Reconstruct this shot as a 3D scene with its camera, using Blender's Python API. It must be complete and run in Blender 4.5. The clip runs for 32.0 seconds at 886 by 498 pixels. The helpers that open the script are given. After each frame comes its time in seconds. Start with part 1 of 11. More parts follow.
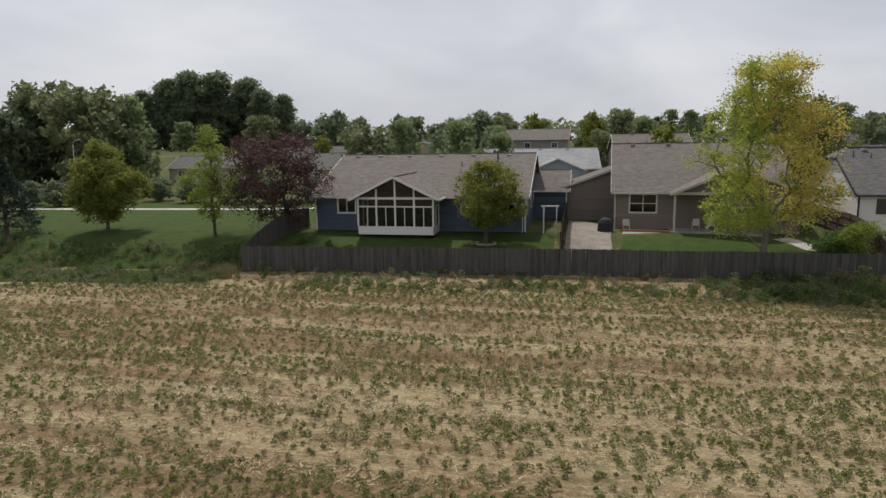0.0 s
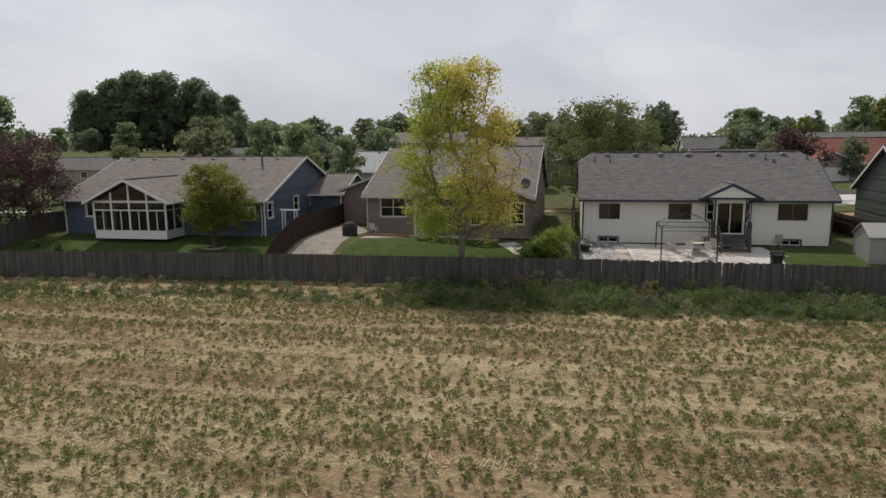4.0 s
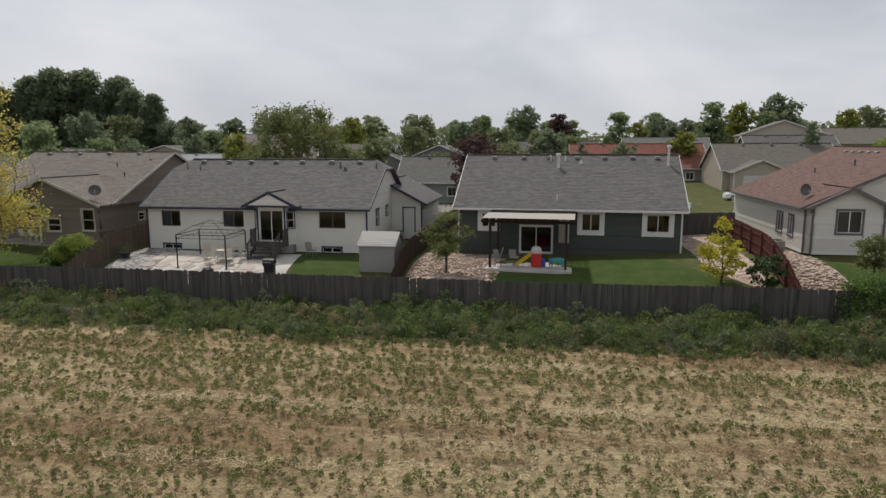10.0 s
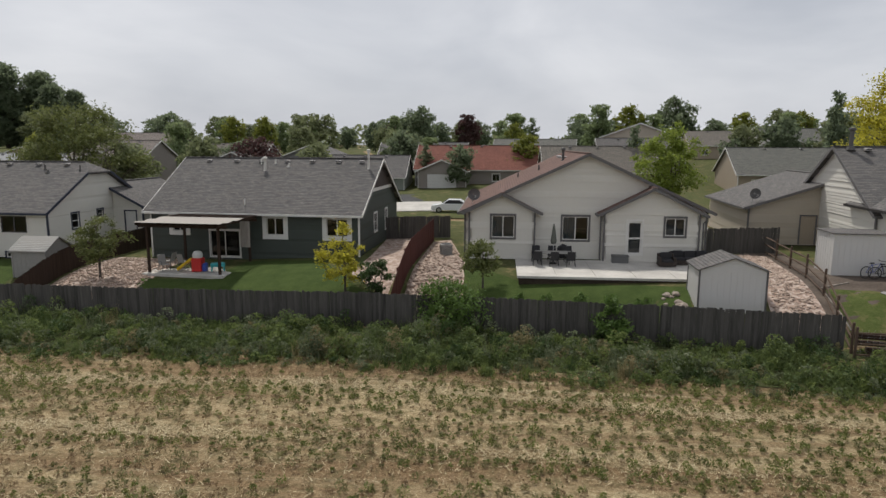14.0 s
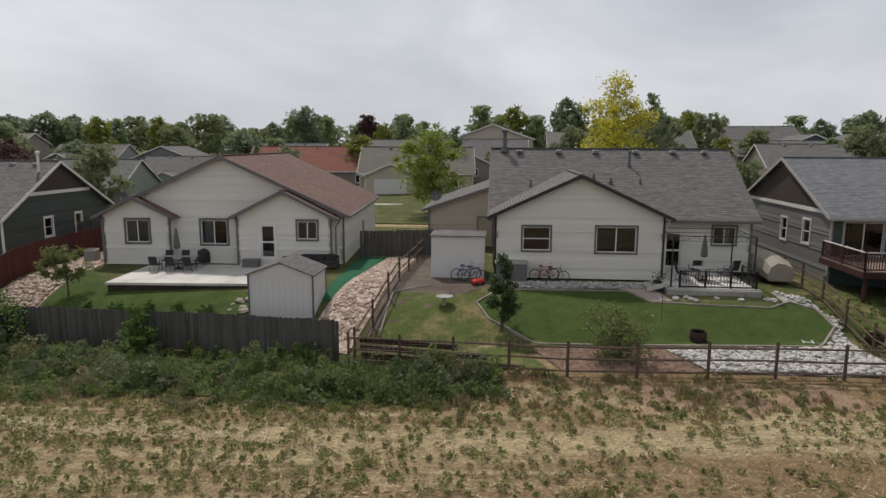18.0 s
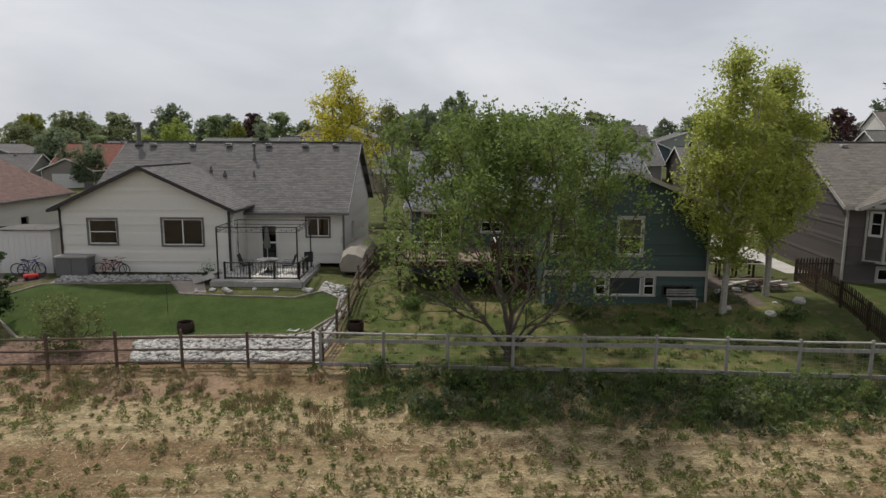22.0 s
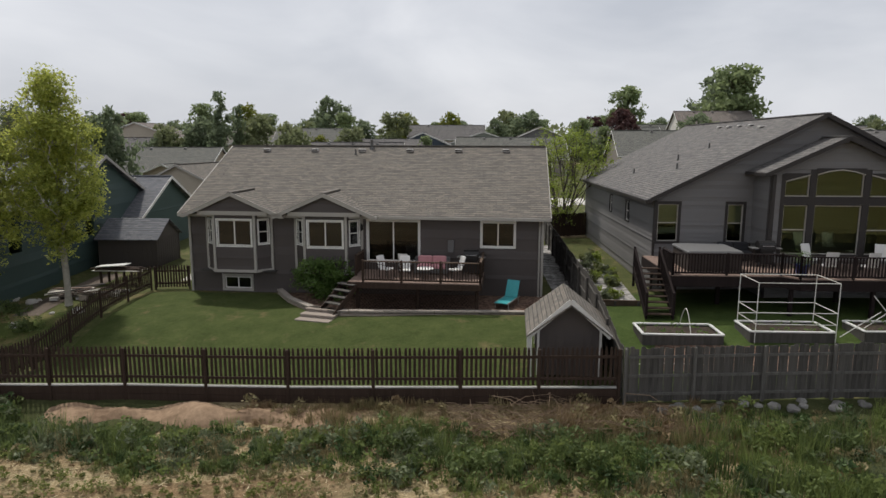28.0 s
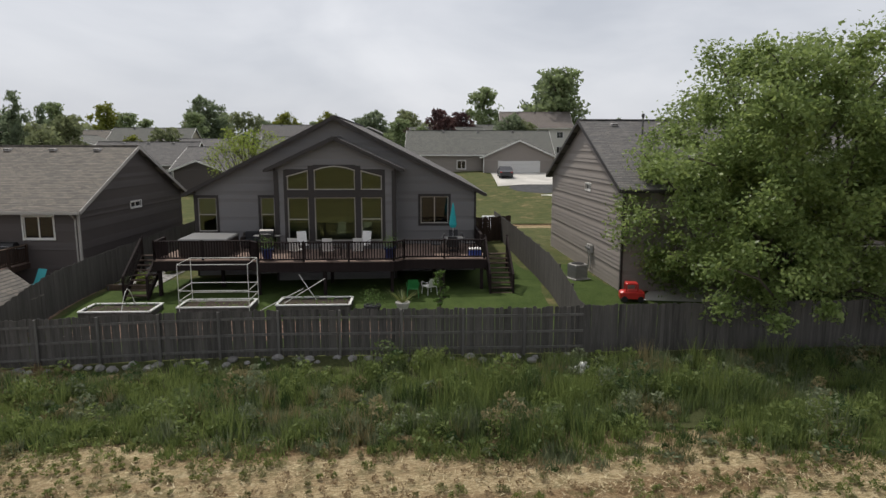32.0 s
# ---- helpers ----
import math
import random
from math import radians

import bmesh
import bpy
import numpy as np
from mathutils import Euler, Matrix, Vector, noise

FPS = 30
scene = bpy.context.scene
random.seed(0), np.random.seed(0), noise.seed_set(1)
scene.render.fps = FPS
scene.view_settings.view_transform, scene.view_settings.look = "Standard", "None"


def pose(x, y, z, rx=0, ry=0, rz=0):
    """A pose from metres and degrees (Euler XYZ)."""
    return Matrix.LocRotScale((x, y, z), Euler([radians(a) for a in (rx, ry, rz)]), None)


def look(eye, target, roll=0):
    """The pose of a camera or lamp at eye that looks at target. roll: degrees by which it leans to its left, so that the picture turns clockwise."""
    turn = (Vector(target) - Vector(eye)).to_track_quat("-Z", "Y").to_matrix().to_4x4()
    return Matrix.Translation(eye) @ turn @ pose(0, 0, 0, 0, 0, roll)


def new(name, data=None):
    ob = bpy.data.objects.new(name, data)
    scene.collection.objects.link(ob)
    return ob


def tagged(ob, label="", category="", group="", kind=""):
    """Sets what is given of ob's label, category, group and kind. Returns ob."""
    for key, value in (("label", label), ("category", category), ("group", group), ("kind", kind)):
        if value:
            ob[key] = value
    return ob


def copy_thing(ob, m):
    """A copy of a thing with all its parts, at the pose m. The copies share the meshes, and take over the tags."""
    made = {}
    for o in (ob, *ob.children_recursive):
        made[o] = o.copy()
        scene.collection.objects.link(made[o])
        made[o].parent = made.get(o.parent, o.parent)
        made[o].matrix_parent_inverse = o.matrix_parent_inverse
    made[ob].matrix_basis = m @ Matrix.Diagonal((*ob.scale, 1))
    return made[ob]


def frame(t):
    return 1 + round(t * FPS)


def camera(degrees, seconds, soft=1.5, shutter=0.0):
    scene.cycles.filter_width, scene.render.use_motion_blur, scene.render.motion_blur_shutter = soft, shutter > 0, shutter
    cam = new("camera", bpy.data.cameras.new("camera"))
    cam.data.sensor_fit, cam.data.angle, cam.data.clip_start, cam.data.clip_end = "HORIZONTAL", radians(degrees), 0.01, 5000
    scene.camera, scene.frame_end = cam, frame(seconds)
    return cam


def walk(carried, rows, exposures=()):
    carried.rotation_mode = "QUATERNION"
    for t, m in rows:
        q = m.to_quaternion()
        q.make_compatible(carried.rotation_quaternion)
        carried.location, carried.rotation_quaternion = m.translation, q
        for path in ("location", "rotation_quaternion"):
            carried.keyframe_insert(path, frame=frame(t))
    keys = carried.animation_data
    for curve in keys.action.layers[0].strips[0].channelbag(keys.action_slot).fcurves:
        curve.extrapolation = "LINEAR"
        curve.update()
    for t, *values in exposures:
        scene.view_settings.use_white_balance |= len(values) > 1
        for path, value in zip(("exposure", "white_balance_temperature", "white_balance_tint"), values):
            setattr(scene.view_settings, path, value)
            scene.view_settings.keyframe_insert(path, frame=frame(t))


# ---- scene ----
cam = camera(69.13, 32.0)
PATH = [
    (0.0, 0.123, 0.280, 9.371, 80.687, 0.824, -0.755),
    (0.5, 2.335, 0.460, 9.315, 80.742, 0.789, -0.950),
    (1.0, 4.604, 0.532, 9.290, 80.755, 0.788, -1.164),
    (1.5, 6.944, 0.526, 9.254, 80.779, 0.810, -1.349),
    (2.0, 9.308, 0.460, 9.203, 80.828, 0.782, -1.569),
    (2.5, 11.671, 0.421, 9.171, 80.856, 0.739, -1.803),
    (3.0, 14.062, 0.393, 9.171, 80.866, 0.694, -2.062),
    (3.5, 16.462, 0.312, 9.196, 80.854, 0.624, -2.310),
    (5.5, 26.334, -0.710, 9.414, 80.885, 0.265, -3.344),
    (6.0, 28.952, -0.927, 9.446, 80.900, 0.222, -3.433),
    (6.5, 31.529, -1.040, 9.474, 80.871, 0.236, -3.631),
    (7.0, 34.107, -1.179, 9.494, 80.865, 0.156, -3.793),
    (7.5, 36.708, -1.317, 9.558, 80.848, 0.126, -3.970),
    (8.0, 39.294, -1.536, 9.591, 80.836, 0.120, -4.123),
    (8.5, 41.884, -1.700, 9.580, 80.852, 0.080, -4.270),
    (9.0, 44.450, -1.854, 9.583, 80.871, 0.080, -4.423),
    (9.5, 46.976, -2.056, 9.619, 80.863, 0.060, -4.562),
    (10.0, 49.514, -2.263, 9.623, 80.874, 0.115, -4.693),
    (10.5, 51.976, -2.466, 9.625, 80.887, 0.079, -4.889),
    (11.0, 54.446, -2.662, 9.629, 80.905, 0.048, -5.106),
    (11.5, 56.857, -2.879, 9.660, 80.874, 0.019, -5.373),
    (12.0, 59.300, -3.047, 9.689, 80.868, -0.031, -5.598),
    (12.2, 60.264, -3.153, 9.726, 80.852, -0.049, -5.760),
    (12.5, 61.710, -3.313, 9.781, 80.828, -0.075, -7.251),
    (13.0, 64.076, -3.574, 9.850, 80.808, -0.132, -7.681),
    (13.5, 66.457, -3.937, 9.910, 80.808, -0.183, -7.766),
    (14.0, 68.875, -4.369, 9.987, 80.791, -0.236, -7.906),
    (14.5, 71.349, -4.735, 10.054, 80.775, -0.232, -8.104),
    (16.5, 80.974, -5.757, 10.116, 80.861, -0.253, -9.942),
    (17.0, 83.602, -6.161, 10.152, 80.839, -0.245, -10.156),
    (17.5, 86.222, -6.585, 10.167, 80.812, -0.251, -10.351),
    (18.0, 88.945, -7.050, 10.167, 80.836, -0.242, -11.708),
    (18.2, 89.925, -7.279, 10.159, 80.843, -0.219, -13.980),
    (18.5, 91.394, -7.623, 10.147, 80.853, -0.185, -14.982),
    (19.0, 93.906, -8.217, 10.106, 80.851, -0.210, -15.153),
    (19.5, 96.403, -8.851, 10.041, 80.871, -0.167, -15.376),
    (20.0, 98.916, -9.529, 9.969, 80.905, -0.165, -15.597),
    (20.5, 101.409, -10.150, 9.907, 80.935, -0.164, -15.771),
    (21.0, 103.977, -10.702, 9.837, 80.946, -0.185, -15.908),
    (21.5, 106.542, -11.283, 9.783, 80.929, -0.209, -16.069),
    (22.0, 109.061, -11.944, 9.778, 80.893, -0.300, -16.362),
    (22.5, 111.659, -12.632, 9.764, 80.896, -0.349, -16.556),
    (23.0, 114.276, -13.287, 9.769, 80.852, -0.417, -16.778),
    (23.5, 116.880, -14.020, 9.838, 80.823, -0.422, -17.020),
    (24.0, 119.469, -14.739, 9.918, 80.792, -0.444, -17.276),
    (24.5, 122.129, -15.447, 10.002, 80.770, -0.428, -17.437),
    (25.0, 124.788, -16.150, 10.094, 80.729, -0.467, -17.607),
    (25.5, 127.482, -16.924, 10.162, 80.701, -0.385, -17.687),
    (27.5, 138.021, -20.150, 10.239, 80.778, -0.122, -18.313),
    (28.0, 140.686, -20.947, 10.227, 80.786, -0.148, -18.543),
    (28.2, 141.700, -21.329, 10.226, 80.800, -0.143, -19.020),
    (28.5, 143.221, -21.902, 10.224, 80.822, -0.136, -21.835),
    (29.0, 145.617, -22.782, 10.206, 80.846, -0.133, -22.704),
    (29.5, 148.305, -23.787, 10.218, 80.839, -0.125, -22.911),
    (30.0, 150.769, -24.844, 10.258, 80.775, -0.177, -23.123),
    (30.5, 153.092, -26.082, 10.240, 80.799, -0.103, -23.361),
    (31.0, 155.177, -27.558, 10.200, 80.805, -0.123, -23.583),
    (31.5, 157.078, -29.502, 10.201, 80.804, -0.106, -23.768),
    (32.0, 158.933, -31.771, 10.261, 80.750, -0.075, -23.947),
]
EXPOSURES = [(0.0, 0.0), (25.0, 0.03), (28.0, 0.12), (32.0, 0.16)]
walk(cam, [(t, pose(x, y, z, rx, ry, rz)) for t, x, y, z, rx, ry, rz in PATH], EXPOSURES)

# ---- daylight: hazy overcast, sun behind the houses ----
SUN_EL, SUN_ROT = 58.0, -14.0
world = bpy.data.worlds.new("sky")
scene.world = world
world.use_nodes = True
wn, wl = world.node_tree.nodes, world.node_tree.links
wn.clear()
w_out = wn.new("ShaderNodeOutputWorld")
w_bg = wn.new("ShaderNodeBackground")
w_sky = wn.new("ShaderNodeTexSky")
w_sky.sky_type, w_sky.sun_disc = "NISHITA", False
w_sky.sun_elevation, w_sky.sun_rotation = radians(SUN_EL), radians(SUN_ROT)
w_sky.dust_density, w_sky.air_density = 3.0, 1.0
w_co = wn.new("ShaderNodeTexCoord")
w_map = wn.new("ShaderNodeMapping")
w_map.inputs["Scale"].default_value = (1.0, 1.0, 2.6)
w_noise = wn.new("ShaderNodeTexNoise")
w_noise.inputs["Scale"].default_value, w_noise.inputs["Detail"].default_value = 2.3, 5.0
w_noise.inputs["Roughness"].default_value, w_noise.inputs["Distortion"].default_value = 0.5, 0.4
w_ramp = wn.new("ShaderNodeValToRGB")
w_ramp.color_ramp.elements[0].position, w_ramp.color_ramp.elements[0].color = 0.3, (0.52, 0.545, 0.6, 1)
w_ramp.color_ramp.elements[1].position, w_ramp.color_ramp.elements[1].color = 0.68, (0.79, 0.8, 0.835, 1)
w_sep = wn.new("ShaderNodeSeparateXYZ")
w_grad = wn.new("ShaderNodeMapRange")  # unseen sky overhead dimmed to weaken the ambient light
w_grad.inputs["From Min"].default_value, w_grad.inputs["From Max"].default_value = 0.18, 1.0
w_grad.inputs["To Min"].default_value, w_grad.inputs["To Max"].default_value = 1.0, 0.78
w_mul = wn.new("ShaderNodeVectorMath")
w_mul.operation = "SCALE"
w_skys = wn.new("ShaderNodeVectorMath")
w_skys.operation = "SCALE"
w_skys.inputs["Scale"].default_value = 0.08
w_mix = wn.new("ShaderNodeMixRGB")
w_mix.inputs["Fac"].default_value = 0.9
wl.new(w_co.outputs["Generated"], w_map.inputs["Vector"])
wl.new(w_map.outputs["Vector"], w_noise.inputs["Vector"])
wl.new(w_noise.outputs["Fac"], w_ramp.inputs["Fac"])
wl.new(w_co.outputs["Generated"], w_sep.inputs["Vector"])
wl.new(w_sep.outputs["Z"], w_grad.inputs["Value"])
wl.new(w_ramp.outputs["Color"], w_mul.inputs[0])
wl.new(w_grad.outputs["Result"], w_mul.inputs["Scale"])
wl.new(w_sky.outputs["Color"], w_skys.inputs[0])
wl.new(w_skys.outputs["Vector"], w_mix.inputs["Color1"])
wl.new(w_mul.outputs["Vector"], w_mix.inputs["Color2"])
wl.new(w_mix.outputs["Color"], w_bg.inputs["Color"])
wl.new(w_bg.outputs["Background"], w_out.inputs["Surface"])
sun = new("sun", bpy.data.lights.new("sun", "SUN"))
sun.data.energy, sun.data.angle, sun.data.color = 2.85, radians(3), (1.0, 0.95, 0.87)
sun_dir = Vector((math.sin(radians(SUN_ROT)) * math.cos(radians(SUN_EL)), math.cos(radians(SUN_ROT)) * math.cos(radians(SUN_EL)), math.sin(radians(SUN_EL))))
sun.matrix_basis = look(sun_dir * 100, (0, 0, 0))

# ---- materials ----
def material(name, rough=0.8, metal=0.0, spec=0.3):
    m = bpy.data.materials.new(name)
    m.use_nodes = True
    b = m.node_tree.nodes["Principled BSDF"]
    b.inputs["Roughness"].default_value, b.inputs["Metallic"].default_value = rough, metal
    b.inputs["Specular IOR Level"].default_value = spec
    return m, m.node_tree.nodes, m.node_tree.links, b


def coords(n, l, kind="Object", scale=(1, 1, 1)):
    co, mp = n.new("ShaderNodeTexCoord"), n.new("ShaderNodeMapping")
    mp.inputs["Scale"].default_value = scale
    l.new(co.outputs[kind], mp.inputs["Vector"])
    return mp.outputs["Vector"]


def noise_tex(n, l, vec, scale, detail=4.0, rough=0.55, dist=0.0):
    t = n.new("ShaderNodeTexNoise")
    t.inputs["Scale"].default_value, t.inputs["Detail"].default_value = scale, detail
    t.inputs["Roughness"].default_value, t.inputs["Distortion"].default_value = rough, dist
    l.new(vec, t.inputs["Vector"])
    return t.outputs["Fac"]


def ramp(n, l, fac, stops):
    r = n.new("ShaderNodeValToRGB")
    e = r.color_ramp.elements
    while len(e) < len(stops):
        e.new(0.5)
    for k, (p, c) in zip(e, stops):
        k.position, k.color = p, (*c, 1)
    l.new(fac, r.inputs["Fac"])
    return r.outputs["Color"]


def mixc(n, l, fac, a, b, mode="MIX"):
    m = n.new("ShaderNodeMixRGB")
    m.blend_type = mode
    for s, v in zip(m.inputs, (fac, a, b)):
        if isinstance(v, (int, float)):
            s.default_value = v
        elif isinstance(v, tuple):
            s.default_value = (*v, 1)
        else:
            l.new(v, s)
    return m.outputs["Color"]


def bump(n, l, b, height, strength=0.3, distance=0.02):
    k = n.new("ShaderNodeBump")
    k.inputs["Strength"].default_value, k.inputs["Distance"].default_value = strength, distance
    l.new(height, k.inputs["Height"])
    l.new(k.outputs["Normal"], b.inputs["Normal"])


def sc(c, k):
    return tuple(min(1.0, v * k) for v in c)


def paint(name, c, rough=0.6, dirt=0.25, grain=30.0):
    """Painted or stained board: slight streaks, chalking and dirt."""
    m, n, l, b = material(name, rough)
    v = coords(n, l)
    big = noise_tex(n, l, v, 0.7, 4)
    fine = noise_tex(n, l, coords(n, l, "Object", (1, 1, 6)), grain * 0.3, 3)
    col = mixc(n, l, big, sc(c, 1 - dirt), sc(c, 1 + dirt * 0.6))
    col = mixc(n, l, 0.35, col, ramp(n, l, fine, [(0.3, sc(c, 0.82)), (0.7, sc(c, 1.12))]))
    l.new(col, b.inputs["Base Color"])
    bump(n, l, b, fine, 0.1, 0.004)
    return m


CAPS = {}


def shingle(name, c, warm=(1.06, 0.99, 0.92), cool=(0.93, 0.99, 1.06)):
    m, n, l, b = material(name, 0.93, 0, 0.2)
    uv = coords(n, l, "UV")
    br = n.new("ShaderNodeTexBrick")
    l.new(uv, br.inputs["Vector"])
    br.inputs["Scale"].default_value = 1.0
    br.inputs["Brick Width"].default_value, br.inputs["Row Height"].default_value = 0.33, 0.18
    br.inputs["Mortar Size"].default_value, br.inputs["Mortar Smooth"].default_value, br.inputs["Bias"].default_value = 0.016, 0.3, 0.0
    br.offset = 0.37
    dk = tuple(v * w * 0.6 for v, w in zip(c, cool))
    lt = tuple(v * w * 1.5 for v, w in zip(c, warm))
    br.inputs["Color1"].default_value, br.inputs["Color2"].default_value = (*dk, 1), (*lt, 1)
    br.inputs["Mortar"].default_value = (*sc(c, 0.25), 1)
    big = noise_tex(n, l, coords(n, l, "UV", (0.35, 0.12, 1)), 1.0, 5, 0.6)
    col = mixc(n, l, 0.3, br.outputs["Color"], ramp(n, l, big, [(0.3, sc(c, 0.75)), (0.7, sc(c, 1.25))]))
    tabs = noise_tex(n, l, coords(n, l, "UV", (1.1, 6.25, 1)), 1.0, 3, 0.7)  # runs of lighter and darker tabs
    col = mixc(n, l, 0.35, col, ramp(n, l, tabs, [(0.38, sc(c, 0.5)), (0.62, sc(c, 1.6))]))
    speck = noise_tex(n, l, uv, 60.0, 2)
    col = mixc(n, l, 0.2, col, ramp(n, l, speck, [(0.35, sc(c, 0.6)), (0.65, sc(c, 1.4))]))
    row = n.new("ShaderNodeTexBrick")  # dark line painted for the shade at each course's butt edge
    l.new(uv, row.inputs["Vector"])
    row.inputs["Scale"].default_value = 1.0
    row.inputs["Brick Width"].default_value, row.inputs["Row Height"].default_value = 400.0, 0.18
    row.inputs["Mortar Size"].default_value, row.inputs["Mortar Smooth"].default_value = 0.022, 0.5
    gap = n.new("ShaderNodeMath")
    gap.operation = "MULTIPLY"
    gap.inputs[1].default_value = 0.62
    l.new(row.outputs["Fac"], gap.inputs[0])
    col = mixc(n, l, gap.outputs["Value"], col, sc(c, 0.2))
    CAPS[name] = stone(name + "_cap", sc(c, 0.85), sc(c, 1.2), 20.0, 0.95, 0.3)
    l.new(col, b.inputs["Base Color"])
    bump(n, l, b, br.outputs["Fac"], -0.5, 0.012)
    return m


def wood(name, c, c2, rough=0.85, streak=9.0, per="obj"):
    """Weathered boards: each board its own tone, dark streaks along the grain, greyer tops."""
    m, n, l, b = material(name, rough, 0, 0.2)
    if per == "obj":
        info = n.new("ShaderNodeObjectInfo")
        rnd = info.outputs["Random"]
    else:
        geo = n.new("ShaderNodeNewGeometry")
        rnd = geo.outputs["Random Per Island"]
    off = n.new("ShaderNodeVectorMath")  # every board its own stretch of grain
    off.operation = "MULTIPLY_ADD"
    off.inputs[1].default_value = (37.0, 19.0, 53.0)
    l.new(rnd, off.inputs[0])
    l.new(coords(n, l, "Object", (streak, streak, 0.6)), off.inputs[2])
    g = noise_tex(n, l, off.outputs["Vector"], 3.0, 5, 0.65)
    big = noise_tex(n, l, off.outputs["Vector"], 0.8, 3)
    col = mixc(n, l, rnd, sc(c, 0.8), sc(c2, 1.1))
    col = mixc(n, l, 0.6, col, ramp(n, l, g, [(0.25, sc(c, 0.5)), (0.55, c), (0.8, sc(c2, 1.25))]))
    col = mixc(n, l, 0.3, col, ramp(n, l, big, [(0.3, sc(c, 0.6)), (0.7, sc(c2, 1.2))]))
    l.new(col, b.inputs["Base Color"])
    bump(n, l, b, g, 0.35, 0.006)
    return m


def stone(name, c, c2, scale=6.0, rough=0.9, bumpy=0.4, per=None):
    m, n, l, b = material(name, rough, 0, 0.25)
    v = coords(n, l)
    a = noise_tex(n, l, v, scale, 6, 0.65)
    d = noise_tex(n, l, v, scale * 0.12, 3)
    col = ramp(n, l, a, [(0.3, c), (0.7, c2)])
    col = mixc(n, l, 0.4, col, ramp(n, l, d, [(0.35, sc(c, 0.75)), (0.65, sc(c2, 1.1))]))
    if per:
        src = n.new("ShaderNodeNewGeometry").outputs["Random Per Island"] if per == "island" else n.new("ShaderNodeObjectInfo").outputs["Random"]
        col = mixc(n, l, 0.5, col, ramp(n, l, src, [(0.0, sc(c, 0.8)), (0.5, c2), (1.0, sc(c2, 1.25))]))
    l.new(col, b.inputs["Base Color"])
    bump(n, l, b, a, bumpy, 0.02)
    return m


def gravel(name, stops, size=14.0):
    m, n, l, b = material(name, 0.95, 0, 0.2)
    v = coords(n, l)
    vo = n.new("ShaderNodeTexVoronoi")
    vo.inputs["Scale"].default_value = size
    l.new(v, vo.inputs["Vector"])
    sep = n.new("ShaderNodeSeparateColor")
    l.new(vo.outputs["Color"], sep.inputs["Color"])
    col = ramp(n, l, sep.outputs[0], stops)
    big = noise_tex(n, l, v, 0.9, 4)
    col = mixc(n, l, 0.3, col, ramp(n, l, big, [(0.3, sc(stops[0][1], 0.7)), (0.7, stops[-1][1])]))
    l.new(col, b.inputs["Base Color"])
    bump(n, l, b, vo.outputs["Distance"], -0.8, 0.04)
    return m


def turf(name, stops, dry=None, dry_at=0.62):
    m, n, l, b = material(name, 0.95, 0, 0.1)
    v = coords(n, l)
    fine = noise_tex(n, l, v, 9.0, 6, 0.75)
    mid = noise_tex(n, l, v, 1.1, 6, 0.7)
    col = ramp(n, l, fine, stops)
    col = mixc(n, l, 0.45, col, ramp(n, l, mid, [(0.3, sc(stops[0][1], 1.0)), (0.7, stops[-1][1])]))
    if dry:
        k = noise_tex(n, l, v, 0.6, 8, 0.78)
        col = mixc(n, l, ramp(n, l, k, [(dry_at - 0.1, (0, 0, 0)), (dry_at + 0.06, (1, 1, 1))]), col, dry)
    l.new(col, b.inputs["Base Color"])
    bump(n, l, b, fine, 0.9, 0.05)
    return m


def leafy(name, stops, trans=0.35, rough=0.6):
    """Leaves: every leaf its own tone, lighter where the sun shines through."""
    m, n, l, b = material(name, rough, 0, 0.25)
    geo = n.new("ShaderNodeNewGeometry")
    col = ramp(n, l, geo.outputs["Random Per Island"], stops)
    big = noise_tex(n, l, coords(n, l), 0.5, 3)
    col = mixc(n, l, 0.35, col, ramp(n, l, big, [(0.3, sc(stops[0][1], 0.9)), (0.7, stops[-1][1])]))
    l.new(col, b.inputs["Base Color"])
    tr = n.new("ShaderNodeBsdfTranslucent")
    l.new(mixc(n, l, 0.5, col, sc(stops[-1][1], 1.5)), tr.inputs["Color"])
    mx = n.new("ShaderNodeMixShader")
    mx.inputs["Fac"].default_value = trans
    l.new(b.outputs["BSDF"], mx.inputs[1])
    l.new(tr.outputs["BSDF"], mx.inputs[2])
    l.new(mx.outputs["Shader"], n["Material Output"].inputs["Surface"])
    return m


def glassy(name, tint=(0.7, 0.75, 0.78), ior=1.5, sheen=(1, 1, 1)):
    m, n, l, b = material(name, 0.02)
    tr, gl, mx, fr = n.new("ShaderNodeBsdfTransparent"), n.new("ShaderNodeBsdfGlossy"), n.new("ShaderNodeMixShader"), n.new("ShaderNodeFresnel")
    tr.inputs["Color"].default_value = (*tint, 1)
    gl.inputs["Roughness"].default_value, gl.inputs["Color"].default_value = 0.03, (*sheen, 1)
    fr.inputs["IOR"].default_value = ior
    l.new(fr.outputs["Fac"], mx.inputs["Fac"])
    l.new(tr.outputs["BSDF"], mx.inputs[1])
    l.new(gl.outputs["BSDF"], mx.inputs[2])
    l.new(mx.outputs["Shader"], n["Material Output"].inputs["Surface"])
    return m


def plain(name, c, rough=0.5, metal=0.0, spec=0.4, var=0.15):
    m, n, l, b = material(name, rough, metal, spec)
    k = noise_tex(n, l, coords(n, l), 7.0, 4)
    l.new(mixc(n, l, k, sc(c, 1 - var), sc(c, 1 + var)), b.inputs["Base Color"])
    return m


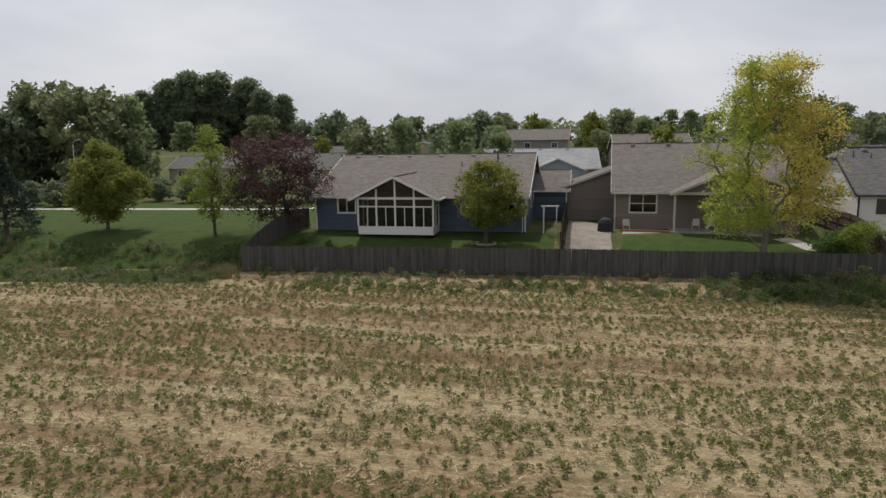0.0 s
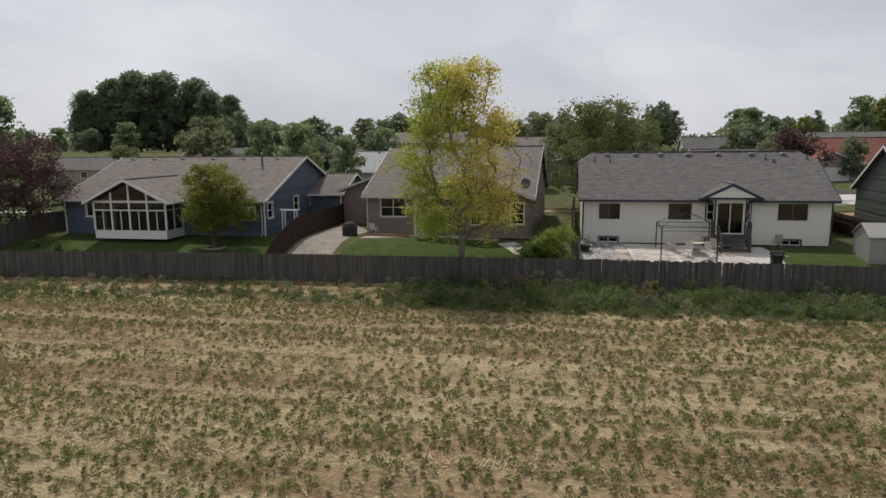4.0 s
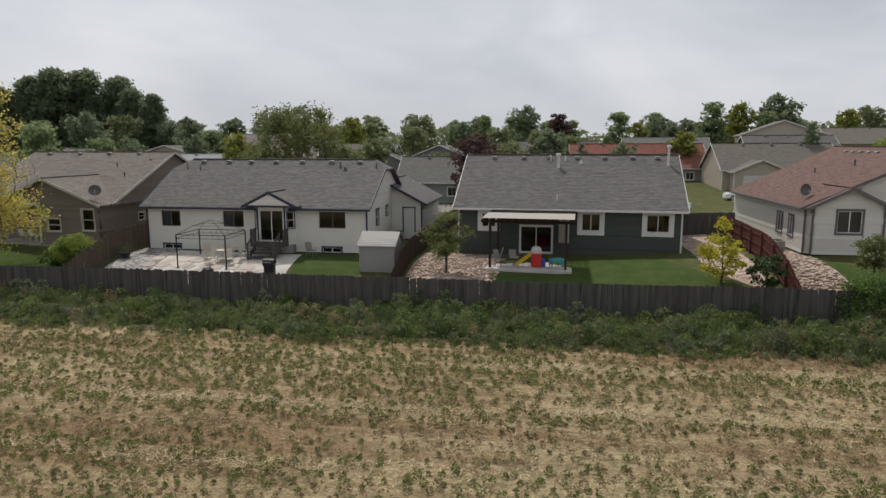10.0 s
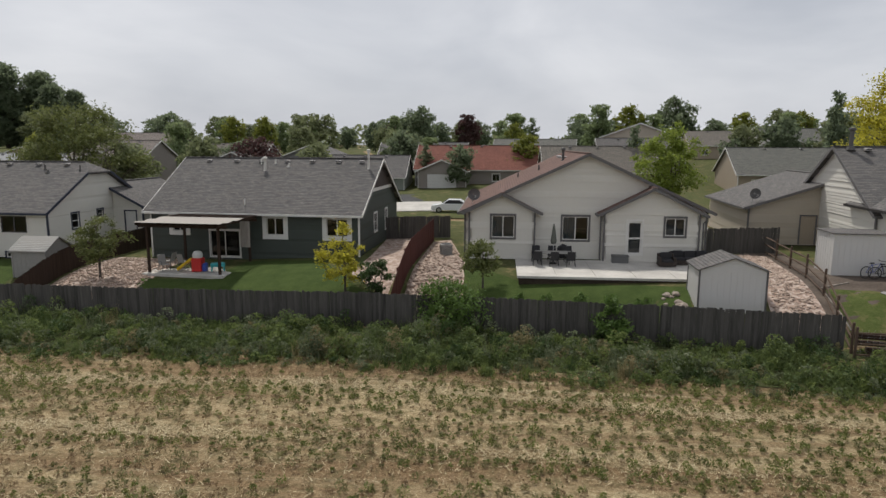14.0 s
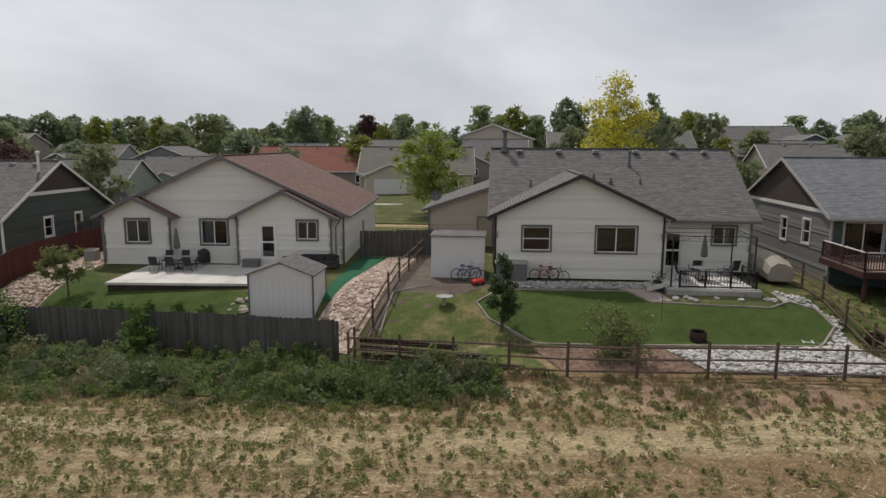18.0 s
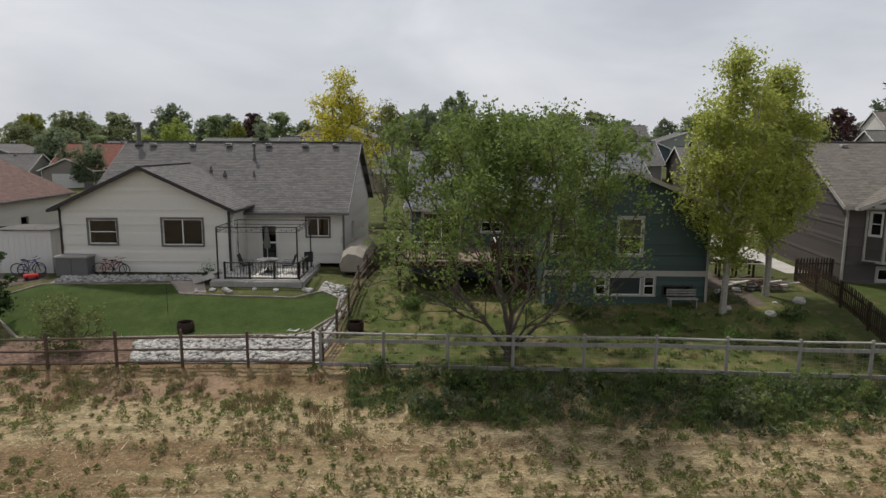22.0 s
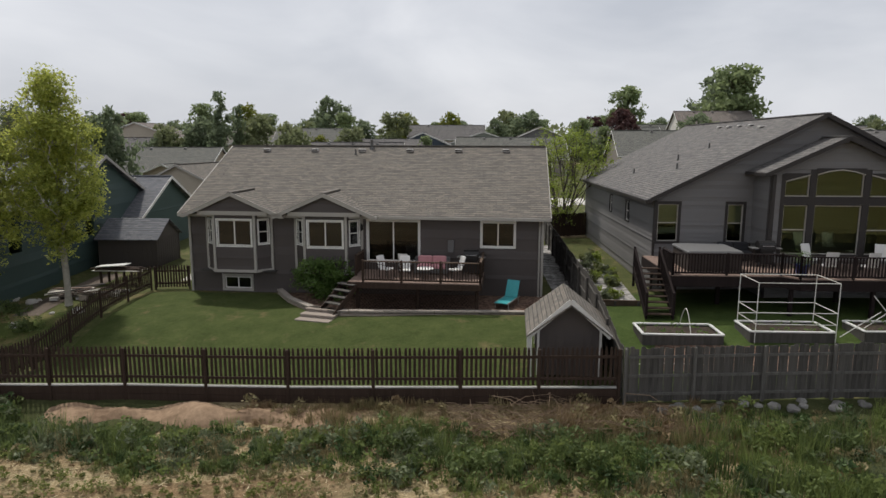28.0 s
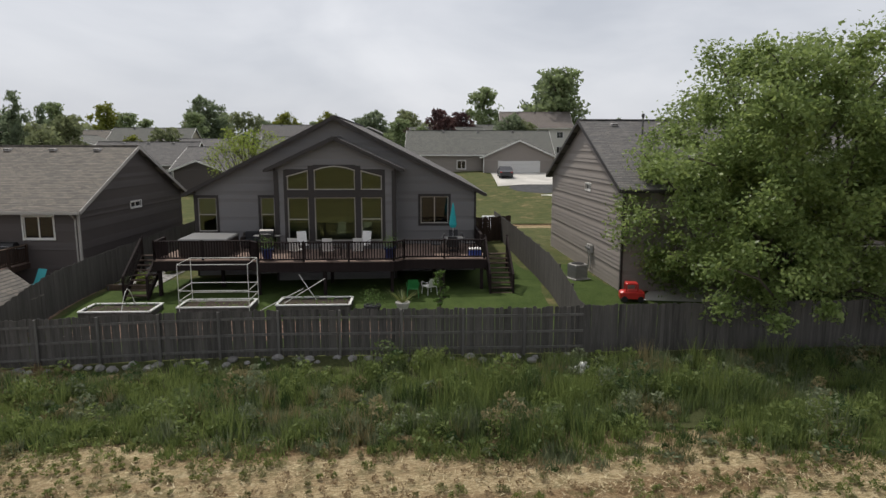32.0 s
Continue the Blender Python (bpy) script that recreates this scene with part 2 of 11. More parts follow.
# ---- mesh building ----
class MB:
    """Collects vertices and faces of one part."""

    def __init__(s, dz=0.0):
        s.v, s.f, s.uv, s.dz = [], [], {}, dz

    def add(s, pts, faces):
        k = len(s.v)
        s.v += [tuple(p) for p in pts]
        s.f += [tuple(i + k for i in q) for q in faces]
        return s

    def face(s, pts, uv=None):
        k = len(s.v)
        s.v += [tuple(p) for p in pts]
        if uv:
            s.uv[len(s.f)] = uv
        s.f.append(tuple(range(k, k + len(pts))))
        return s

    def box(s, x0, y0, z0, x1, y1, z1, c=0.0):
        """A box; c cuts its upright edges and its top edges by that much."""
        if c <= 0:
            p = [(x, y, z) for z in (z0, z1) for x, y in ((x0, y0), (x1, y0), (x1, y1), (x0, y1))]
            return s.add(p, [(3, 2, 1, 0), (4, 5, 6, 7), (0, 1, 5, 4), (1, 2, 6, 5), (2, 3, 7, 6), (3, 0, 4, 7)])
        def ring(x0, y0, x1, y1, z):
            return [(x0 + c, y0, z), (x1 - c, y0, z), (x1, y0 + c, z), (x1, y1 - c, z), (x1 - c, y1, z), (x0 + c, y1, z), (x0, y1 - c, z), (x0, y0 + c, z)]
        p = ring(x0, y0, x1, y1, z0) + ring(x0, y0, x1, y1, z1 - c) + ring(x0 + c, y0 + c, x1 - c, y1 - c, z1)
        q = [tuple(range(7, -1, -1)), tuple(range(16, 24))]
        for r in (0, 8):
            q += [(r + i, r + (i + 1) % 8, r + 8 + (i + 1) % 8, r + 8 + i) for i in range(8)]
        return s.add(p, q)

    def beam(s, a, b, w, h, up=(0, 0, 1)):
        """A bar from a to b, w wide and h high about its middle line."""
        a, b = Vector(a), Vector(b)
        d = (b - a).normalized()
        x = d.cross(Vector(up))
        if x.length < 1e-4:
            x = d.cross(Vector((0, 1, 0)))
        x.normalize()
        y = x.cross(d)
        p = [e + x * (i * w / 2) + y * (j * h / 2) for e in (a, b) for i, j in ((-1, -1), (1, -1), (1, 1), (-1, 1))]
        return s.add(p, [(3, 2, 1, 0), (4, 5, 6, 7), (0, 1, 5, 4), (1, 2, 6, 5), (2, 3, 7, 6), (3, 0, 4, 7)])

    def tube(s, pts, radii, n=8, cap=True):
        pts = [Vector(p) for p in pts]
        rings, q = [], []
        for i, p in enumerate(pts):
            d = (pts[min(i + 1, len(pts) - 1)] - pts[max(i - 1, 0)]).normalized()
            x = d.cross(Vector((0.13, 0.97, 0.2))).normalized()
            y = d.cross(x)
            r = radii[i] if isinstance(radii, (list, tuple)) else radii
            rings += [p + (x * math.cos(2 * math.pi * k / n) + y * math.sin(2 * math.pi * k / n)) * r for k in range(n)]
        for i in range(len(pts) - 1):
            q += [(i * n + k, i * n + (k + 1) % n, (i + 1) * n + (k + 1) % n, (i + 1) * n + k) for k in range(n)]
        if cap:
            q += [tuple(range(n - 1, -1, -1)), tuple((len(pts) - 1) * n + k for k in range(n))]
        return s.add(rings, q)

    def lathe(s, x, y, prof, n=12):
        """A turned form: prof is a list of (radius, z)."""
        p = [(x + r * math.cos(2 * math.pi * k / n), y + r * math.sin(2 * math.pi * k / n), z) for r, z in prof for k in range(n)]
        q = [(i * n + k, i * n + (k + 1) % n, (i + 1) * n + (k + 1) % n, (i + 1) * n + k) for i in range(len(prof) - 1) for k in range(n)]
        q += [tuple(range(n - 1, -1, -1)), tuple((len(prof) - 1) * n + k for k in range(n))]
        return s.add(p, q)

    def slab(s, pts, down, uvs=None):
        """A plate with the outline pts, as thick as the vector down."""
        k, n = len(pts), Vector(down)
        s.face(pts, uvs)
        low = [tuple(Vector(p) + n) for p in pts]
        s.face(low[::-1])
        for i in range(k):
            j = (i + 1) % k
            s.face([pts[i], low[i], low[j], pts[j]])
        return s

    def mesh(s, name, mat):
        me = bpy.data.meshes.new(name)
        me.from_pydata([(x, y, z + s.dz) for x, y, z in s.v], [], s.f)
        if s.uv:
            lay = me.uv_layers.new(name="UVMap")
            for i, u in s.uv.items():
                st = me.polygons[i].loop_start
                for j, c in enumerate(u):
                    lay.data[st + j].uv = c
        if mat:
            me.materials.append(mat)
        return me


def part(name, mb, mat, parent=None, label=""):
    """One mesh object under a thing or a part."""
    ob = new(name, mb if isinstance(mb, bpy.types.Mesh) else mb.mesh(name, mat))
    if parent:
        ob.parent = parent
    return tagged(ob, label)


def soup(name, verts, tri, mat, smooth=False):
    """A mesh from arrays of vertices and triangles (many small leaves, blades, stones)."""
    me = bpy.data.meshes.new(name)
    v, t = np.asarray(verts, dtype=np.float32), np.asarray(tri, dtype=np.int32)
    k = t.shape[1]
    me.vertices.add(len(v))
    me.vertices.foreach_set("co", v.ravel())
    me.loops.add(t.size)
    me.loops.foreach_set("vertex_index", t.ravel())
    me.polygons.add(len(t))
    me.polygons.foreach_set("loop_start", np.arange(0, t.size, k, dtype=np.int32))
    me.polygons.foreach_set("loop_total", np.full(len(t), k, dtype=np.int32))
    me.update(calc_edges=True)
    me.validate()
    me.materials.append(mat)
    return me


# ---- the lie of the land ----
FENCE = [(-60, 52.5), (-14.2, 47.0), (8.9, 43.3), (31.2, 38.7), (48.4, 34.3), (69.0, 29.0), (84.0, 23.4), (90.1, 20.8), (113.0, 14.7), (133.2, 6.4), (152.4, -4.3), (162.8, -7.8), (171.3, -11.5), (182.9, -16.1), (240, -40)]
FX, FY = [p[0] for p in FENCE], [p[1] for p in FENCE]
ZX, ZF = [-60, 60, 84, 100, 120, 130, 142, 160, 183], [0.3, 0.3, 0.62, 0.85, 1.2, 1.35, 1.5, 2.0, 2.3]
RX, RISE = [-60, 8, 31, 60, 74, 92, 100, 110, 122, 139, 155, 175], [2.0, 2.0, 1.75, 1.55, 2.1, 2.0, 1.95, 1.8, 1.0, 1.25, 1.0, 1.0]


def fence_y(x):
    return np.interp(x, FX, FY)


# the fences that stand in front of that line, and how far the ground is raised along them
FRONT = FENCE[:7] + [(90.1, 20.0), (98.7, 15.7), (103.8, 14.1), (111.1, 11.9), (118.0, 9.2), (122.9, 7.5), (127.5, 5.6), (132.1, 3.75), (137.1, 2.2), (142.3, 0.1), (147.6, -2.1), (152.5, -4.1)] + FENCE[11:]
EX, EY = [p[0] for p in FRONT], [p[1] for p in FRONT]
UX, UP = [84, 92, 98, 106, 112, 132, 136, 142, 152, 158, 183], [0.0, 0.2, 0.4, 0.5, 0.42, 0.32, 0.22, 0.2, 0.22, 0.25, 0.2]


def edge_y(x):
    return np.interp(x, EX, EY)


def ground_z(x, y):
    """Height of the ground: a flat field, a bank behind the fences, level lots, a slow rise beyond the street."""
    d = (np.asarray(y) - fence_y(x)) * 0.96
    t = np.clip((d - 0.3) / 7.5, 0, 1)
    t = t * (2 - t)
    z = np.interp(x, ZX, ZF)
    s = np.clip((np.asarray(y) - edge_y(x) + 2.4) / 2.4, 0, 1)
    e = np.clip((np.asarray(x) - 70) / 60, 0, 1)
    far = np.clip((d - 66) * 0.055, 0, 4.4) * (1 - e) + np.clip((d - 42) * 0.06, 0, 5.2) * e
    knoll = 1.2 * np.clip((np.asarray(x) - 185) / 15, 0, 1) * (np.clip((d - 44) / 14, 0, 1) - np.clip((d - 90) / 25, 0, 1))
    return z + far + knoll + np.maximum(t * np.interp(x, RX, RISE), s * s * (3 - 2 * s) * np.interp(x, UX, UP))

# ---- the palette ----
WHITE = paint("white_trim", (0.66, 0.65, 0.62), 0.5, 0.12)
CREAM_TRIM = paint("cream_trim", (0.5, 0.47, 0.42), 0.55, 0.12)
TAN_TRIM = paint("tan_trim", (0.36, 0.34, 0.31), 0.55, 0.12)
NAVY_TRIM = paint("navy_trim", (0.035, 0.042, 0.065), 0.5, 0.15)
GREY_TRIM = paint("grey_trim", (0.13, 0.125, 0.125), 0.55, 0.15)
DARK_TRIM = paint("dark_trim", (0.035, 0.031, 0.03), 0.5, 0.2)
BLUE = paint("slate_blue_siding", (0.075, 0.1, 0.135), 0.6, 0.15)
TAUPE = paint("taupe_siding", (0.2, 0.165, 0.14), 0.6, 0.15)
CREAM = paint("cream_siding", (0.66, 0.64, 0.58), 0.6, 0.08)
GREEN = paint("dark_green_siding", (0.055, 0.066, 0.056), 0.6, 0.18)
OFFWHITE = paint("off_white_siding", (0.62, 0.6, 0.55), 0.6, 0.08)
TEAL = paint("teal_green_siding", (0.05, 0.08, 0.075), 0.6, 0.18)
MOCHA = paint("dark_mocha_siding", (0.078, 0.066, 0.062), 0.6, 0.18)
ASH = paint("ash_grey_siding", (0.17, 0.165, 0.165), 0.6, 0.12)
TANGREY = paint("tan_grey_siding", (0.25, 0.222, 0.2), 0.6, 0.12)
BEIGE = paint("beige_siding", (0.36, 0.3, 0.23), 0.6, 0.12)
SAND = paint("sand_siding", (0.42, 0.37, 0.3), 0.6, 0.1)
PALEBLUE = paint("pale_blue_grey_siding", (0.3, 0.33, 0.37), 0.6, 0.1)
SAGE = paint("sage_siding", (0.25, 0.27, 0.24), 0.6, 0.1)
BROWN = paint("brown_gable_shakes", (0.06, 0.045, 0.04), 0.7, 0.2)
ROOF_TAUPE = shingle("taupe_shingles", (0.175, 0.155, 0.142))
ROOF_GREY = shingle("grey_shingles", (0.135, 0.13, 0.128))
ROOF_RED = shingle("red_brown_shingles", (0.15, 0.095, 0.082))
ROOF_BLUE = shingle("blue_grey_shingles", (0.15, 0.155, 0.17))
ROOF_BARK = shingle("weathered_wood_shingles", (0.155, 0.142, 0.126))
ROOF_GREEN = shingle("green_grey_shingles", (0.135, 0.136, 0.125))
# grey shingles lightened, sun glare painted into the colour
ROOF_GLARE = shingle("sun_glare_shingles", (0.34, 0.35, 0.36))
ROOF_CORAL = shingle("coral_red_shingles", (0.2, 0.085, 0.066))
GLASS = glassy("window_glass", (0.24, 0.28, 0.32), 1.55)
GLASS_LOWE = glassy("coated_glass", (0.5, 0.55, 0.42), 2.5, (0.34, 0.42, 0.24))
GLASS_DARK = glassy("tinted_glass", (0.35, 0.38, 0.34))
BLIND = plain("pale_blind", (0.55, 0.53, 0.5), 0.8, 0, 0.2, 0.06)
INSIDE = plain("interior_floor", (0.05, 0.047, 0.044), 0.8)
OLDWOOD = wood("weathered_grey_cedar", (0.05, 0.047, 0.044), (0.15, 0.14, 0.128))
OLDWOOD_J = wood("weathered_grey_cedar_joined", (0.065, 0.061, 0.056), (0.13, 0.12, 0.11), per="island")
TANWOOD = wood("tan_cedar_boards", (0.085, 0.062, 0.048), (0.14, 0.105, 0.08), per="island")
DARKWOOD = wood("dark_brown_stained_wood", (0.04, 0.026, 0.019), (0.062, 0.04, 0.03))
DARKWOOD_J = wood("dark_brown_stained_joined", (0.04, 0.026, 0.019), (0.062, 0.04, 0.03), per="island")
REDWOOD = wood("red_stained_boards", (0.075, 0.026, 0.022), (0.12, 0.04, 0.032), per="island")
RAILWOOD = wood("brown_rail_wood", (0.085, 0.058, 0.042), (0.14, 0.1, 0.075), per="island")
MIDRAIL = wood("weathered_rail_wood", (0.09, 0.086, 0.08), (0.17, 0.162, 0.15), per="island")
GREYRAIL = wood("silvered_rail_wood", (0.22, 0.21, 0.195), (0.34, 0.325, 0.3), per="island")
DECKWOOD = wood("pinkish_deck_boards", (0.2, 0.14, 0.115), (0.27, 0.2, 0.165), per="island")
CONCRETE = stone("pale_concrete", (0.42, 0.4, 0.37), (0.56, 0.54, 0.5), 5.0, 0.9, 0.15)
OLDCONCRETE = stone("grey_concrete", (0.26, 0.25, 0.235), (0.36, 0.35, 0.33), 5.0, 0.9, 0.2)
TANPATH = stone("tan_packed_gravel", (0.17, 0.145, 0.12), (0.34, 0.3, 0.26), 9.0, 0.95, 0.4)
DIRTPATH = stone("brown_dirt_path", (0.065, 0.05, 0.04), (0.15, 0.12, 0.098), 7.0, 0.95, 0.4)
ASPHALT = stone("asphalt", (0.045, 0.045, 0.047), (0.075, 0.075, 0.077), 14.0, 0.95, 0.3)
ROCK = stone("grey_rock", (0.2, 0.19, 0.18), (0.42, 0.4, 0.38), 4.0, 0.95, 0.6, per="island")
ROCK_DULL = stone("dull_grey_rock", (0.11, 0.105, 0.1), (0.27, 0.26, 0.245), 6.0, 0.95, 0.6, per="obj")
ASTRO = turf("artificial_turf", [(0.25, (0.018, 0.07, 0.038)), (0.5, (0.028, 0.105, 0.058)), (0.8, (0.045, 0.14, 0.08))])
CAPSTONE = stone("worn_cap_stone", (0.24, 0.21, 0.185), (0.36, 0.32, 0.28), 6.0, 0.95, 0.4)
BLOCK = stone("tan_wall_block", (0.2, 0.165, 0.14), (0.33, 0.28, 0.24), 6.0, 0.95, 0.5, per="island")
PINKROCK = gravel("pink_river_rock", [(0.1, (0.2, 0.13, 0.1)), (0.5, (0.4, 0.29, 0.23)), (0.9, (0.55, 0.46, 0.4))], 6.0)
GREYROCK = gravel("grey_river_rock", [(0.1, (0.1, 0.095, 0.09)), (0.5, (0.25, 0.24, 0.23)), (0.9, (0.43, 0.415, 0.4))], 5.0)
REDROCK = gravel("brown_wood_mulch", [(0.1, (0.06, 0.035, 0.025)), (0.5, (0.14, 0.085, 0.06)), (0.9, (0.24, 0.16, 0.12))], 9.0)
LAWN = turf("mown_lawn", [(0.25, (0.024, 0.042, 0.011)), (0.5, (0.048, 0.075, 0.019)), (0.8, (0.09, 0.122, 0.036))])
LAWN_MID = turf("lightly_dry_lawn", [(0.25, (0.026, 0.04, 0.011)), (0.5, (0.05, 0.07, 0.019)), (0.8, (0.1, 0.115, 0.04))], (0.15, 0.12, 0.06), 0.66)
LAWN_DRY = turf("patchy_lawn", [(0.25, (0.035, 0.055, 0.014)), (0.5, (0.075, 0.1, 0.026)), (0.8, (0.13, 0.145, 0.05))], (0.21, 0.165, 0.085), 0.58)
WILD = turf("rough_grass", [(0.25, (0.03, 0.045, 0.014)), (0.5, (0.07, 0.085, 0.028)), (0.8, (0.13, 0.125, 0.055))], (0.22, 0.165, 0.09), 0.63)
SOIL = stone("loose_tan_soil", (0.15, 0.095, 0.06), (0.37, 0.26, 0.17), 5.0, 0.97, 0.8)
VERGE = turf("shaded_verge_grass", [(0.25, (0.022, 0.03, 0.012)), (0.5, (0.05, 0.06, 0.022)), (0.8, (0.1, 0.1, 0.045))])
RESIN_ROOF = plain("weathered_resin_roof", (0.3, 0.29, 0.27), 0.6, 0, 0.2, 0.2)
METAL = plain("galvanised_steel", (0.45, 0.45, 0.46), 0.35, 0.9, 0.5)
BLACKMETAL = plain("black_metal", (0.018, 0.017, 0.017), 0.45, 0.3, 0.5)
PIPE = plain("grey_pipe", (0.09, 0.088, 0.085), 0.5)
VENT = plain("grey_roof_vent", (0.3, 0.29, 0.28), 0.6)
PVC = plain("white_pvc", (0.58, 0.57, 0.53), 0.4)

# ---- houses ----
class House:
    def __init__(s, name, label, x, y, z, angle, category="house", group=""):
        s.root = tagged(new(name), label, category, group)
        s.root.matrix_basis = pose(x, y, z, 0, 0, angle)
        s.z = z

    def mb(s):
        return MB(-s.z)

    def put(s, name, mb, mat, parent=None, label=""):
        return part(name, mb, mat, parent or s.root, label)

    @staticmethod
    def axes(p0, p1):
        d = Vector((p1[0] - p0[0], p1[1] - p0[1], 0))
        length = d.length
        d.normalize()
        return d, Vector((d.y, -d.x, 0)), length

    def wall(s, p0, p1, top, z0, mat, holes=(), course=0.2, t=0.16, name="wall", label="", band=None):
        """A lap-sided wall from p0 to p1 (outside on the right of the way), its top edge a list of (u, z), with openings (u0, u1, z0, z1)."""
        d, n, length = s.axes(p0, p1)
        o = Vector((p0[0], p0[1], 0))
        zt = max(z for _, z in top)
        zs = {z0, zt} | {z for _, z in top}
        k = z0
        while k < zt:
            zs.add(round(k, 4))
            k += course
        for h in holes:
            zs |= {h[2], h[3]}
        zs = sorted(z for z in zs if z0 - 1e-6 <= z <= zt + 1e-6)
        us, tz = [u for u, _ in top], [z for _, z in top]

        def span(z):
            if z <= min(tz[0], tz[-1]):
                lo, hi = 0.0, length
                return lo, hi
            i = tz.index(max(tz))
            lo = np.interp(z, tz[:i + 1], us[:i + 1]) if i else us[0]
            hi = np.interp(-z, [-q for q in tz[i:]], us[i:]) if i < len(tz) - 1 else us[-1]
            return float(lo), float(hi)

        def off(z, up):
            f = ((z - z0) / course) % 1.0
            if up and f < 1e-3:
                f = 1.0
            return 0.036 * (1 - f) if course > 0 else 0.0

        out = s.mb()

        def at(u, z, e):
            return o + d * u + n * e + Vector((0, 0, z))

        for za, zb in zip(zs, zs[1:]):
            if zb - za < 1e-5:
                continue
            (la, ra), (lb, rb) = span(za + 1e-6), span(zb - 1e-6)
            mid = (za + zb) / 2
            cuts = sorted((h[0], h[1]) for h in holes if h[2] < mid < h[3])
            segs, a, b = [], la, lb
            for c0, c1 in cuts:
                segs.append((a, b, c0, c0))
                a = b = c1
            segs.append((a, b, ra, rb))
            for ua, ub, va, vb in segs:
                if max(va - ua, vb - ub) < 1e-4:
                    continue
                ea, eb = off(za, False), off(zb, True)
                out.face([at(ua, za, ea), at(va, za, ea), at(vb, zb, eb), at(ub, zb, eb)])
                out.face([at(ua, za, 0), at(va, za, 0), at(va, za, ea), at(ua, za, ea)])
                out.face([at(va, za, -t), at(ua, za, -t), at(ub, zb, -t), at(vb, zb, -t)])
                out.face([at(ua, za, -t), at(ua, za, ea), at(ub, zb, eb), at(ub, zb, -t)])
                out.face([at(va, za, ea), at(va, za, -t), at(vb, zb, -t), at(vb, zb, eb)])
        for u0, u1, h0, h1 in holes:
            for ua, ub, z, up in ((u0, u1, h0, False), (u1, u0, h1, True)):
                out.face([at(ua, z, off(z, up)), at(ub, z, off(z, up)), at(ub, z, -t), at(ua, z, -t)])
        ob = s.put(name, out, mat, None, label)
        bm = bmesh.new()
        bm.from_mesh(ob.data)
        bmesh.ops.remove_doubles(bm, verts=bm.verts[:], dist=0.0005)
        bm.to_mesh(ob.data)
        bm.free()
        return ob

    def window(s, p0, p1, h, style="slide", trim=None, tw=0.09, sash=None, proud=0.045, blind=0.0, name="window", label="", glass=None, curtain=0.0):
        """Casing, sash bars and panes in the opening h of the wall p0-p1."""
        d, n, _ = s.axes(p0, p1)
        o = Vector((p0[0], p0[1], 0))
        u0, u1, z0, z1 = h
        trim, sash, glass = trim or WHITE, sash or WHITE, glass or GLASS

        def at(u, z, e):
            return o + d * u + n * e + Vector((0, 0, z))

        def bar(m, ua, za, ub, zb, e0, e1):
            p = [at(u, z, e) for e in (e0, e1) for u, z in ((ua, za), (ub, za), (ub, zb), (ua, zb))]
            m.add(p, [(3, 2, 1, 0), (4, 5, 6, 7), (0, 1, 5, 4), (1, 2, 6, 5), (2, 3, 7, 6), (3, 0, 4, 7)])

        c = s.mb()
        bar(c, u0 - tw, z1, u1 + tw, z1 + tw * 1.15, 0.0, proud + 0.01)
        bar(c, u0 - tw, z0 - tw, u1 + tw, z0, 0.0, proud + 0.015)
        bar(c, u0 - tw, z0, u0, z1, 0.0, proud)
        bar(c, u1, z0, u1 + tw, z1, 0.0, proud)
        w = s.put(name, c, trim, None, label)
        f, fw = s.mb(), 0.05
        bar(f, u0, z0, u0 + fw, z1, -0.08, -0.02)
        bar(f, u1 - fw, z0, u1, z1, -0.08, -0.02)
        bar(f, u0 + fw, z0, u1 - fw, z0 + fw, -0.08, -0.02)
        bar(f, u0 + fw, z1 - fw, u1 - fw, z1, -0.08, -0.02)
        um, zm = (u0 + u1) / 2, (z0 + z1) / 2
        cells = [(u0, u1, z0, z1)]
        if style in ("slide", "grid"):
            bar(f, um - 0.03, z0 + fw, um + 0.03, z1 - fw, -0.075, -0.015)
            cells = [(u0, um, z0, z1), (um, u1, z0, z1)]
        if style in ("hung", "grid"):
            bar(f, u0 + fw, zm - 0.025, u1 - fw, zm + 0.025, -0.072, -0.012)
            cells = [(a, b, q0, q1) for a, b, _, _ in cells for q0, q1 in ((z0, zm), (zm, z1))]
        s.put("sash", f, sash, w)
        for a, b, q0, q1 in cells:
            g = s.mb()
            g.face([at(a + 0.03, q0 + 0.02, -0.05), at(b - 0.03, q0 + 0.02, -0.05), at(b - 0.03, q1 - 0.02, -0.05), at(a + 0.03, q1 - 0.02, -0.05)])
            pane = s.put("pane", g, glass, w)
            pane.visible_shadow = False
        # pale pleats added behind part of the pane in place of reflected sky
        if curtain:
            k, m0, m1 = s.mb(), u0 + 0.06, u0 + 0.06 + (u1 - u0 - 0.12) * curtain
            nf = max(3, int((m1 - m0) / 0.07))
            for i in range(nf):
                ua, ub = m0 + (m1 - m0) * i / nf, m0 + (m1 - m0) * (i + 1) / nf
                k.face([at(ua, z0 + 0.04, -0.12 - 0.03 * (i % 2)), at(ub, z0 + 0.04, -0.15 + 0.03 * (i % 2)), at(ub, z1 - 0.04, -0.15 + 0.03 * (i % 2)), at(ua, z1 - 0.04, -0.12 - 0.03 * (i % 2))])
            s.put("curtain", k, BLIND, w, "pale drawn curtain")
        if blind > 0:
            k = s.mb()
            zz, i = z1 - 0.03, 0
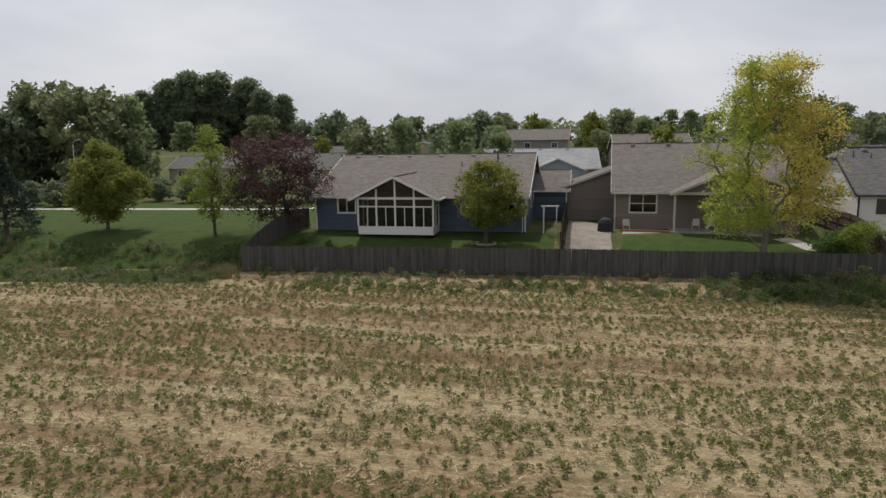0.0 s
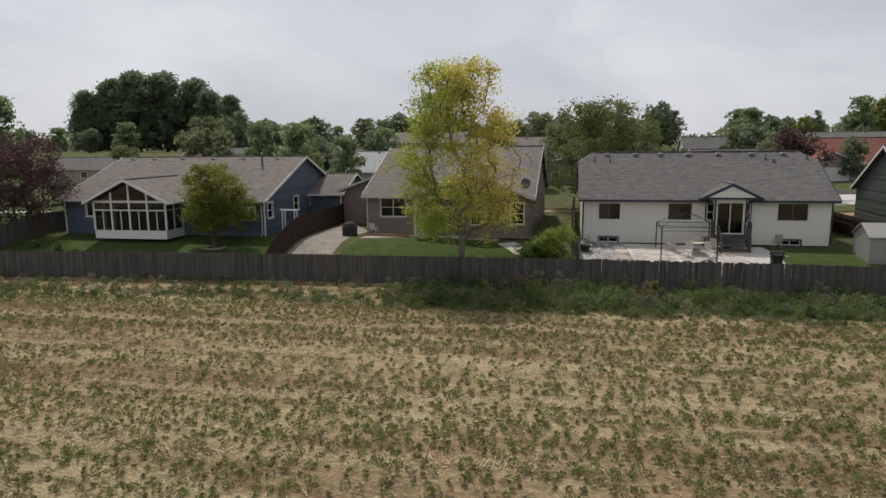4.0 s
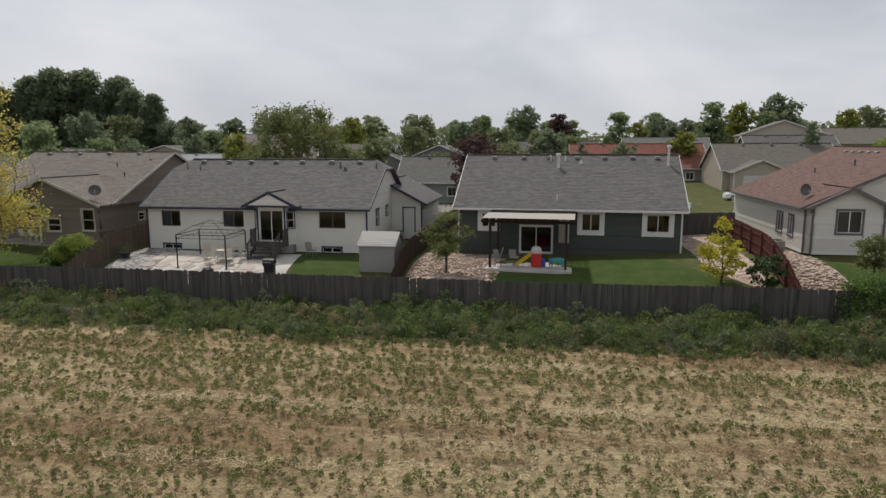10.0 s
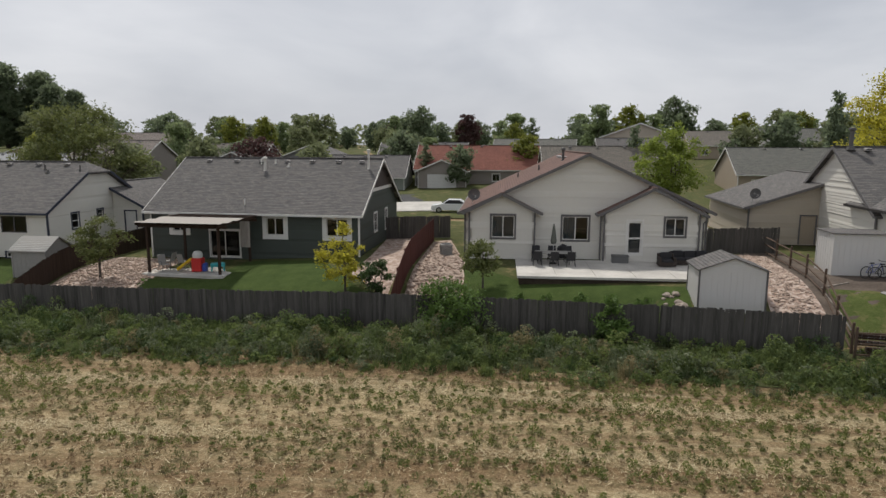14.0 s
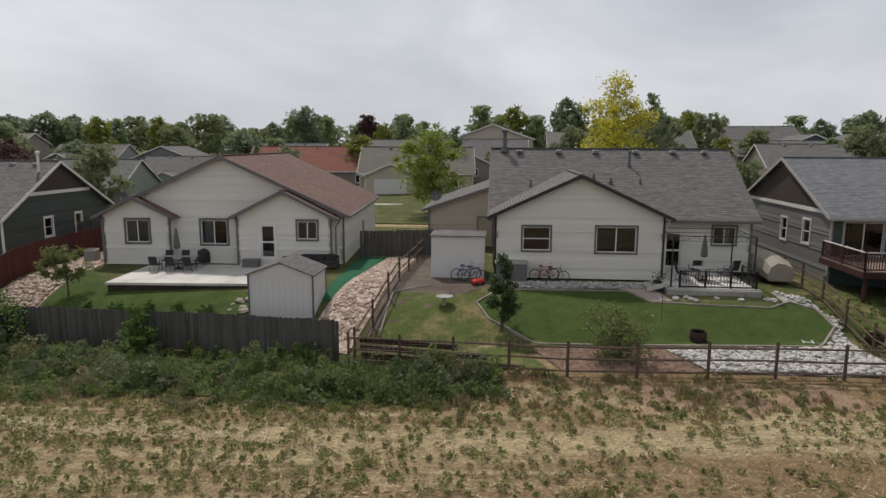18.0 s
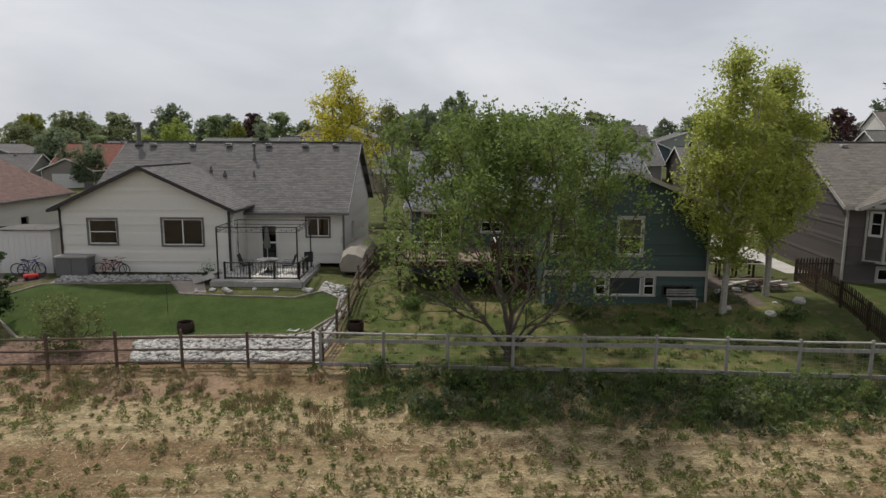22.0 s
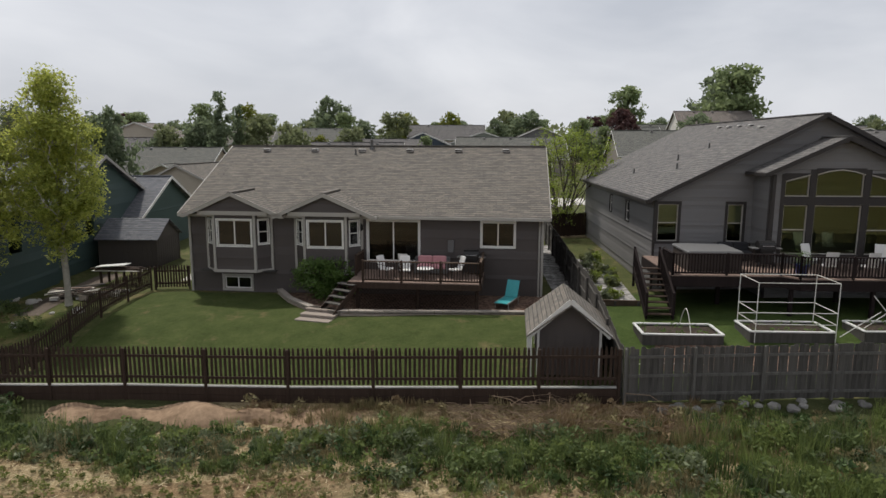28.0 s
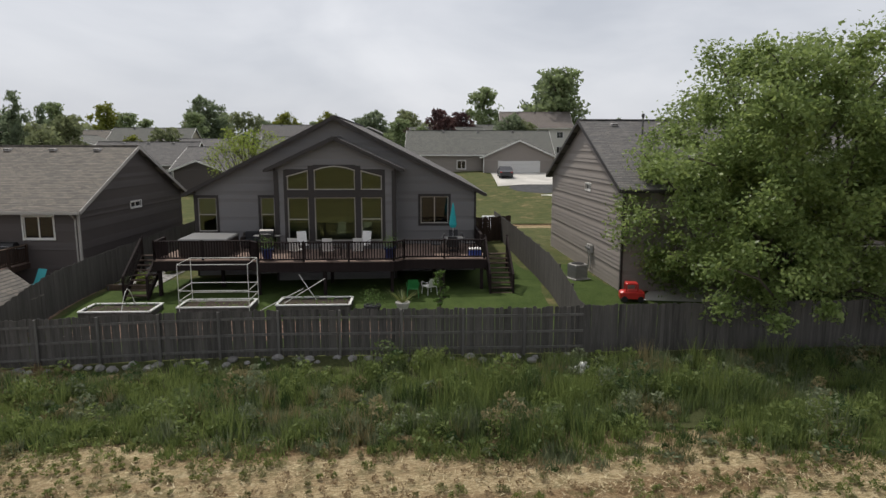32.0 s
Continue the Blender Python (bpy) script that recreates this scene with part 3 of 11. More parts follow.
            while zz > z1 - (z1 - z0) * blind:
                k.face([at(u0 + 0.05, zz - 0.05, -0.11), at(u1 - 0.05, zz - 0.05, -0.11), at(u1 - 0.05, zz, -0.13), at(u0 + 0.05, zz, -0.13)])
                zz -= 0.05
            s.put("blind", k, BLIND, w, "pale slatted blind")
        return w

    def door(s, p0, p1, h, mat, trim, name="door", lite=False):
        """A panelled door in its frame, with a knob; lite: a glazed storm door."""
        d, n, _ = s.axes(p0, p1)
        o = Vector((p0[0], p0[1], 0))
        u0, u1, z0, z1 = h

        def at(u, z, e):
            return o + d * u + n * e + Vector((0, 0, z))

        def bar(m, ua, za, ub, zb, e0, e1):
            p = [at(u, z, e) for e in (e0, e1) for u, z in ((ua, za), (ub, za), (ub, zb), (ua, zb))]
            m.add(p, [(3, 2, 1, 0), (4, 5, 6, 7), (0, 1, 5, 4), (1, 2, 6, 5), (2, 3, 7, 6), (3, 0, 4, 7)])

        c = s.mb()
        bar(c, u0 - 0.1, z0, u0, z1 + 0.1, 0, 0.045)
        bar(c, u1, z0, u1 + 0.1, z1 + 0.1, 0, 0.045)
        bar(c, u0, z1, u1, z1 + 0.1, 0, 0.045)
        f = s.put(name, c, trim)
        m = s.mb()
        if lite:
            zm = z0 + (z1 - z0) * 0.48
            for q in ((u0, z0, u0 + 0.1, z1), (u1 - 0.1, z0, u1, z1), (u0 + 0.1, z0, u1 - 0.1, z0 + 0.2), (u0 + 0.1, zm, u1 - 0.1, zm + 0.1), (u0 + 0.1, z1 - 0.12, u1 - 0.1, z1)):
                bar(m, *q, -0.07, -0.02)
            leaf = s.put("leaf", m, mat, f)
            for q0, q1 in ((z0 + 0.2, zm), (zm + 0.1, z1 - 0.12)):
                g = s.mb()
                g.face([at(u0 + 0.1, q0, -0.05), at(u1 - 0.1, q0, -0.05), at(u1 - 0.1, q1, -0.05), at(u0 + 0.1, q1, -0.05)])
                s.put("pane", g, GLASS, f).visible_shadow = False
        else:
            bar(m, u0, z0, u1, z1, -0.08, -0.03)
            w = (u1 - u0)
            for a, b in ((0.12, 0.46), (0.54, 0.88)):
                for q0, q1 in ((0.08, 0.42), (0.5, 0.92)):
                    bar(m, u0 + w * a, z0 + (z1 - z0) * q0, u0 + w * b, z0 + (z1 - z0) * q1, -0.03, -0.018)
            s.put("leaf", m, mat, f)
        k = s.mb()
        ku = u1 - 0.08
        k.tube([at(ku, z0 + 0.95, -0.02), at(ku, z0 + 0.95, 0.03), at(ku, z0 + 0.95, 0.06)], [0.012, 0.03, 0.02], 8)
        s.put("knob", k, METAL, f)
        return f

    def roof(s, polys, mat, fascia, th=0.13, label=""):
        """Sloping plates. Each poly: (points, eave direction); the first edge runs along the eave."""
        for pts in polys:
            out = s.mb()
            a, b = Vector(pts[0]), Vector(pts[1])
            nrm = Vector((0, 0, 0))
            for i in range(1, len(pts) - 1):
                nrm += (Vector(pts[i]) - a).cross(Vector(pts[i + 1]) - a)
            nrm.normalize()
            e = (b - a)
            e.z = 0
            if abs(nrm.z) < 0.999:
                e = Vector((-nrm.y, nrm.x, 0))
            e.normalize()
            up = nrm.cross(e)
            uv = [((Vector(p) - a).dot(e) + a.x + a.y, (Vector(p) - a).dot(up) + 3) for p in pts]
            out.slab(pts, (0, 0, -th), uv)
            s.put("roof_slope", out, mat, None, label)

    def trimline(s, segs, mat, h=0.19, w=0.035, name="fascia"):
        for a, b in segs:
            s.put(name, s.mb().beam(a, b, w, h), mat)

    def corners(s, pts, z0, z1, mat, w=0.11):
        for x, y in pts:
            s.put("corner_board", s.mb().box(x - w / 2, y - w / 2, z0, x + w / 2, y + w / 2, z1), mat)

    def spout(s, x, y, z0, z1, mat, out=(0, -1), back=0.45):
        """A gutter's downpipe that runs from the eave back to the wall and down."""
        ox, oy = out
        m = s.mb()
        m.tube([(x + ox * back, y + oy * back, z1), (x + ox * back, y + oy * back, z1 - 0.12), (x + ox * 0.07, y + oy * 0.07, z1 - 0.4), (x + ox * 0.07, y + oy * 0.07, z0 + 0.15), (x + ox * 0.35, y + oy * 0.35, z0 + 0.05)], 0.045, 6)
        return s.put("downspout", m, mat)

    def gable_x(s, x0, x1, y0, y1, z0, ez, rz, ry, wall, roof, trim, over=0.45, rake=0.35, clip=0.0, holes=None, sides="FRBL", gutter=True, gable_mat=None, name="wall"):
        """A block whose ridge runs along x at depth ry. ez: height of the roof's edge. holes: openings by side."""
        holes = holes or {}
        sf = (rz - ez) / (ry - y0 + over)
        yb = ry + (ry - y0) if y1 is None else y1
        ezb = rz - sf * (yb + over - ry)
        wf, wb = ez + sf * over - 0.1, ezb + sf * over - 0.1
        prof = [(0, wf), (ry - y0, rz - 0.1), (yb - y0, wb)]
        if clip:
            pr = [(0, wf), ((rz - clip - wf - 0.1) / sf, rz - clip - 0.2), (yb - y0 - (rz - clip - wf - 0.1) / sf, rz - clip - 0.2), (yb - y0, wb)]
            prof = [(u, z) for u, z in pr]
        q = {"F": ((x0, y0), (x1, y0)), "R": ((x1, y0), (x1, yb)), "B": ((x1, yb), (x0, yb)), "L": ((x0, yb), (x0, y0))}
        for k in sides:
            p0, p1 = q[k]
            ln = abs(p1[0] - p0[0]) + abs(p1[1] - p0[1])
            top = {"F": [(0, wf), (ln, wf)], "B": [(0, wb), (ln, wb)], "R": prof, "L": [(ln - u, z) for u, z in prof][::-1]}[k]
            s.wall(p0, p1, top, z0, (gable_mat or wall) if k == "L" else wall, holes.get(k, ()), name=name)
        e0, e1, a, b = y0 - over, yb + over, x0 - rake, x1 + rake
        if clip:
            c = clip / sf
            zc = rz - clip
            polys = [[(a, e0, ez), (b, e0, ez), (b, ry - c, zc), (b - c * 0.8, ry, rz), (a + c * 0.8, ry, rz), (a, ry - c, zc)],
                     [(b, e1, ezb), (a, e1, ezb), (a, ry + c, zc), (a + c * 0.8, ry, rz), (b - c * 0.8, ry, rz), (b, ry + c, zc)],
                     [(a, ry + c, zc), (a, ry - c, zc), (a + c * 0.8, ry, rz)], [(b, ry - c, zc), (b, ry + c, zc), (b - c * 0.8, ry, rz)]]
            rakes = [((x, e0, ez - 0.06), (x, ry - c, zc - 0.06)) for x in (a - 0.012, b + 0.012)] + [((x, e1, ezb - 0.06), (x, ry + c, zc - 0.06)) for x in (a - 0.012, b + 0.012)]
        else:
            polys = [[(a, e0, ez), (b, e0, ez), (b, ry, rz), (a, ry, rz)], [(b, e1, ezb), (a, e1, ezb), (a, ry, rz), (b, ry, rz)]]
            rakes = [((x, y, z - 0.09), (x, ry, rz - 0.09)) for x in (a - 0.02, b + 0.02) for y, z in ((e0, ez), (e1, ezb))]
        s.roof(polys, roof, trim)
        s.trimline(rakes + [((a, e1 + 0.02, ezb - 0.08), (b, e1 + 0.02, ezb - 0.08))], trim, name="rake_board")
        s.trimline([((a, e0 - 0.05, ez - 0.09), (b, e0 - 0.05, ez - 0.09))], trim, 0.14, 0.1, "gutter")
        s.put("ridge_cap", s.mb().beam((a + (clip / sf * 0.8 if clip else 0), ry, rz + 0.01), (b - (clip / sf * 0.8 if clip else 0), ry, rz + 0.01), 0.3, 0.05), CAPS[roof.name])
        # soffit and floor close the block
        s.put("floor", s.mb().box(x0 + 0.17, y0 + 0.17, z0 - 0.02, x1 - 0.17, yb - 0.17, z0 + 0.02), INSIDE)
        s.corners([(x0, y0), (x1, y0)], z0, wf, trim)
        return wf, sf

    def gable_y(s, x0, x1, y0, y1, z0, ez, rz, wall, roof, trim, over=0.4, rake=0.4, holes=None, sides="FRL", rx=None, back=None, ezr=None, name="wall", corner=True):
        """A block whose gable faces the field: its ridge runs along y at rx."""
        holes = holes or {}
        rx = (x0 + x1) / 2 if rx is None else rx
        sl = (rz - ez) / (rx - x0 + over)
        ezr = rz - sl * (x1 + over - rx)
        wl, wr = ez + sl * over - 0.1, ezr + sl * over - 0.1
        front = [(0, wl), (rx - x0, rz - 0.1), (x1 - x0, wr)]
        q = {"F": ((x0, y0), (x1, y0)), "R": ((x1, y0), (x1, y1)), "B": ((x1, y1), (x0, y1)), "L": ((x0, y1), (x0, y0))}
        for k in sides:
            p0, p1 = q[k]
            ln = abs(p1[0] - p0[0]) + abs(p1[1] - p0[1])
            top = {"F": front, "B": [(ln - u, z) for u, z in front][::-1], "R": [(0, wr), (ln, wr)], "L": [(0, wl), (ln, wl)]}[k]
            s.wall(p0, p1, top, z0, wall, holes.get(k, ()), name=name)
        a, b, c = y0 - rake, (y1 if back is None else back), x0 - over
        d = x1 + over
        polys = [[(c, b, ez), (c, a, ez), (rx, a, rz), (rx, b, rz)], [(d, a, ezr), (d, b, ezr), (rx, b, rz), (rx, a, rz)]]
        s.roof(polys, roof, trim)
        s.trimline([((c, a - 0.02, ez - 0.08), (rx, a - 0.02, rz - 0.08)), ((d, a - 0.02, ezr - 0.08), (rx, a - 0.02, rz - 0.08))], trim, name="rake_board")
        s.trimline([((c - 0.05, a, ez - 0.09), (c - 0.05, b, ez - 0.09)), ((d + 0.05, a, ezr - 0.09), (d + 0.05, b, ezr - 0.09))], trim, 0.14, 0.1, "gutter")
        s.put("ridge_cap", s.mb().beam((rx, a, rz + 0.01), (rx, b, rz + 0.01), 0.3, 0.05), CAPS[roof.name])
        s.put("floor", s.mb().box(x0 + 0.17, y0 + 0.17, z0 - 0.02, x1 - 0.17, y1 - 0.17, z0 + 0.02), INSIDE)
        if corner:
            s.corners([(x0, y0)], z0, wl, trim)
            s.corners([(x1, y0)], z0, wr, trim)
        return wl, sl

    def vents(s, xs, y, z, slope, mat=None):
        """Low box vents just below the ridge."""
        for x in xs:
            m = s.mb()
            m.box(x - 0.2, y - 0.2, z - 0.03, x + 0.2, y + 0.2, z + 0.14, 0.05)
            s.put("roof_vent", m, mat or VENT)
            m = s.mb().box(x - 0.17, y - 0.205, z + 0.03, x + 0.17, y - 0.2, z + 0.09)
            s.put("vent_louvre", m, BLACKMETAL)

    def pipes(s, spots, mat=None):
        """Plumbing stacks and flues: (x, y, z of the roof, height, radius)."""
        for x, y, z, h, r in spots:
            m = s.mb()
            m.tube([(x, y, z - 0.15), (x, y, z + 0.06), (x, y, z + 0.07), (x, y, z + h)], [r * 2.2, r * 1.6, r, r], 8)
            if h > 0.6:
                m.tube([(x, y, z + h), (x, y, z + h + 0.05), (x, y, z + h + 0.2), (x, y, z + h + 0.24)], [r, r * 1.7, r * 1.7, r * 0.6], 8)
            s.put("vent_pipe", m, mat or PIPE)

# ---- ground ----
def field_material():
    """Cut hay field: straw bands, bare reddish soil and low green regrowth, in swaths along the fence line."""
    m, n, l, b = material("stubble_field", 0.97, 0, 0.1)
    v = coords(n, l)
    rot = n.new("ShaderNodeMapping")
    rot.inputs["Rotation"].default_value = (0, 0, radians(15))
    l.new(v, rot.inputs["Vector"])

    def along_rows(sx, sy):
        st = n.new("ShaderNodeMapping")
        st.inputs["Scale"].default_value = (sx, sy, 1)
        l.new(rot.outputs["Vector"], st.inputs["Vector"])
        return st.outputs["Vector"]

    swath = noise_tex(n, l, along_rows(0.045, 0.55), 1.0, 5, 0.65, 0.3)
    row = noise_tex(n, l, along_rows(0.05, 1.5), 1.0, 6, 0.7, 0.5)
    fine = noise_tex(n, l, v, 9.0, 6, 0.8)
    stalk = noise_tex(n, l, along_rows(6.0, 16.0), 1.0, 5, 0.8, 0.6)
    fleck = noise_tex(n, l, coords(n, l, "Object", (0.7, 1.3, 1)), 16.0, 3, 0.7)
    mid = noise_tex(n, l, v, 1.9, 4, 0.7, 0.2)
    big = noise_tex(n, l, v, 0.09, 4, 0.6)
    straw = ramp(n, l, stalk, [(0.3, (0.15, 0.105, 0.06)), (0.5, (0.37, 0.29, 0.165)), (0.66, (0.62, 0.53, 0.35))])
    soil = ramp(n, l, fine, [(0.32, (0.1, 0.066, 0.036)), (0.52, (0.235, 0.16, 0.09)), (0.68, (0.4, 0.3, 0.18))])
    col = mixc(n, l, ramp(n, l, swath, [(0.42, (0, 0, 0)), (0.56, (1, 1, 1))]), soil, straw)
    col = mixc(n, l, ramp(n, l, row, [(0.57, (0, 0, 0)), (0.7, (0.6, 0.6, 0.6))]), col, ramp(n, l, stalk, [(0.3, (0.28, 0.22, 0.12)), (0.65, (0.64, 0.57, 0.39))]))
    col = mixc(n, l, ramp(n, l, mid, [(0.48, (0, 0, 0)), (0.64, (0.6, 0.6, 0.6))]), col, ramp(n, l, fine, [(0.3, (0.05, 0.05, 0.022)), (0.7, (0.15, 0.14, 0.065))]))
    col = mixc(n, l, ramp(n, l, fleck, [(0.56, (0, 0, 0)), (0.68, (0.7, 0.7, 0.7))]), col, (0.07, 0.055, 0.03))
    col = mixc(n, l, ramp(n, l, big, [(0.5, (0, 0, 0)), (0.72, (0.5, 0.5, 0.5))]), col, ramp(n, l, fine, [(0.3, (0.12, 0.068, 0.036)), (0.7, (0.36, 0.24, 0.14))]))
    l.new(col, b.inputs["Base Color"])
    bump(n, l, b, fine, 1.0, 0.06)
    return m


FIELD = field_material()


def sheet(name, xs, ys, mat, lift=0.0, label="", category="", kind="structure"):
    xs, ys = np.asarray(xs), np.asarray(ys)
    gx, gy = np.meshgrid(xs, ys)
    gz = ground_z(gx, gy) + lift
    v = np.stack([gx.ravel(), gy.ravel(), gz.ravel()], 1)
    nx = len(xs)
    i = np.arange(len(ys) - 1)[:, None] * nx + np.arange(nx - 1)[None]
    i = i.ravel()
    me = soup(name, v, np.stack([i, i + 1, i + nx + 1, i + nx], 1), mat)
    return tagged(new(name, me), label, category, "", kind)


def steps(*runs):
    out = []
    for a, b, d in runs:
        out += list(np.arange(a, b, d))
    return out + [runs[-1][1]]


GX = steps((-1500, -100, 100), (-100, -60, 10), (-60, 200, 1.0), (200, 300, 5), (300, 1500, 100))
GY = steps((-800, -60, 60), (-60, -25, 5), (-25, 70, 0.8), (70, 220, 5), (220, 340, 20), (340, 2000, 166))
sheet("ground", GX, GY, FIELD, -0.03, "cut hay field of tan straw and soil", "ground")


def patch(name, pts, mat, lift=0.012, label="", category="", kind="structure", cell=1.0, parent=None):
    """A surface of its own (lawn, paving, gravel) laid over the ground inside the outline pts."""
    bm = bmesh.new()
    f = bm.faces.new([bm.verts.new((x, y, 0)) for x, y in pts])
    bmesh.ops.triangulate(bm, faces=[f])
    xs, ys = [p[0] for p in pts], [p[1] for p in pts]
    for lo, hi, nv in ((min(xs), max(xs), (1, 0, 0)), (min(ys), max(ys), (0, 1, 0))):
        c = math.ceil(lo / cell) * cell
        while c < hi:
            bmesh.ops.bisect_plane(bm, geom=bm.verts[:] + bm.edges[:] + bm.faces[:], plane_co=(c * nv[0], c * nv[1], 0), plane_no=nv)
            c += cell
    bmesh.ops.recalc_face_normals(bm, faces=bm.faces[:])
    me = bpy.data.meshes.new(name)
    for v in bm.verts:
        v.co.z = float(ground_z(v.co.x, v.co.y)) + lift
    bm.to_mesh(me)
    bm.free()
    if me.polygons and me.polygons[0].normal.z < 0:
        me.flip_normals()
    me.materials.append(mat)
    ob = new(name, me)
    if parent:
        ob.parent = parent
    return tagged(ob, label, category, "", kind)


def along(x0, x1, d0, d1, step=2.0):
    """Outline of a strip along the fence from x0 to x1, between d0 and d1 behind it."""
    xs = [x0 + (x1 - x0) * i / max(1, round((x1 - x0) / step)) for i in range(max(1, round((x1 - x0) / step)) + 1)]
    def at(x, d):
        k = math.atan2(float(fence_y(x + 1) - fence_y(x - 1)), 2)
        return (x - d * math.sin(k), float(fence_y(x)) + d * math.cos(k))
    return [at(x, d0) for x in xs] + [at(x, d1) for x in xs[::-1]]


# rough verge along the fence, park lawn, house lots and street
for a, b, d in ((-60, -15, 4.2), (26, 60, 5.2), (60, 92, 4.9), (117, 140, 5.0), (156, 200, 6.2)):
    patch("verge", along(a, b, -d, 0.0, 4), VERGE, 0.01, "rough dark green verge grass", "ground", cell=1)
patch("park_lawn", [(-60, 52.5), (-14.5, 47.2), (-12, 58), (-6, 90), (-60, 102)], LAWN, 0.015, "mown green park lawn", "lawn", cell=1)
patch("lot_ground", along(-14.2, 183, 0.0, 30, 4), WILD, 0.008, "bare and grassy ground between houses", "ground", cell=1)
patch("far_ground", [(-400, 110), (-14, 82), (60, 66), (120, 45), (200, 12), (420, -60), (600, 300), (100, 900), (-700, 700)], WILD, 0.06, "grass between the houses beyond the street", "ground", cell=10)
patch("street", along(-40, 210, 50, 61, 4), ASPHALT, 0.03, "asphalt residential street", "road", cell=4)
patch("pavement", along(-40, 210, 48.3, 49.8, 4), CONCRETE, 0.06, "pale concrete pavement", "pavement", cell=4)
# house of the slate-blue siding with the white sunroom
h = House("house", "slate-blue lap-sided ranch house with taupe shingle roof", -9.9, 54.4, 2.35, -12.5)
hl = {"F": [(1.95, 3.45, 3.8, 5.0), (12.4, 13.4, 3.75, 4.6), (15.6, 16.7, 3.65, 4.6)], "R": [(0.6, 1.5, 3.7, 4.9), (5.8, 6.8, 3.8, 5.0), (9.5, 10.2, 4.0, 5.0)]}
h.gable_x(0, 17.5, 0, 16.6, 2.35, 5.2, 8.45, 8.3, BLUE, ROOF_TAUPE, WHITE, holes=hl)
for w in hl["F"]:
    h.window((0, 0), (17.5, 0), w, "slide")
for w in hl["R"]:
    h.window((17.5, 0), (17.5, 16.6), w, "hung")
h.vents([1.2, 3.4, 6.2, 9.2, 12.2, 15.4], 7.7, 8.2, 0.4)
h.pipes([(11.5, 5.5, 7.3, 0.5, 0.05), (14.6, 6.2, 7.6, 0.9, 0.09)])
h.spout(17.3, 0, 2.35, 5.15, WHITE)
# sunroom
sx0, sx1, sy, sz = 4.5, 10.6, -2.4, 2.45
h.gable_y(sx0, sx1, sy, 0, 2.35, 5.2, 6.95, BLUE, ROOF_TAUPE, WHITE, over=0.55, rake=0.45, sides="", back=4.4, corner=False)
m = h.mb()
m.box(sx0, sy, 2.35, sx1, sy + 0.12, 3.0)
m.box(sx0, sy + 0.12, 2.35, sx0 + 0.12, 0, 3.0)
m.box(sx1 - 0.12, sy + 0.12, 2.35, sx1, 0, 3.0)
h.put("knee_wall", m, WHITE)
m = h.mb()
for i in range(5):
    x = sx0 + (sx1 - sx0) * i / 4
    m.box(x - 0.07, sy, 3.0, x + 0.07, sy + 0.12, 5.25 if i in (0, 4) else 6.7 - abs(x - 7.55) * 0.5)
for x in (sx0 + 0.06, sx1 - 0.06):
    for y in (-1.2, -0.1):
        m.box(x - 0.06, y - 0.06, 3.0, x + 0.06, y + 0.06, 5.25)
m.beam((sx0, sy + 0.06, 5.2), (sx1, sy + 0.06, 5.2), 0.13, 0.16)
m.beam((sx0, sy + 0.06, 4.55), (sx1, sy + 0.06, 4.55), 0.1, 0.1)
for i in range(9):
    x = sx0 + (sx1 - sx0) * i / 8
    m.box(x - 0.03, sy + 0.02, 3.0, x + 0.03, sy + 0.1, 4.55)
for x in (sx0 + 0.06, sx1 - 0.06):
    m.beam((x, sy, 5.2), (x, 0, 5.2), 0.12, 0.14)
    m.beam((x, sy, 4.55), (x, 0, 4.55), 0.1, 0.1)
h.put("sunroom_frame", m, WHITE, None, "white sunroom posts and rails")
for i in range(4):
    x0, x1 = sx0 + (sx1 - sx0) * i / 4 + 0.07, sx0 + (sx1 - sx0) * (i + 1) / 4 - 0.07
    for z0, z1 in ((3.0, 4.5), (4.6, 5.12)):
        h.put("pane", h.mb().face([(x0, sy + 0.06, z0), (x1, sy + 0.06, z0), (x1, sy + 0.06, z1), (x0, sy + 0.06, z1)]), GLASS_DARK).visible_shadow = False
    za, zb = 6.72 - abs(x0 - 7.55) * 0.49, 6.72 - abs(x1 - 7.55) * 0.49
    h.put("pane", h.mb().face([(x0, sy + 0.06, 5.28), (x1, sy + 0.06, 5.28), (x1, sy + 0.06, zb), (x0, sy + 0.06, za)]), GLASS_DARK).visible_shadow = False
for x in (sx0 + 0.06, sx1 - 0.06):
    h.put("pane", h.mb().face([(x, sy + 0.1, 3.0), (x, 0, 3.0), (x, 0, 5.12), (x, sy + 0.1, 5.12)]), GLASS_DARK).visible_shadow = False
# rear wing
h.gable_x(12.0, 20.5, 9.5, 17.5, 2.35, 5.0, 6.7, 13.5, BLUE, ROOF_TAUPE, WHITE, sides="FR")

# taupe house with the covered porch
h = House("house", "taupe lap-sided house with shingle roof and covered porch", 15.0, 53.2, 2.2, -15)
hl = {"F": [(1.15, 3.25, 3.55, 5.05)], "R": [(3.0, 3.8, 3.6, 4.2), (6.0, 6.9, 3.1, 4.9)]}
h.gable_x(0, 13.4, 0, 17, 2.2, 5.25, 9.15, 8.2, TAUPE, ROOF_TAUPE, CREAM_TRIM, holes=hl)
h.window((0, 0), (13.4, 0), hl["F"][0], "grid", CREAM_TRIM)
for w in hl["R"]:
    h.window((13.4, 0), (13.4, 17), w, "hung", CREAM_TRIM)
gx0, gx1, gy = 4.5, 13.5, -1.7
hl2 = {"F": [(0.55, 1.65, 3.2, 4.15), (3.6, 4.6, 3.3, 4.9)]}
h.wall((8.4, gy), (13.5, gy), [(0, 7.05), (0.6, 7.2), (5.1, 5.3)], 2.2, TAUPE, hl2["F"])
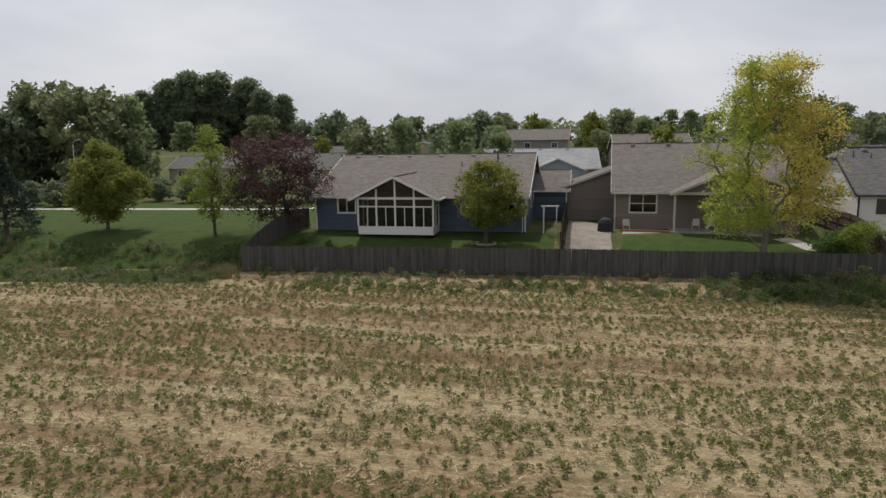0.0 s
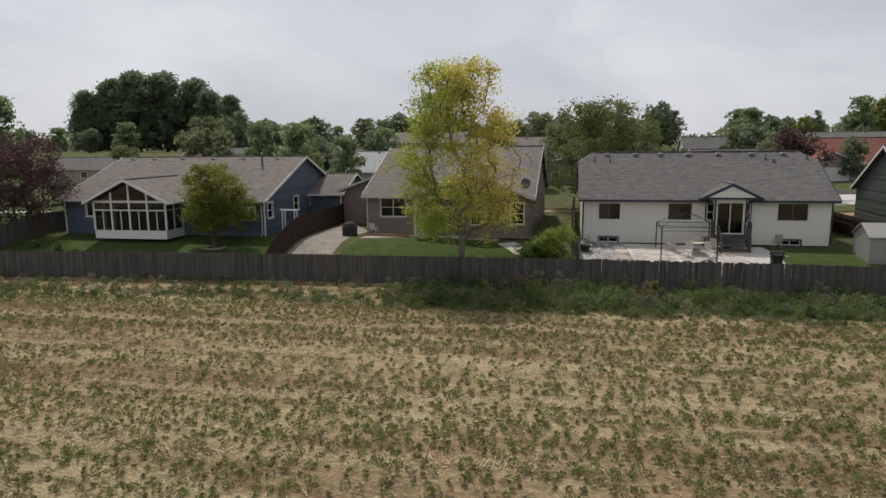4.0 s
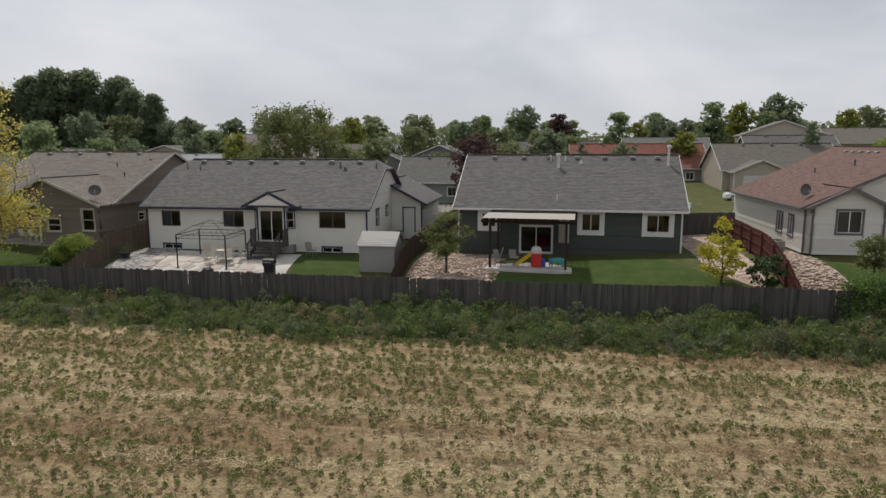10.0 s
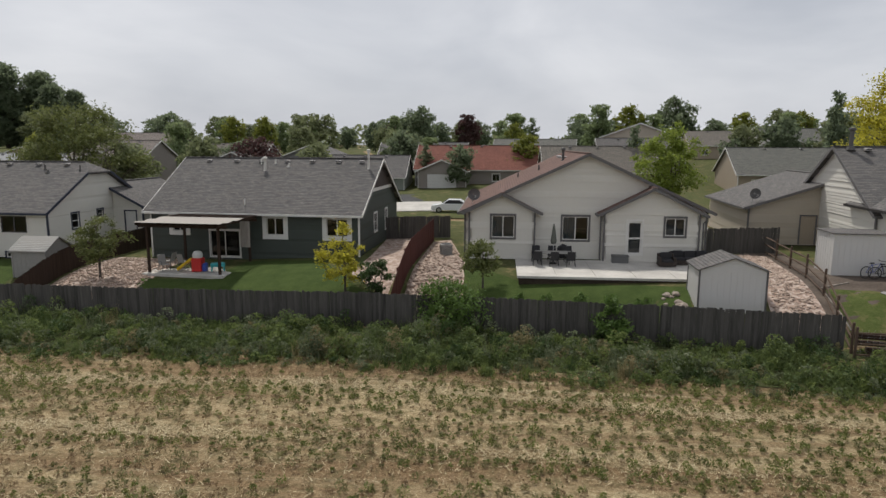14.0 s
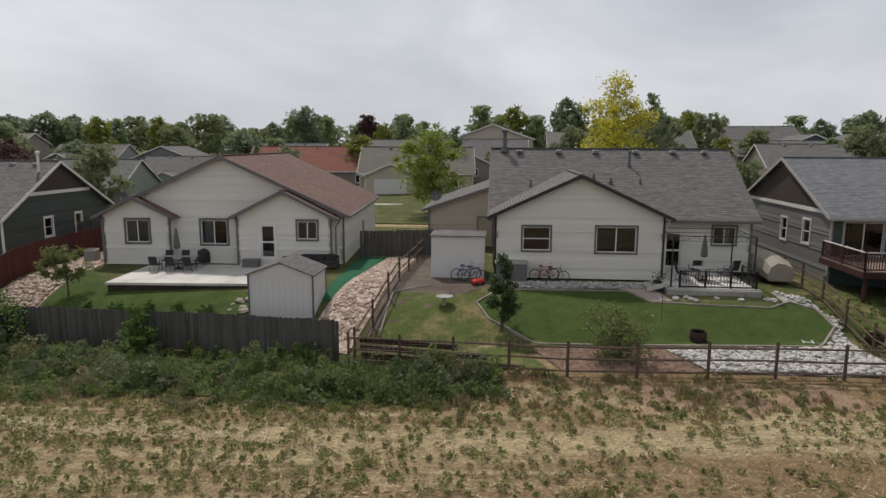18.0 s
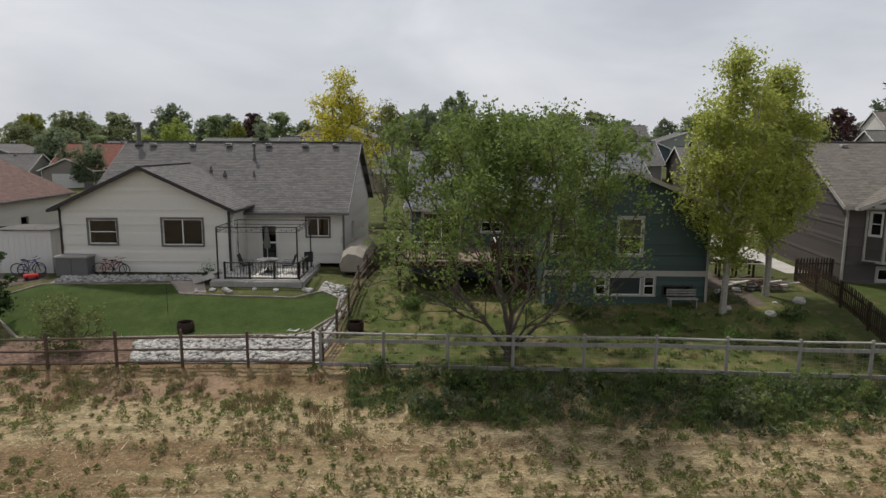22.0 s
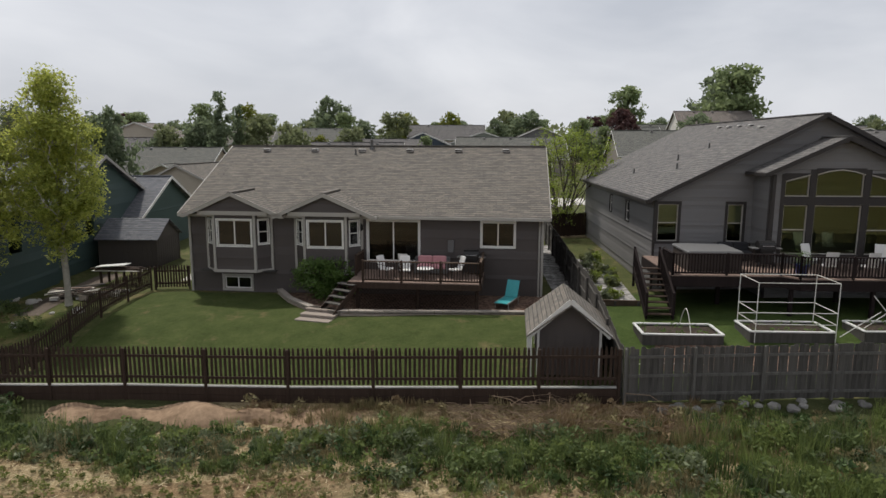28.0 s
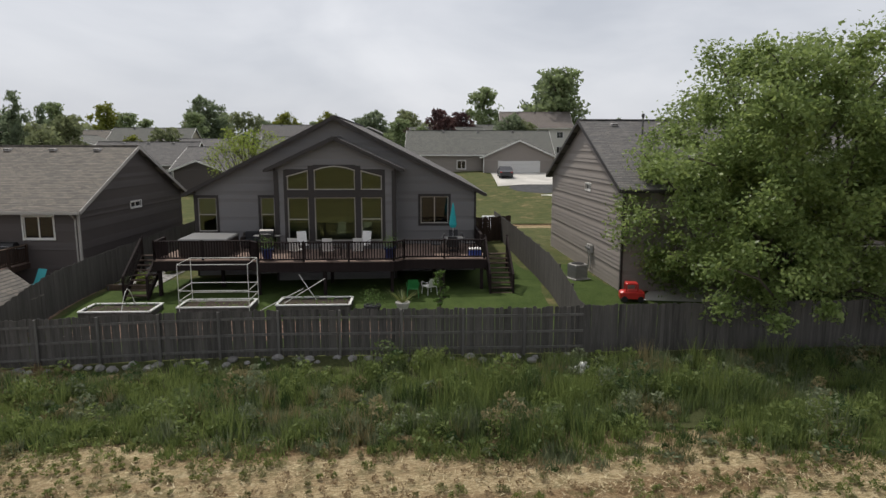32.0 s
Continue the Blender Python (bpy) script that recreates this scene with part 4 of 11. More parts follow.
h.wall((13.5, gy), (13.5, 0), [(0, 5.3), (1.7, 5.3)], 2.2, TAUPE)
h.wall((8.4, 0), (8.4, gy), [(0, 5.2), (1.7, 5.2)], 2.2, TAUPE)
for w in hl2["F"]:
    h.window((8.4, gy), (13.5, gy), w, "hung", CREAM_TRIM)
h.roof([[(4.1, 5.0, 5.25), (4.1, gy - 0.4, 5.25), (9.0, gy - 0.4, 7.3), (9.0, 5.0, 7.3)], [(13.9, gy - 0.4, 5.25), (13.9, 5.0, 5.25), (9.0, 5.0, 7.3), (9.0, gy - 0.4, 7.3)]], ROOF_TAUPE, CREAM_TRIM)
h.trimline([((4.1, gy - 0.42, 5.17), (9.0, gy - 0.42, 7.22)), ((13.9, gy - 0.42, 5.17), (9.0, gy - 0.42, 7.22))], CREAM_TRIM, name="rake_board")
h.put("ridge_cap", h.mb().beam((9.0, gy - 0.4, 7.31), (9.0, 4.4, 7.31), 0.3, 0.05), CAPS[ROOF_TAUPE.name])
m = h.mb()
for x in (4.5, 8.3):
    m = h.mb().box(x - 0.08, gy - 0.08, 2.2, x + 0.08, gy + 0.08, 5.35)
    m.box(x - 0.12, gy - 0.12, 2.2, x + 0.12, gy + 0.12, 2.4)
    h.put("porch_post", m, CREAM_TRIM)
h.wall((4.5, gy), (8.4, gy), [(0, 5.38), (3.9, 6.95)], 5.3, TAUPE, t=0.1)
h.put("porch_beam", h.mb().beam((4.5, gy, 5.25), (8.4, gy, 5.25), 0.16, 0.22), CREAM_TRIM)
h.put("porch_slab", h.mb().box(4.2, -2.2, 2.0, 8.6, 0, 2.3), OLDCONCRETE)
h.vents([1.5, 4.6, 7.6, 10.6], 7.7, 8.95, 0.45)
h.pipes([(10.0, 5.4, 7.75, 0.5, 0.05), (11.8, 3.8, 7.0, 0.5, 0.06), (12.4, 6.6, 8.3, 0.25, 0.08)])
# garage wing with the tall door, beside the gravel drive
h.gable_y(-6.2, 0.0, 5.6, 15, 2.2, 4.6, 7.0, TAUPE, ROOF_TAUPE, CREAM_TRIM, rx=0.0, holes={"F": [(0.6, 1.6, 2.3, 4.4)]}, sides="FL")
h.door((-6.2, 5.6), (0, 5.6), (0.6, 1.6, 2.3, 4.4), DARK_TRIM, CREAM_TRIM)

# cream house with navy trim
h = House("house", "cream lap-sided ranch house with navy trim and grey roof", 31.4, 47.3, 2.05, -13.7)
hl = {"F": [(1.15, 2.65, 3.76, 4.92), (6.05, 7.65, 3.78, 4.95), (13.4, 15.35, 3.8, 4.98), (1.2, 2.55, 2.05, 2.4), (13.6, 15.0, 2.05, 2.4), (8.6, 11.5, 2.9, 5.2)], "R": [(2.5, 3.3, 3.8, 4.9), (5.5, 6.2, 4.2, 4.9)]}
h.gable_x(0, 16.9, 0, 11.4, 2.05, 5.25, 8.6, 5.7, CREAM, ROOF_GREY, NAVY_TRIM, clip=0.75, holes=hl)
for w, cu in zip(hl["F"][:3], (0.5, 0.5, 0.0)):
    h.window((0, 0), (16.9, 0), w, "slide", CREAM, 0.05, GREY_TRIM, curtain=cu)
for w in hl["F"][3:5]:
    h.window((0, 0), (16.9, 0), w, "slide", NAVY_TRIM, 0.09, WHITE)
for w in hl["R"]:
    h.window((16.9, 0), (16.9, 11.4), w, "hung", NAVY_TRIM)
h.vents([1.9, 4.1, 6.0, 8.1, 10.3, 12.7, 15.0], 5.2, 8.35, 0.5)
h.pipes([(0.9, 4.4, 7.9, 0.45, 0.05), (2.1, 4.2, 7.75, 0.4, 0.05), (13.6, 4.6, 8.0, 0.4, 0.06), (16.5, 4.5, 7.95, 0.4, 0.05), (14.1, 4.2, 7.8, 0.2, 0.09)])
# angled door bay under its small gable
h.gable_y(8.55, 11.65, -0.75, 0, 2.6, 5.45, 6.45, CREAM, ROOF_GREY, NAVY_TRIM, over=0.45, rake=0.35, sides="", back=1.9, corner=False)
h.wall((9.1, -0.75), (11.1, -0.75), [(0, 5.35), (2.0, 5.35)], 2.6, CREAM, [(0.12, 1.88, 2.9, 5.1)])
h.window((9.1, -0.75), (11.1, -0.75), (0.12, 1.88, 2.9, 5.1), "slide", WHITE, 0.1, WHITE, name="sliding_door", label="white-framed sliding glass door", glass=GLASS)
h.wall((8.5, 0), (9.1, -0.75), [(0, 5.35), (0.96, 5.35)], 2.6, CREAM, [(0.2, 0.76, 3.8, 5.0)])
h.window((8.5, 0), (9.1, -0.75), (0.2, 0.76, 3.8, 5.0), "hung", NAVY_TRIM, 0.06)
h.wall((11.1, -0.75), (11.7, 0), [(0, 5.35), (0.96, 5.35)], 2.6, CREAM, [(0.2, 0.76, 3.8, 5.0)])
h.window((11.1, -0.75), (11.7, 0), (0.2, 0.76, 3.8, 5.0), "hung", NAVY_TRIM, 0.06)
h.wall((8.5, -1.1), (11.7, -1.1), [(0, 5.55), (1.6, 6.3), (3.2, 5.55)], 5.45, CREAM, t=0.1)
h.put("bay_head", h.mb().beam((8.4, -1.1, 5.42), (11.8, -1.1, 5.42), 0.08, 0.14), NAVY_TRIM)
h.put("bay_base", h.mb().box(8.6, -0.7, 2.05, 11.6, 0, 2.62), OLDCONCRETE)
h.corners([(9.1, -0.76), (11.1, -0.76)], 2.6, 5.4, NAVY_TRIM, 0.1)
# rear wing with the side door
h.gable_y(13.0, 19.4, 7.6, 16, 2.05, 5.0, 6.9, CREAM, ROOF_GREY, NAVY_TRIM, holes={"F": [(4.9, 5.8, 2.6, 4.6)]})
h.door((13.0, 7.6), (19.4, 7.6), (4.9, 5.8, 2.6, 4.6), WHITE, NAVY_TRIM)

# dark green house with white window surrounds
h = House("house", "dark green lap-sided house with white window surrounds", 54.45, 44.0, 1.9, -16.6)
hl = {"F": [(1.7, 2.7, 3.85, 4.85), (8.75, 10.0, 3.72, 4.92), (13.1, 14.6, 3.72, 4.92), (4.5, 6.7, 2.1, 3.95)], "R": [(4.0, 4.8, 3.6, 4.9), (7.4, 8.1, 3.4, 4.9)]}
h.gable_x(0, 15.4, 0, 11.6, 1.9, 5.25, 8.95, 5.8, GREEN, ROOF_GREY, WHITE, holes=hl)
for w in hl["F"][:3]:
    h.window((0, 0), (15.4, 0), w, "slide", WHITE, 0.3, WHITE)
h.window((0, 0), (15.4, 0), hl["F"][3], "slide", WHITE, 0.1, WHITE, name="sliding_door", label="white-framed sliding glass door")
for w in hl["R"]:
    h.window((15.4, 0), (15.4, 11.6), w, "hung", WHITE, 0.12)
m = h.mb().face([(15.46, 2.6, 6.75), (15.46, 9.0, 6.75), (15.46, 5.8, 8.75)])
h.put("gable_panel", h.mb().slab([(15.48, 2.7, 6.8), (15.48, 8.9, 6.8), (15.48, 5.8, 8.7)], (-0.02, 0, 0)), BROWN, None, "brown shingled gable top")
h.put("gable_band", h.mb().beam((15.49, 2.3, 6.7), (15.49, 9.3, 6.7), 0.05, 0.24), WHITE)
h.vents([1.9, 4.2, 6.2, 8.3, 10.3, 12.4, 14.2], 5.3, 8.65, 0.6)
h.pipes([(6.9, 4.3, 7.95, 0.85, 0.11), (7.4, 5.1, 8.5, 0.35, 0.07), (8.6, 4.8, 8.3, 0.25, 0.1), (6.3, 5.0, 8.4, 0.5, 0.05), (14.9, 4.6, 8.15, 1.25, 0.09), (7.0, 0.4, 5.6, 0.6, 0.05)], PVC)
h.put("foundation", h.mb().box(0.02, 0.05, 1.5, 15.38, 0.2, 1.95), OLDCONCRETE)

# off-white house under a wide gable with red-brown roof
h = House("house", "off-white lap-sided gabled house with red-brown roof", 75.9, 36.1, 2.75, -13)
hM = {"F": [(6.3, 7.95, 3.95, 5.45)], "R": [(8.0, 9.0, 3.5, 4.5)], "L": [(10.5, 11.5, 3.6, 4.9), (12.7, 13.5, 3.6, 4.9)]}
h.gable_y(0, 15.3, 0.75, 16, 2.7, 5.7, 9.5, OFFWHITE, ROOF_RED, GREY_TRIM, rx=7.8, holes=hM, sides="FRBL")
h.window((0, 0.75), (15.3, 0.75), hM["F"][0], "slide", GREY_TRIM, 0.12, curtain=0.5)
for w in hM["L"]:
    h.window((0, 16), (0, 0.75), w, "slide", GREY_TRIM, 0.12)
hL = {"F": [(1.45, 2.9, 4.1, 5.5)]}
h.gable_y(0.3, 4.5, 0.3, 0.75, 2.7, 5.75, 7.0, OFFWHITE, ROOF_RED, GREY_TRIM, holes=hL, back=4.2)
h.window((0.3, 0.3), (4.5, 0.3), hL["F"][0], "slide", GREY_TRIM, 0.12, curtain=0.55)
hR = {"F": [(1.45, 2.35, 3.1, 5.3), (3.76, 4.96, 4.4, 5.5)]}
h.gable_y(8.83, 14.66, 0, 0.75, 2.7, 5.75, 7.42, OFFWHITE, ROOF_RED, GREY_TRIM, holes=hR, back=5.5)
h.door((8.83, 0), (14.66, 0), hR["F"][0], WHITE, WHITE, lite=True)
h.window((8.83, 0), (14.66, 0), hR["F"][1], "slide", GREY_TRIM, 0.12)
h.vents([], 0, 0, 0)
for y, x in ((7.0, 6.9), (8.2, 6.9), (9.4, 6.9), (10.6, 6.9), (11.8, 6.9)):
    h.vents([x], y, 9.05, 0.5)
h.pipes([(5.0, 6.0, 8.1, 0.5, 0.06), (6.6, 5.0, 8.9, 0.7, 0.09), (3.6, 9.0, 7.5, 0.4, 0.05)])
h.spout(8.7, 0.65, 2.7, 5.7, GREY_TRIM, (0, -1), 0.1)
h.spout(14.86, 0.1, 2.7, 5.6, GREY_TRIM, (1, 0), 0.3)

# off-white house with the big grey roof and front gable
h = House("house", "off-white lap-sided house with grey shingle roof", 98.9, 27.0, 2.9, -16.6)
h.gable_x(0, 14.9, 3.0, 15.0, 2.9, 5.95, 10.0, 9.0, OFFWHITE, ROOF_GREY, GREY_TRIM, holes={"F": [(10.0, 11.0, 3.0, 5.2), (12.75, 14.05, 4.5, 5.55)], "R": [(3, 4, 3.8, 5)]})
h.door((0, 3.0), (14.9, 3.0), (10.0, 11.0, 3.0, 5.2), WHITE, WHITE, lite=True)
h.window((0, 3.0), (14.9, 3.0), (12.75, 14.05, 4.5, 5.55), "slide", GREY_TRIM, 0.1)
hG = {"F": [(1.5, 3.0, 4.45, 5.75), (5.5, 7.65, 4.4, 5.8)]}
h.gable_y(0.1, 9.2, 0, 3.0, 2.9, 6.35, 8.65, OFFWHITE, ROOF_GREY, DARK_TRIM, holes=hG, back=6.5)
h.window((0.1, 0), (9.2, 0), hG["F"][0], "hung", GREY_TRIM, 0.1)
h.window((0.1, 0), (9.2, 0), hG["F"][1], "slide", GREY_TRIM, 0.1)
h.vents([1.6, 4.2, 6.6, 9.2, 11.6, 13.6], 8.4, 9.75, 0.6)
h.pipes([(8.6, 7.2, 8.95, 0.7, 0.07), (6.2, 6.0, 8.2, 0.25, 0.06), (7.2, 5.6, 8.0, 0.2, 0.06), (0.6, 8.6, 9.9, 1.1, 0.14), (9.0, 5.6, 7.9, 0.3, 0.05), (2.2, 4.8, 7.8, 0.3, 0.05)])
h.spout(9.3, 0.2, 2.9, 6.2, WHITE, (1, 0), 0.2)
# rear garage wing
h.gable_y(-4.8, 1.5, 11.0, 22, 2.9, 5.6, 7.9, SAND, ROOF_GREY, GREY_TRIM, rx=1.5, sides="FL", holes={"F": [(3.6, 4.6, 2.95, 5.0)]})
h.door((-4.8, 11.0), (1.5, 11.0), (3.6, 4.6, 2.95, 5.0), BEIGE, GREY_TRIM)

# teal-green house with walk-out basement
h = House("house", "teal-green lap-sided house with blue-grey roof", 117.6, 23.6, 2.2, -17.1)
hl = {"F": [(0.7, 2.8, 4.1, 6.0), (4.0, 5.3, 4.95, 6.05)], "L": [(9.6, 10.5, 4.4, 5.8), (6.5, 7.3, 4.2, 5.6)], "R": [(4, 5, 4.6, 6)]}
h.gable_x(0, 14.2, 0, 13, 2.2, 6.3, 9.5, 6.5, TEAL, ROOF_BLUE, TAN_TRIM, holes=hl, gable_mat=ASH)
h.window((0, 0), (14.2, 0), hl["F"][0], "slide", TAN_TRIM, 0.1, name="sliding_door", label="sliding glass door")
h.window((0, 0), (14.2, 0), hl["F"][1], "hung", TAN_TRIM, 0.1, blind=0.5)
for w in hl["L"]:
    h.window((0, 13), (0, 0), w, "hung", WHITE, 0.1)
h.put("gable_panel", h.mb().slab([(-0.06, 0.9, 6.62), (-0.06, 6.5, 9.3), (-0.06, 12.1, 6.62)], (0.02, 0, 0)), BROWN, None, "brown shingled gable top")
h.put("gable_band", h.mb().beam((-0.07, 0.2, 6.5), (-0.07, 12.8, 6.5), 0.05, 0.22), WHITE)
hG = {"F": [(0.35, 1.35, 4.75, 6.4), (3.5, 4.6, 4.68, 6.42), (2.4, 3.05, 2.7, 3.6), (3.05, 4.75, 2.7, 3.6), (4.75, 5.4, 2.7, 3.6), (5.75, 7.1, 2.7, 3.15)], "R": [(2, 3, 4.8, 6.3)]}
h.gable_y(6.8, 14.6, -6, 0, 2.2, 6.95, 8.75, TEAL, ROOF_BLUE, TAN_TRIM, holes=hG, back=4.8, over=0.45, rake=0.45)
h.window((6.8, -6), (14.6, -6), hG["F"][0], "hung", TAN_TRIM, 0.11, WHITE, blind=0.35)
h.window((6.8, -6), (14.6, -6), hG["F"][1], "hung", TAN_TRIM, 0.11, WHITE, blind=0.45)
for w, b in zip(hG["F"][2:5], (0.5, 1.0, 0.3)):
    h.window((6.8, -6), (14.6, -6), (w[0] + 0.07, w[1] - 0.07, w[2], w[3]), "hung" if b < 1 else "fixed", TAN_TRIM, 0.06, WHITE, blind=b)
h.window((6.8, -6), (14.6, -6), hG["F"][5], "fixed", DARK_TRIM, 0.06, DARK_TRIM)
h.put("belt_band", h.mb().beam((6.75, -6.05, 3.78), (14.65, -6.05, 3.78), 0.06, 0.26), TAN_TRIM)
m = h.mb().tube([(8.25, -6.15, 2.9), (8.25, -6.15, 9.75), (8.25, -6.15, 9.76), (8.25, -6.15, 10.05)], [0.09, 0.09, 0.13, 0.13], 10)
h.put("stove_pipe", m, METAL, None, "tall galvanised stove pipe")
m = h.mb().tube([(8.25, -6.1, 8.9), (9.6, -4.0, 8.4)], 0.015, 5)
m.tube([(8.25, -6.1, 8.9), (11.0, -3.5, 8.7)], 0.015, 5)
h.put("pipe_brace", m, METAL)
h.pipes([(11.0, -1.0, 8.55, 0.6, 0.09), (12.6, -3.0, 7.7, 0.6, 0.05), (9.6, 5.8, 9.2, 0.6, 0.08)])

# dark mocha house with twin bays and deck
h = House("house", "dark mocha lap-sided house with twin bay windows", 138.8, 14.2, 2.75, -24.7)
hl = {"F": [(9.3, 11.85, 4.5, 6.5), (14.95, 16.55, 5.3, 6.5), (1.75, 3.15, 2.9, 3.5), (6.3, 7.6, 2.9, 3.3)], "R": [(5.6, 6.9, 6.4, 6.75)], "L": [(5, 6, 4.6, 6)]}
h.gable_x(0, 17.9, 0, 13.0, 2.7, 6.8, 10.15, 6.5, MOCHA, ROOF_BARK, TAN_TRIM, holes=hl)
h.window((0, 0), (17.9, 0), hl["F"][0], "slide", WHITE, 0.08, name="sliding_door", label="white-framed sliding glass door")
h.window((0, 0), (17.9, 0), hl["F"][1], "slide", WHITE, 0.07)
h.window((0, 0), (17.9, 0), hl["F"][2], "slide", TAN_TRIM, 0.13)
h.window((0, 0), (17.9, 0), hl["F"][3], "slide", TAN_TRIM, 0.1)
h.window((17.9, 0), (17.9, 13), hl["R"][0], "slide", WHITE, 0.06)
for bx in (0.95, 5.6):
    h.gable_y(bx - 0.45, bx + 3.85, -0.65, 0, 3.9, 6.8, 7.9, MOCHA, ROOF_BARK, TAN_TRIM, sides="", back=2.4, corner=False, over=0.35, rake=0.3)
    h.wall((bx - 0.1, -0.8), (bx + 3.5, -0.8), [(0, 6.95), (1.8, 7.72), (3.6, 6.95)], 6.95, MOCHA, t=0.1)
    h.put("bay_head", h.mb().beam((bx - 0.1, -0.82, 6.86), (bx + 3.5, -0.82, 6.86), 0.08, 0.2), TAN_TRIM)
    wn_ = (0.18, 1.92, 5.22, 6.5)
    h.wall((bx + 0.65, -0.65), (bx + 2.75, -0.65), [(0, 6.85), (2.1, 6.85)], 3.98, MOCHA, [wn_])
    h.window((bx + 0.65, -0.65), (bx + 2.75, -0.65), wn_, "slide", WHITE, 0.07)
    for p, q in (((bx, 0), (bx + 0.65, -0.65)), ((bx + 2.75, -0.65), (bx + 3.4, 0))):
        h.wall(p, q, [(0, 6.85), (0.919, 6.85)], 3.98, MOCHA, [(0.2, 0.72, 5.3, 6.5)])
        h.window(p, q, (0.2, 0.72, 5.3, 6.5), "hung", WHITE, 0.06)
    h.corners([(bx + 0.65, -0.66), (bx + 2.75, -0.66), (bx, -0.02), (bx + 3.4, -0.02)], 3.95, 6.8, TAN_TRIM, 0.12)
    m = h.mb().slab([(bx - 0.05, 0, 4.0), (bx + 0.62, -0.72, 4.0), (bx + 2.78, -0.72, 4.0), (bx + 3.45, 0, 4.0)], (0, 0, -0.14))
    h.put("bay_sill", m, TAN_TRIM)
h.vents([2.0, 4.9, 7.7, 10.5, 13.3, 16.0], 5.9, 9.85, 0.5)
h.pipes([(8.2, 6.2, 10.0, 0.5, 0.09), (7.4, 5.5, 9.65, 0.3, 0.05)])
h.spout(17.75, 0, 2.75, 6.75, TAN_TRIM)
h.put("wall_lantern", h.mb().lathe(9.0, -0.12, [(0.02, 6.0), (0.07, 6.05), (0.08, 6.25), (0.03, 6.35)], 8), BLACKMETAL)
h.put("electric_box", h.mb().box(13.3, -0.1, 5.0, 13.6, 0, 5.6, 0.02), GREY_TRIM)

# grey house with the tall window wall
h = House("house", "ash-grey lap-sided house with tall window wall", 160.8, 5.9, 3.0, -21.3)
hM = {"F": [(0.15, 1.15, 5.5, 7.35), (3.55, 4.3, 5.5, 7.35), (12.35, 13.9, 5.9, 7.4)], "L": [(14, 14.8, 5.9, 7.0), (9.5, 10.1, 6.0, 7.0)], "R": [(5, 6, 5.6, 6.8)]}
h.gable_y(0, 15.4, 0, 20, 2.9, 7.6, 11.75, ASH, ROOF_GREY, DARK_TRIM, holes=hM, sides="FRBL", over=0.5, rake=0.5)
h.window((0, 0), (15.4, 0), hM["F"][0], "hung", DARK_TRIM, 0.13, TAN_TRIM, blind=0.45, glass=GLASS_LOWE)
h.window((0, 0), (15.4, 0), hM["F"][1], "hung", DARK_TRIM, 0.13, TAN_TRIM, blind=0.45, glass=GLASS_LOWE)
h.window((0, 0), (15.4, 0), hM["F"][2], "slide", DARK_TRIM, 0.13, TAN_TRIM)
for w in hM["L"]:
    h.window((0, 20), (0, 0), w, "hung", DARK_TRIM, 0.08)
px0, px1, py = 4.75, 11.0, -1.8
wins = [(0.62, 1.72, 7.9, 8.92), (2.02, 4.15, 7.9, 9.15), (4.45, 5.55, 7.9, 8.92), (0.62, 1.72, 5.2, 7.5), (2.02, 4.15, 5.2, 7.5), (4.45, 5.55, 5.2, 7.5)]
h.gable_y(px0, px1, py, 0, 2.9, 9.0, 10.65, ASH, ROOF_GREY, DARK_TRIM, holes={"F": wins}, over=0.4, rake=0.45, back=5.5)
P0, P1 = (px0, py), (px1, py)
for a, b, z0, z1 in ((0.45, 5.72, 5.05, 5.2), (0.62, 5.55, 7.5, 7.9)):
    h.put("surround_rail", h.mb().box(px0 + a, py - 0.044, z0, px0 + b, py - 0.024, z1), DARK_TRIM, None, "dark panelled surround of the window wall")
for a, b, z1 in ((0.45, 0.62, 8.95), (1.72, 2.02, 9.15), (4.15, 4.45, 9.15), (5.55, 5.72, 8.95)):
    h.put("surround_stile", h.mb().box(px0 + a, py - 0.048, 5.2, px0 + b, py - 0.024, z1), DARK_TRIM)
for i, w in enumerate(wins):
    h.window(P0, P1, w, "hung" if i in (3, 5) else "fixed", DARK_TRIM, 0.05, TAN_TRIM, 0.06, glass=GLASS_LOWE)
for pts in ([(0.6, 8.62), (1.74, 8.94), (0.6, 8.94)], [(5.57, 8.62), (5.57, 8.94), (4.43, 8.94)], [(2.0, 8.93), (2.5, 9.08), (3.08, 9.17), (2.0, 9.17)], [(4.17, 8.93), (4.17, 9.17), (3.09, 9.17), (3.67, 9.08)]):
    m = h.mb().slab([(px0 + u, py - 0.06, z) for u, z in pts], (0, 0.075, 0))
    h.put("window_corner", m, DARK_TRIM)
for (ua, za), (ub, zb) in (((0.62, 8.6), (1.72, 8.9)), ((5.55, 8.6), (4.45, 8.9)), ((2.02, 8.91), (2.5, 9.06)), ((2.5, 9.06), (3.085, 9.14)), ((4.15, 8.91), (3.67, 9.06)), ((3.67, 9.06), (3.085, 9.14))):
    h.put("head_bar", h.mb().beam((px0 + ua, py - 0.065, za), (px0 + ub, py - 0.065, zb), 0.03, 0.05), TAN_TRIM)
h.vents([6.6], 4.0, 11.15, 0.5)
for y in (6.0, 7.6, 9.2, 10.8):
    h.vents([6.9], y, 11.3, 0.5)
h.pipes([(3.0, 6.5, 9.35, 0.35, 0.05), (4.4, 5.5, 10.0, 0.35, 0.05), (1.2, 9.5, 8.45, 0.3, 0.05), (2.2, 4.0, 8.95, 0.3, 0.05)])
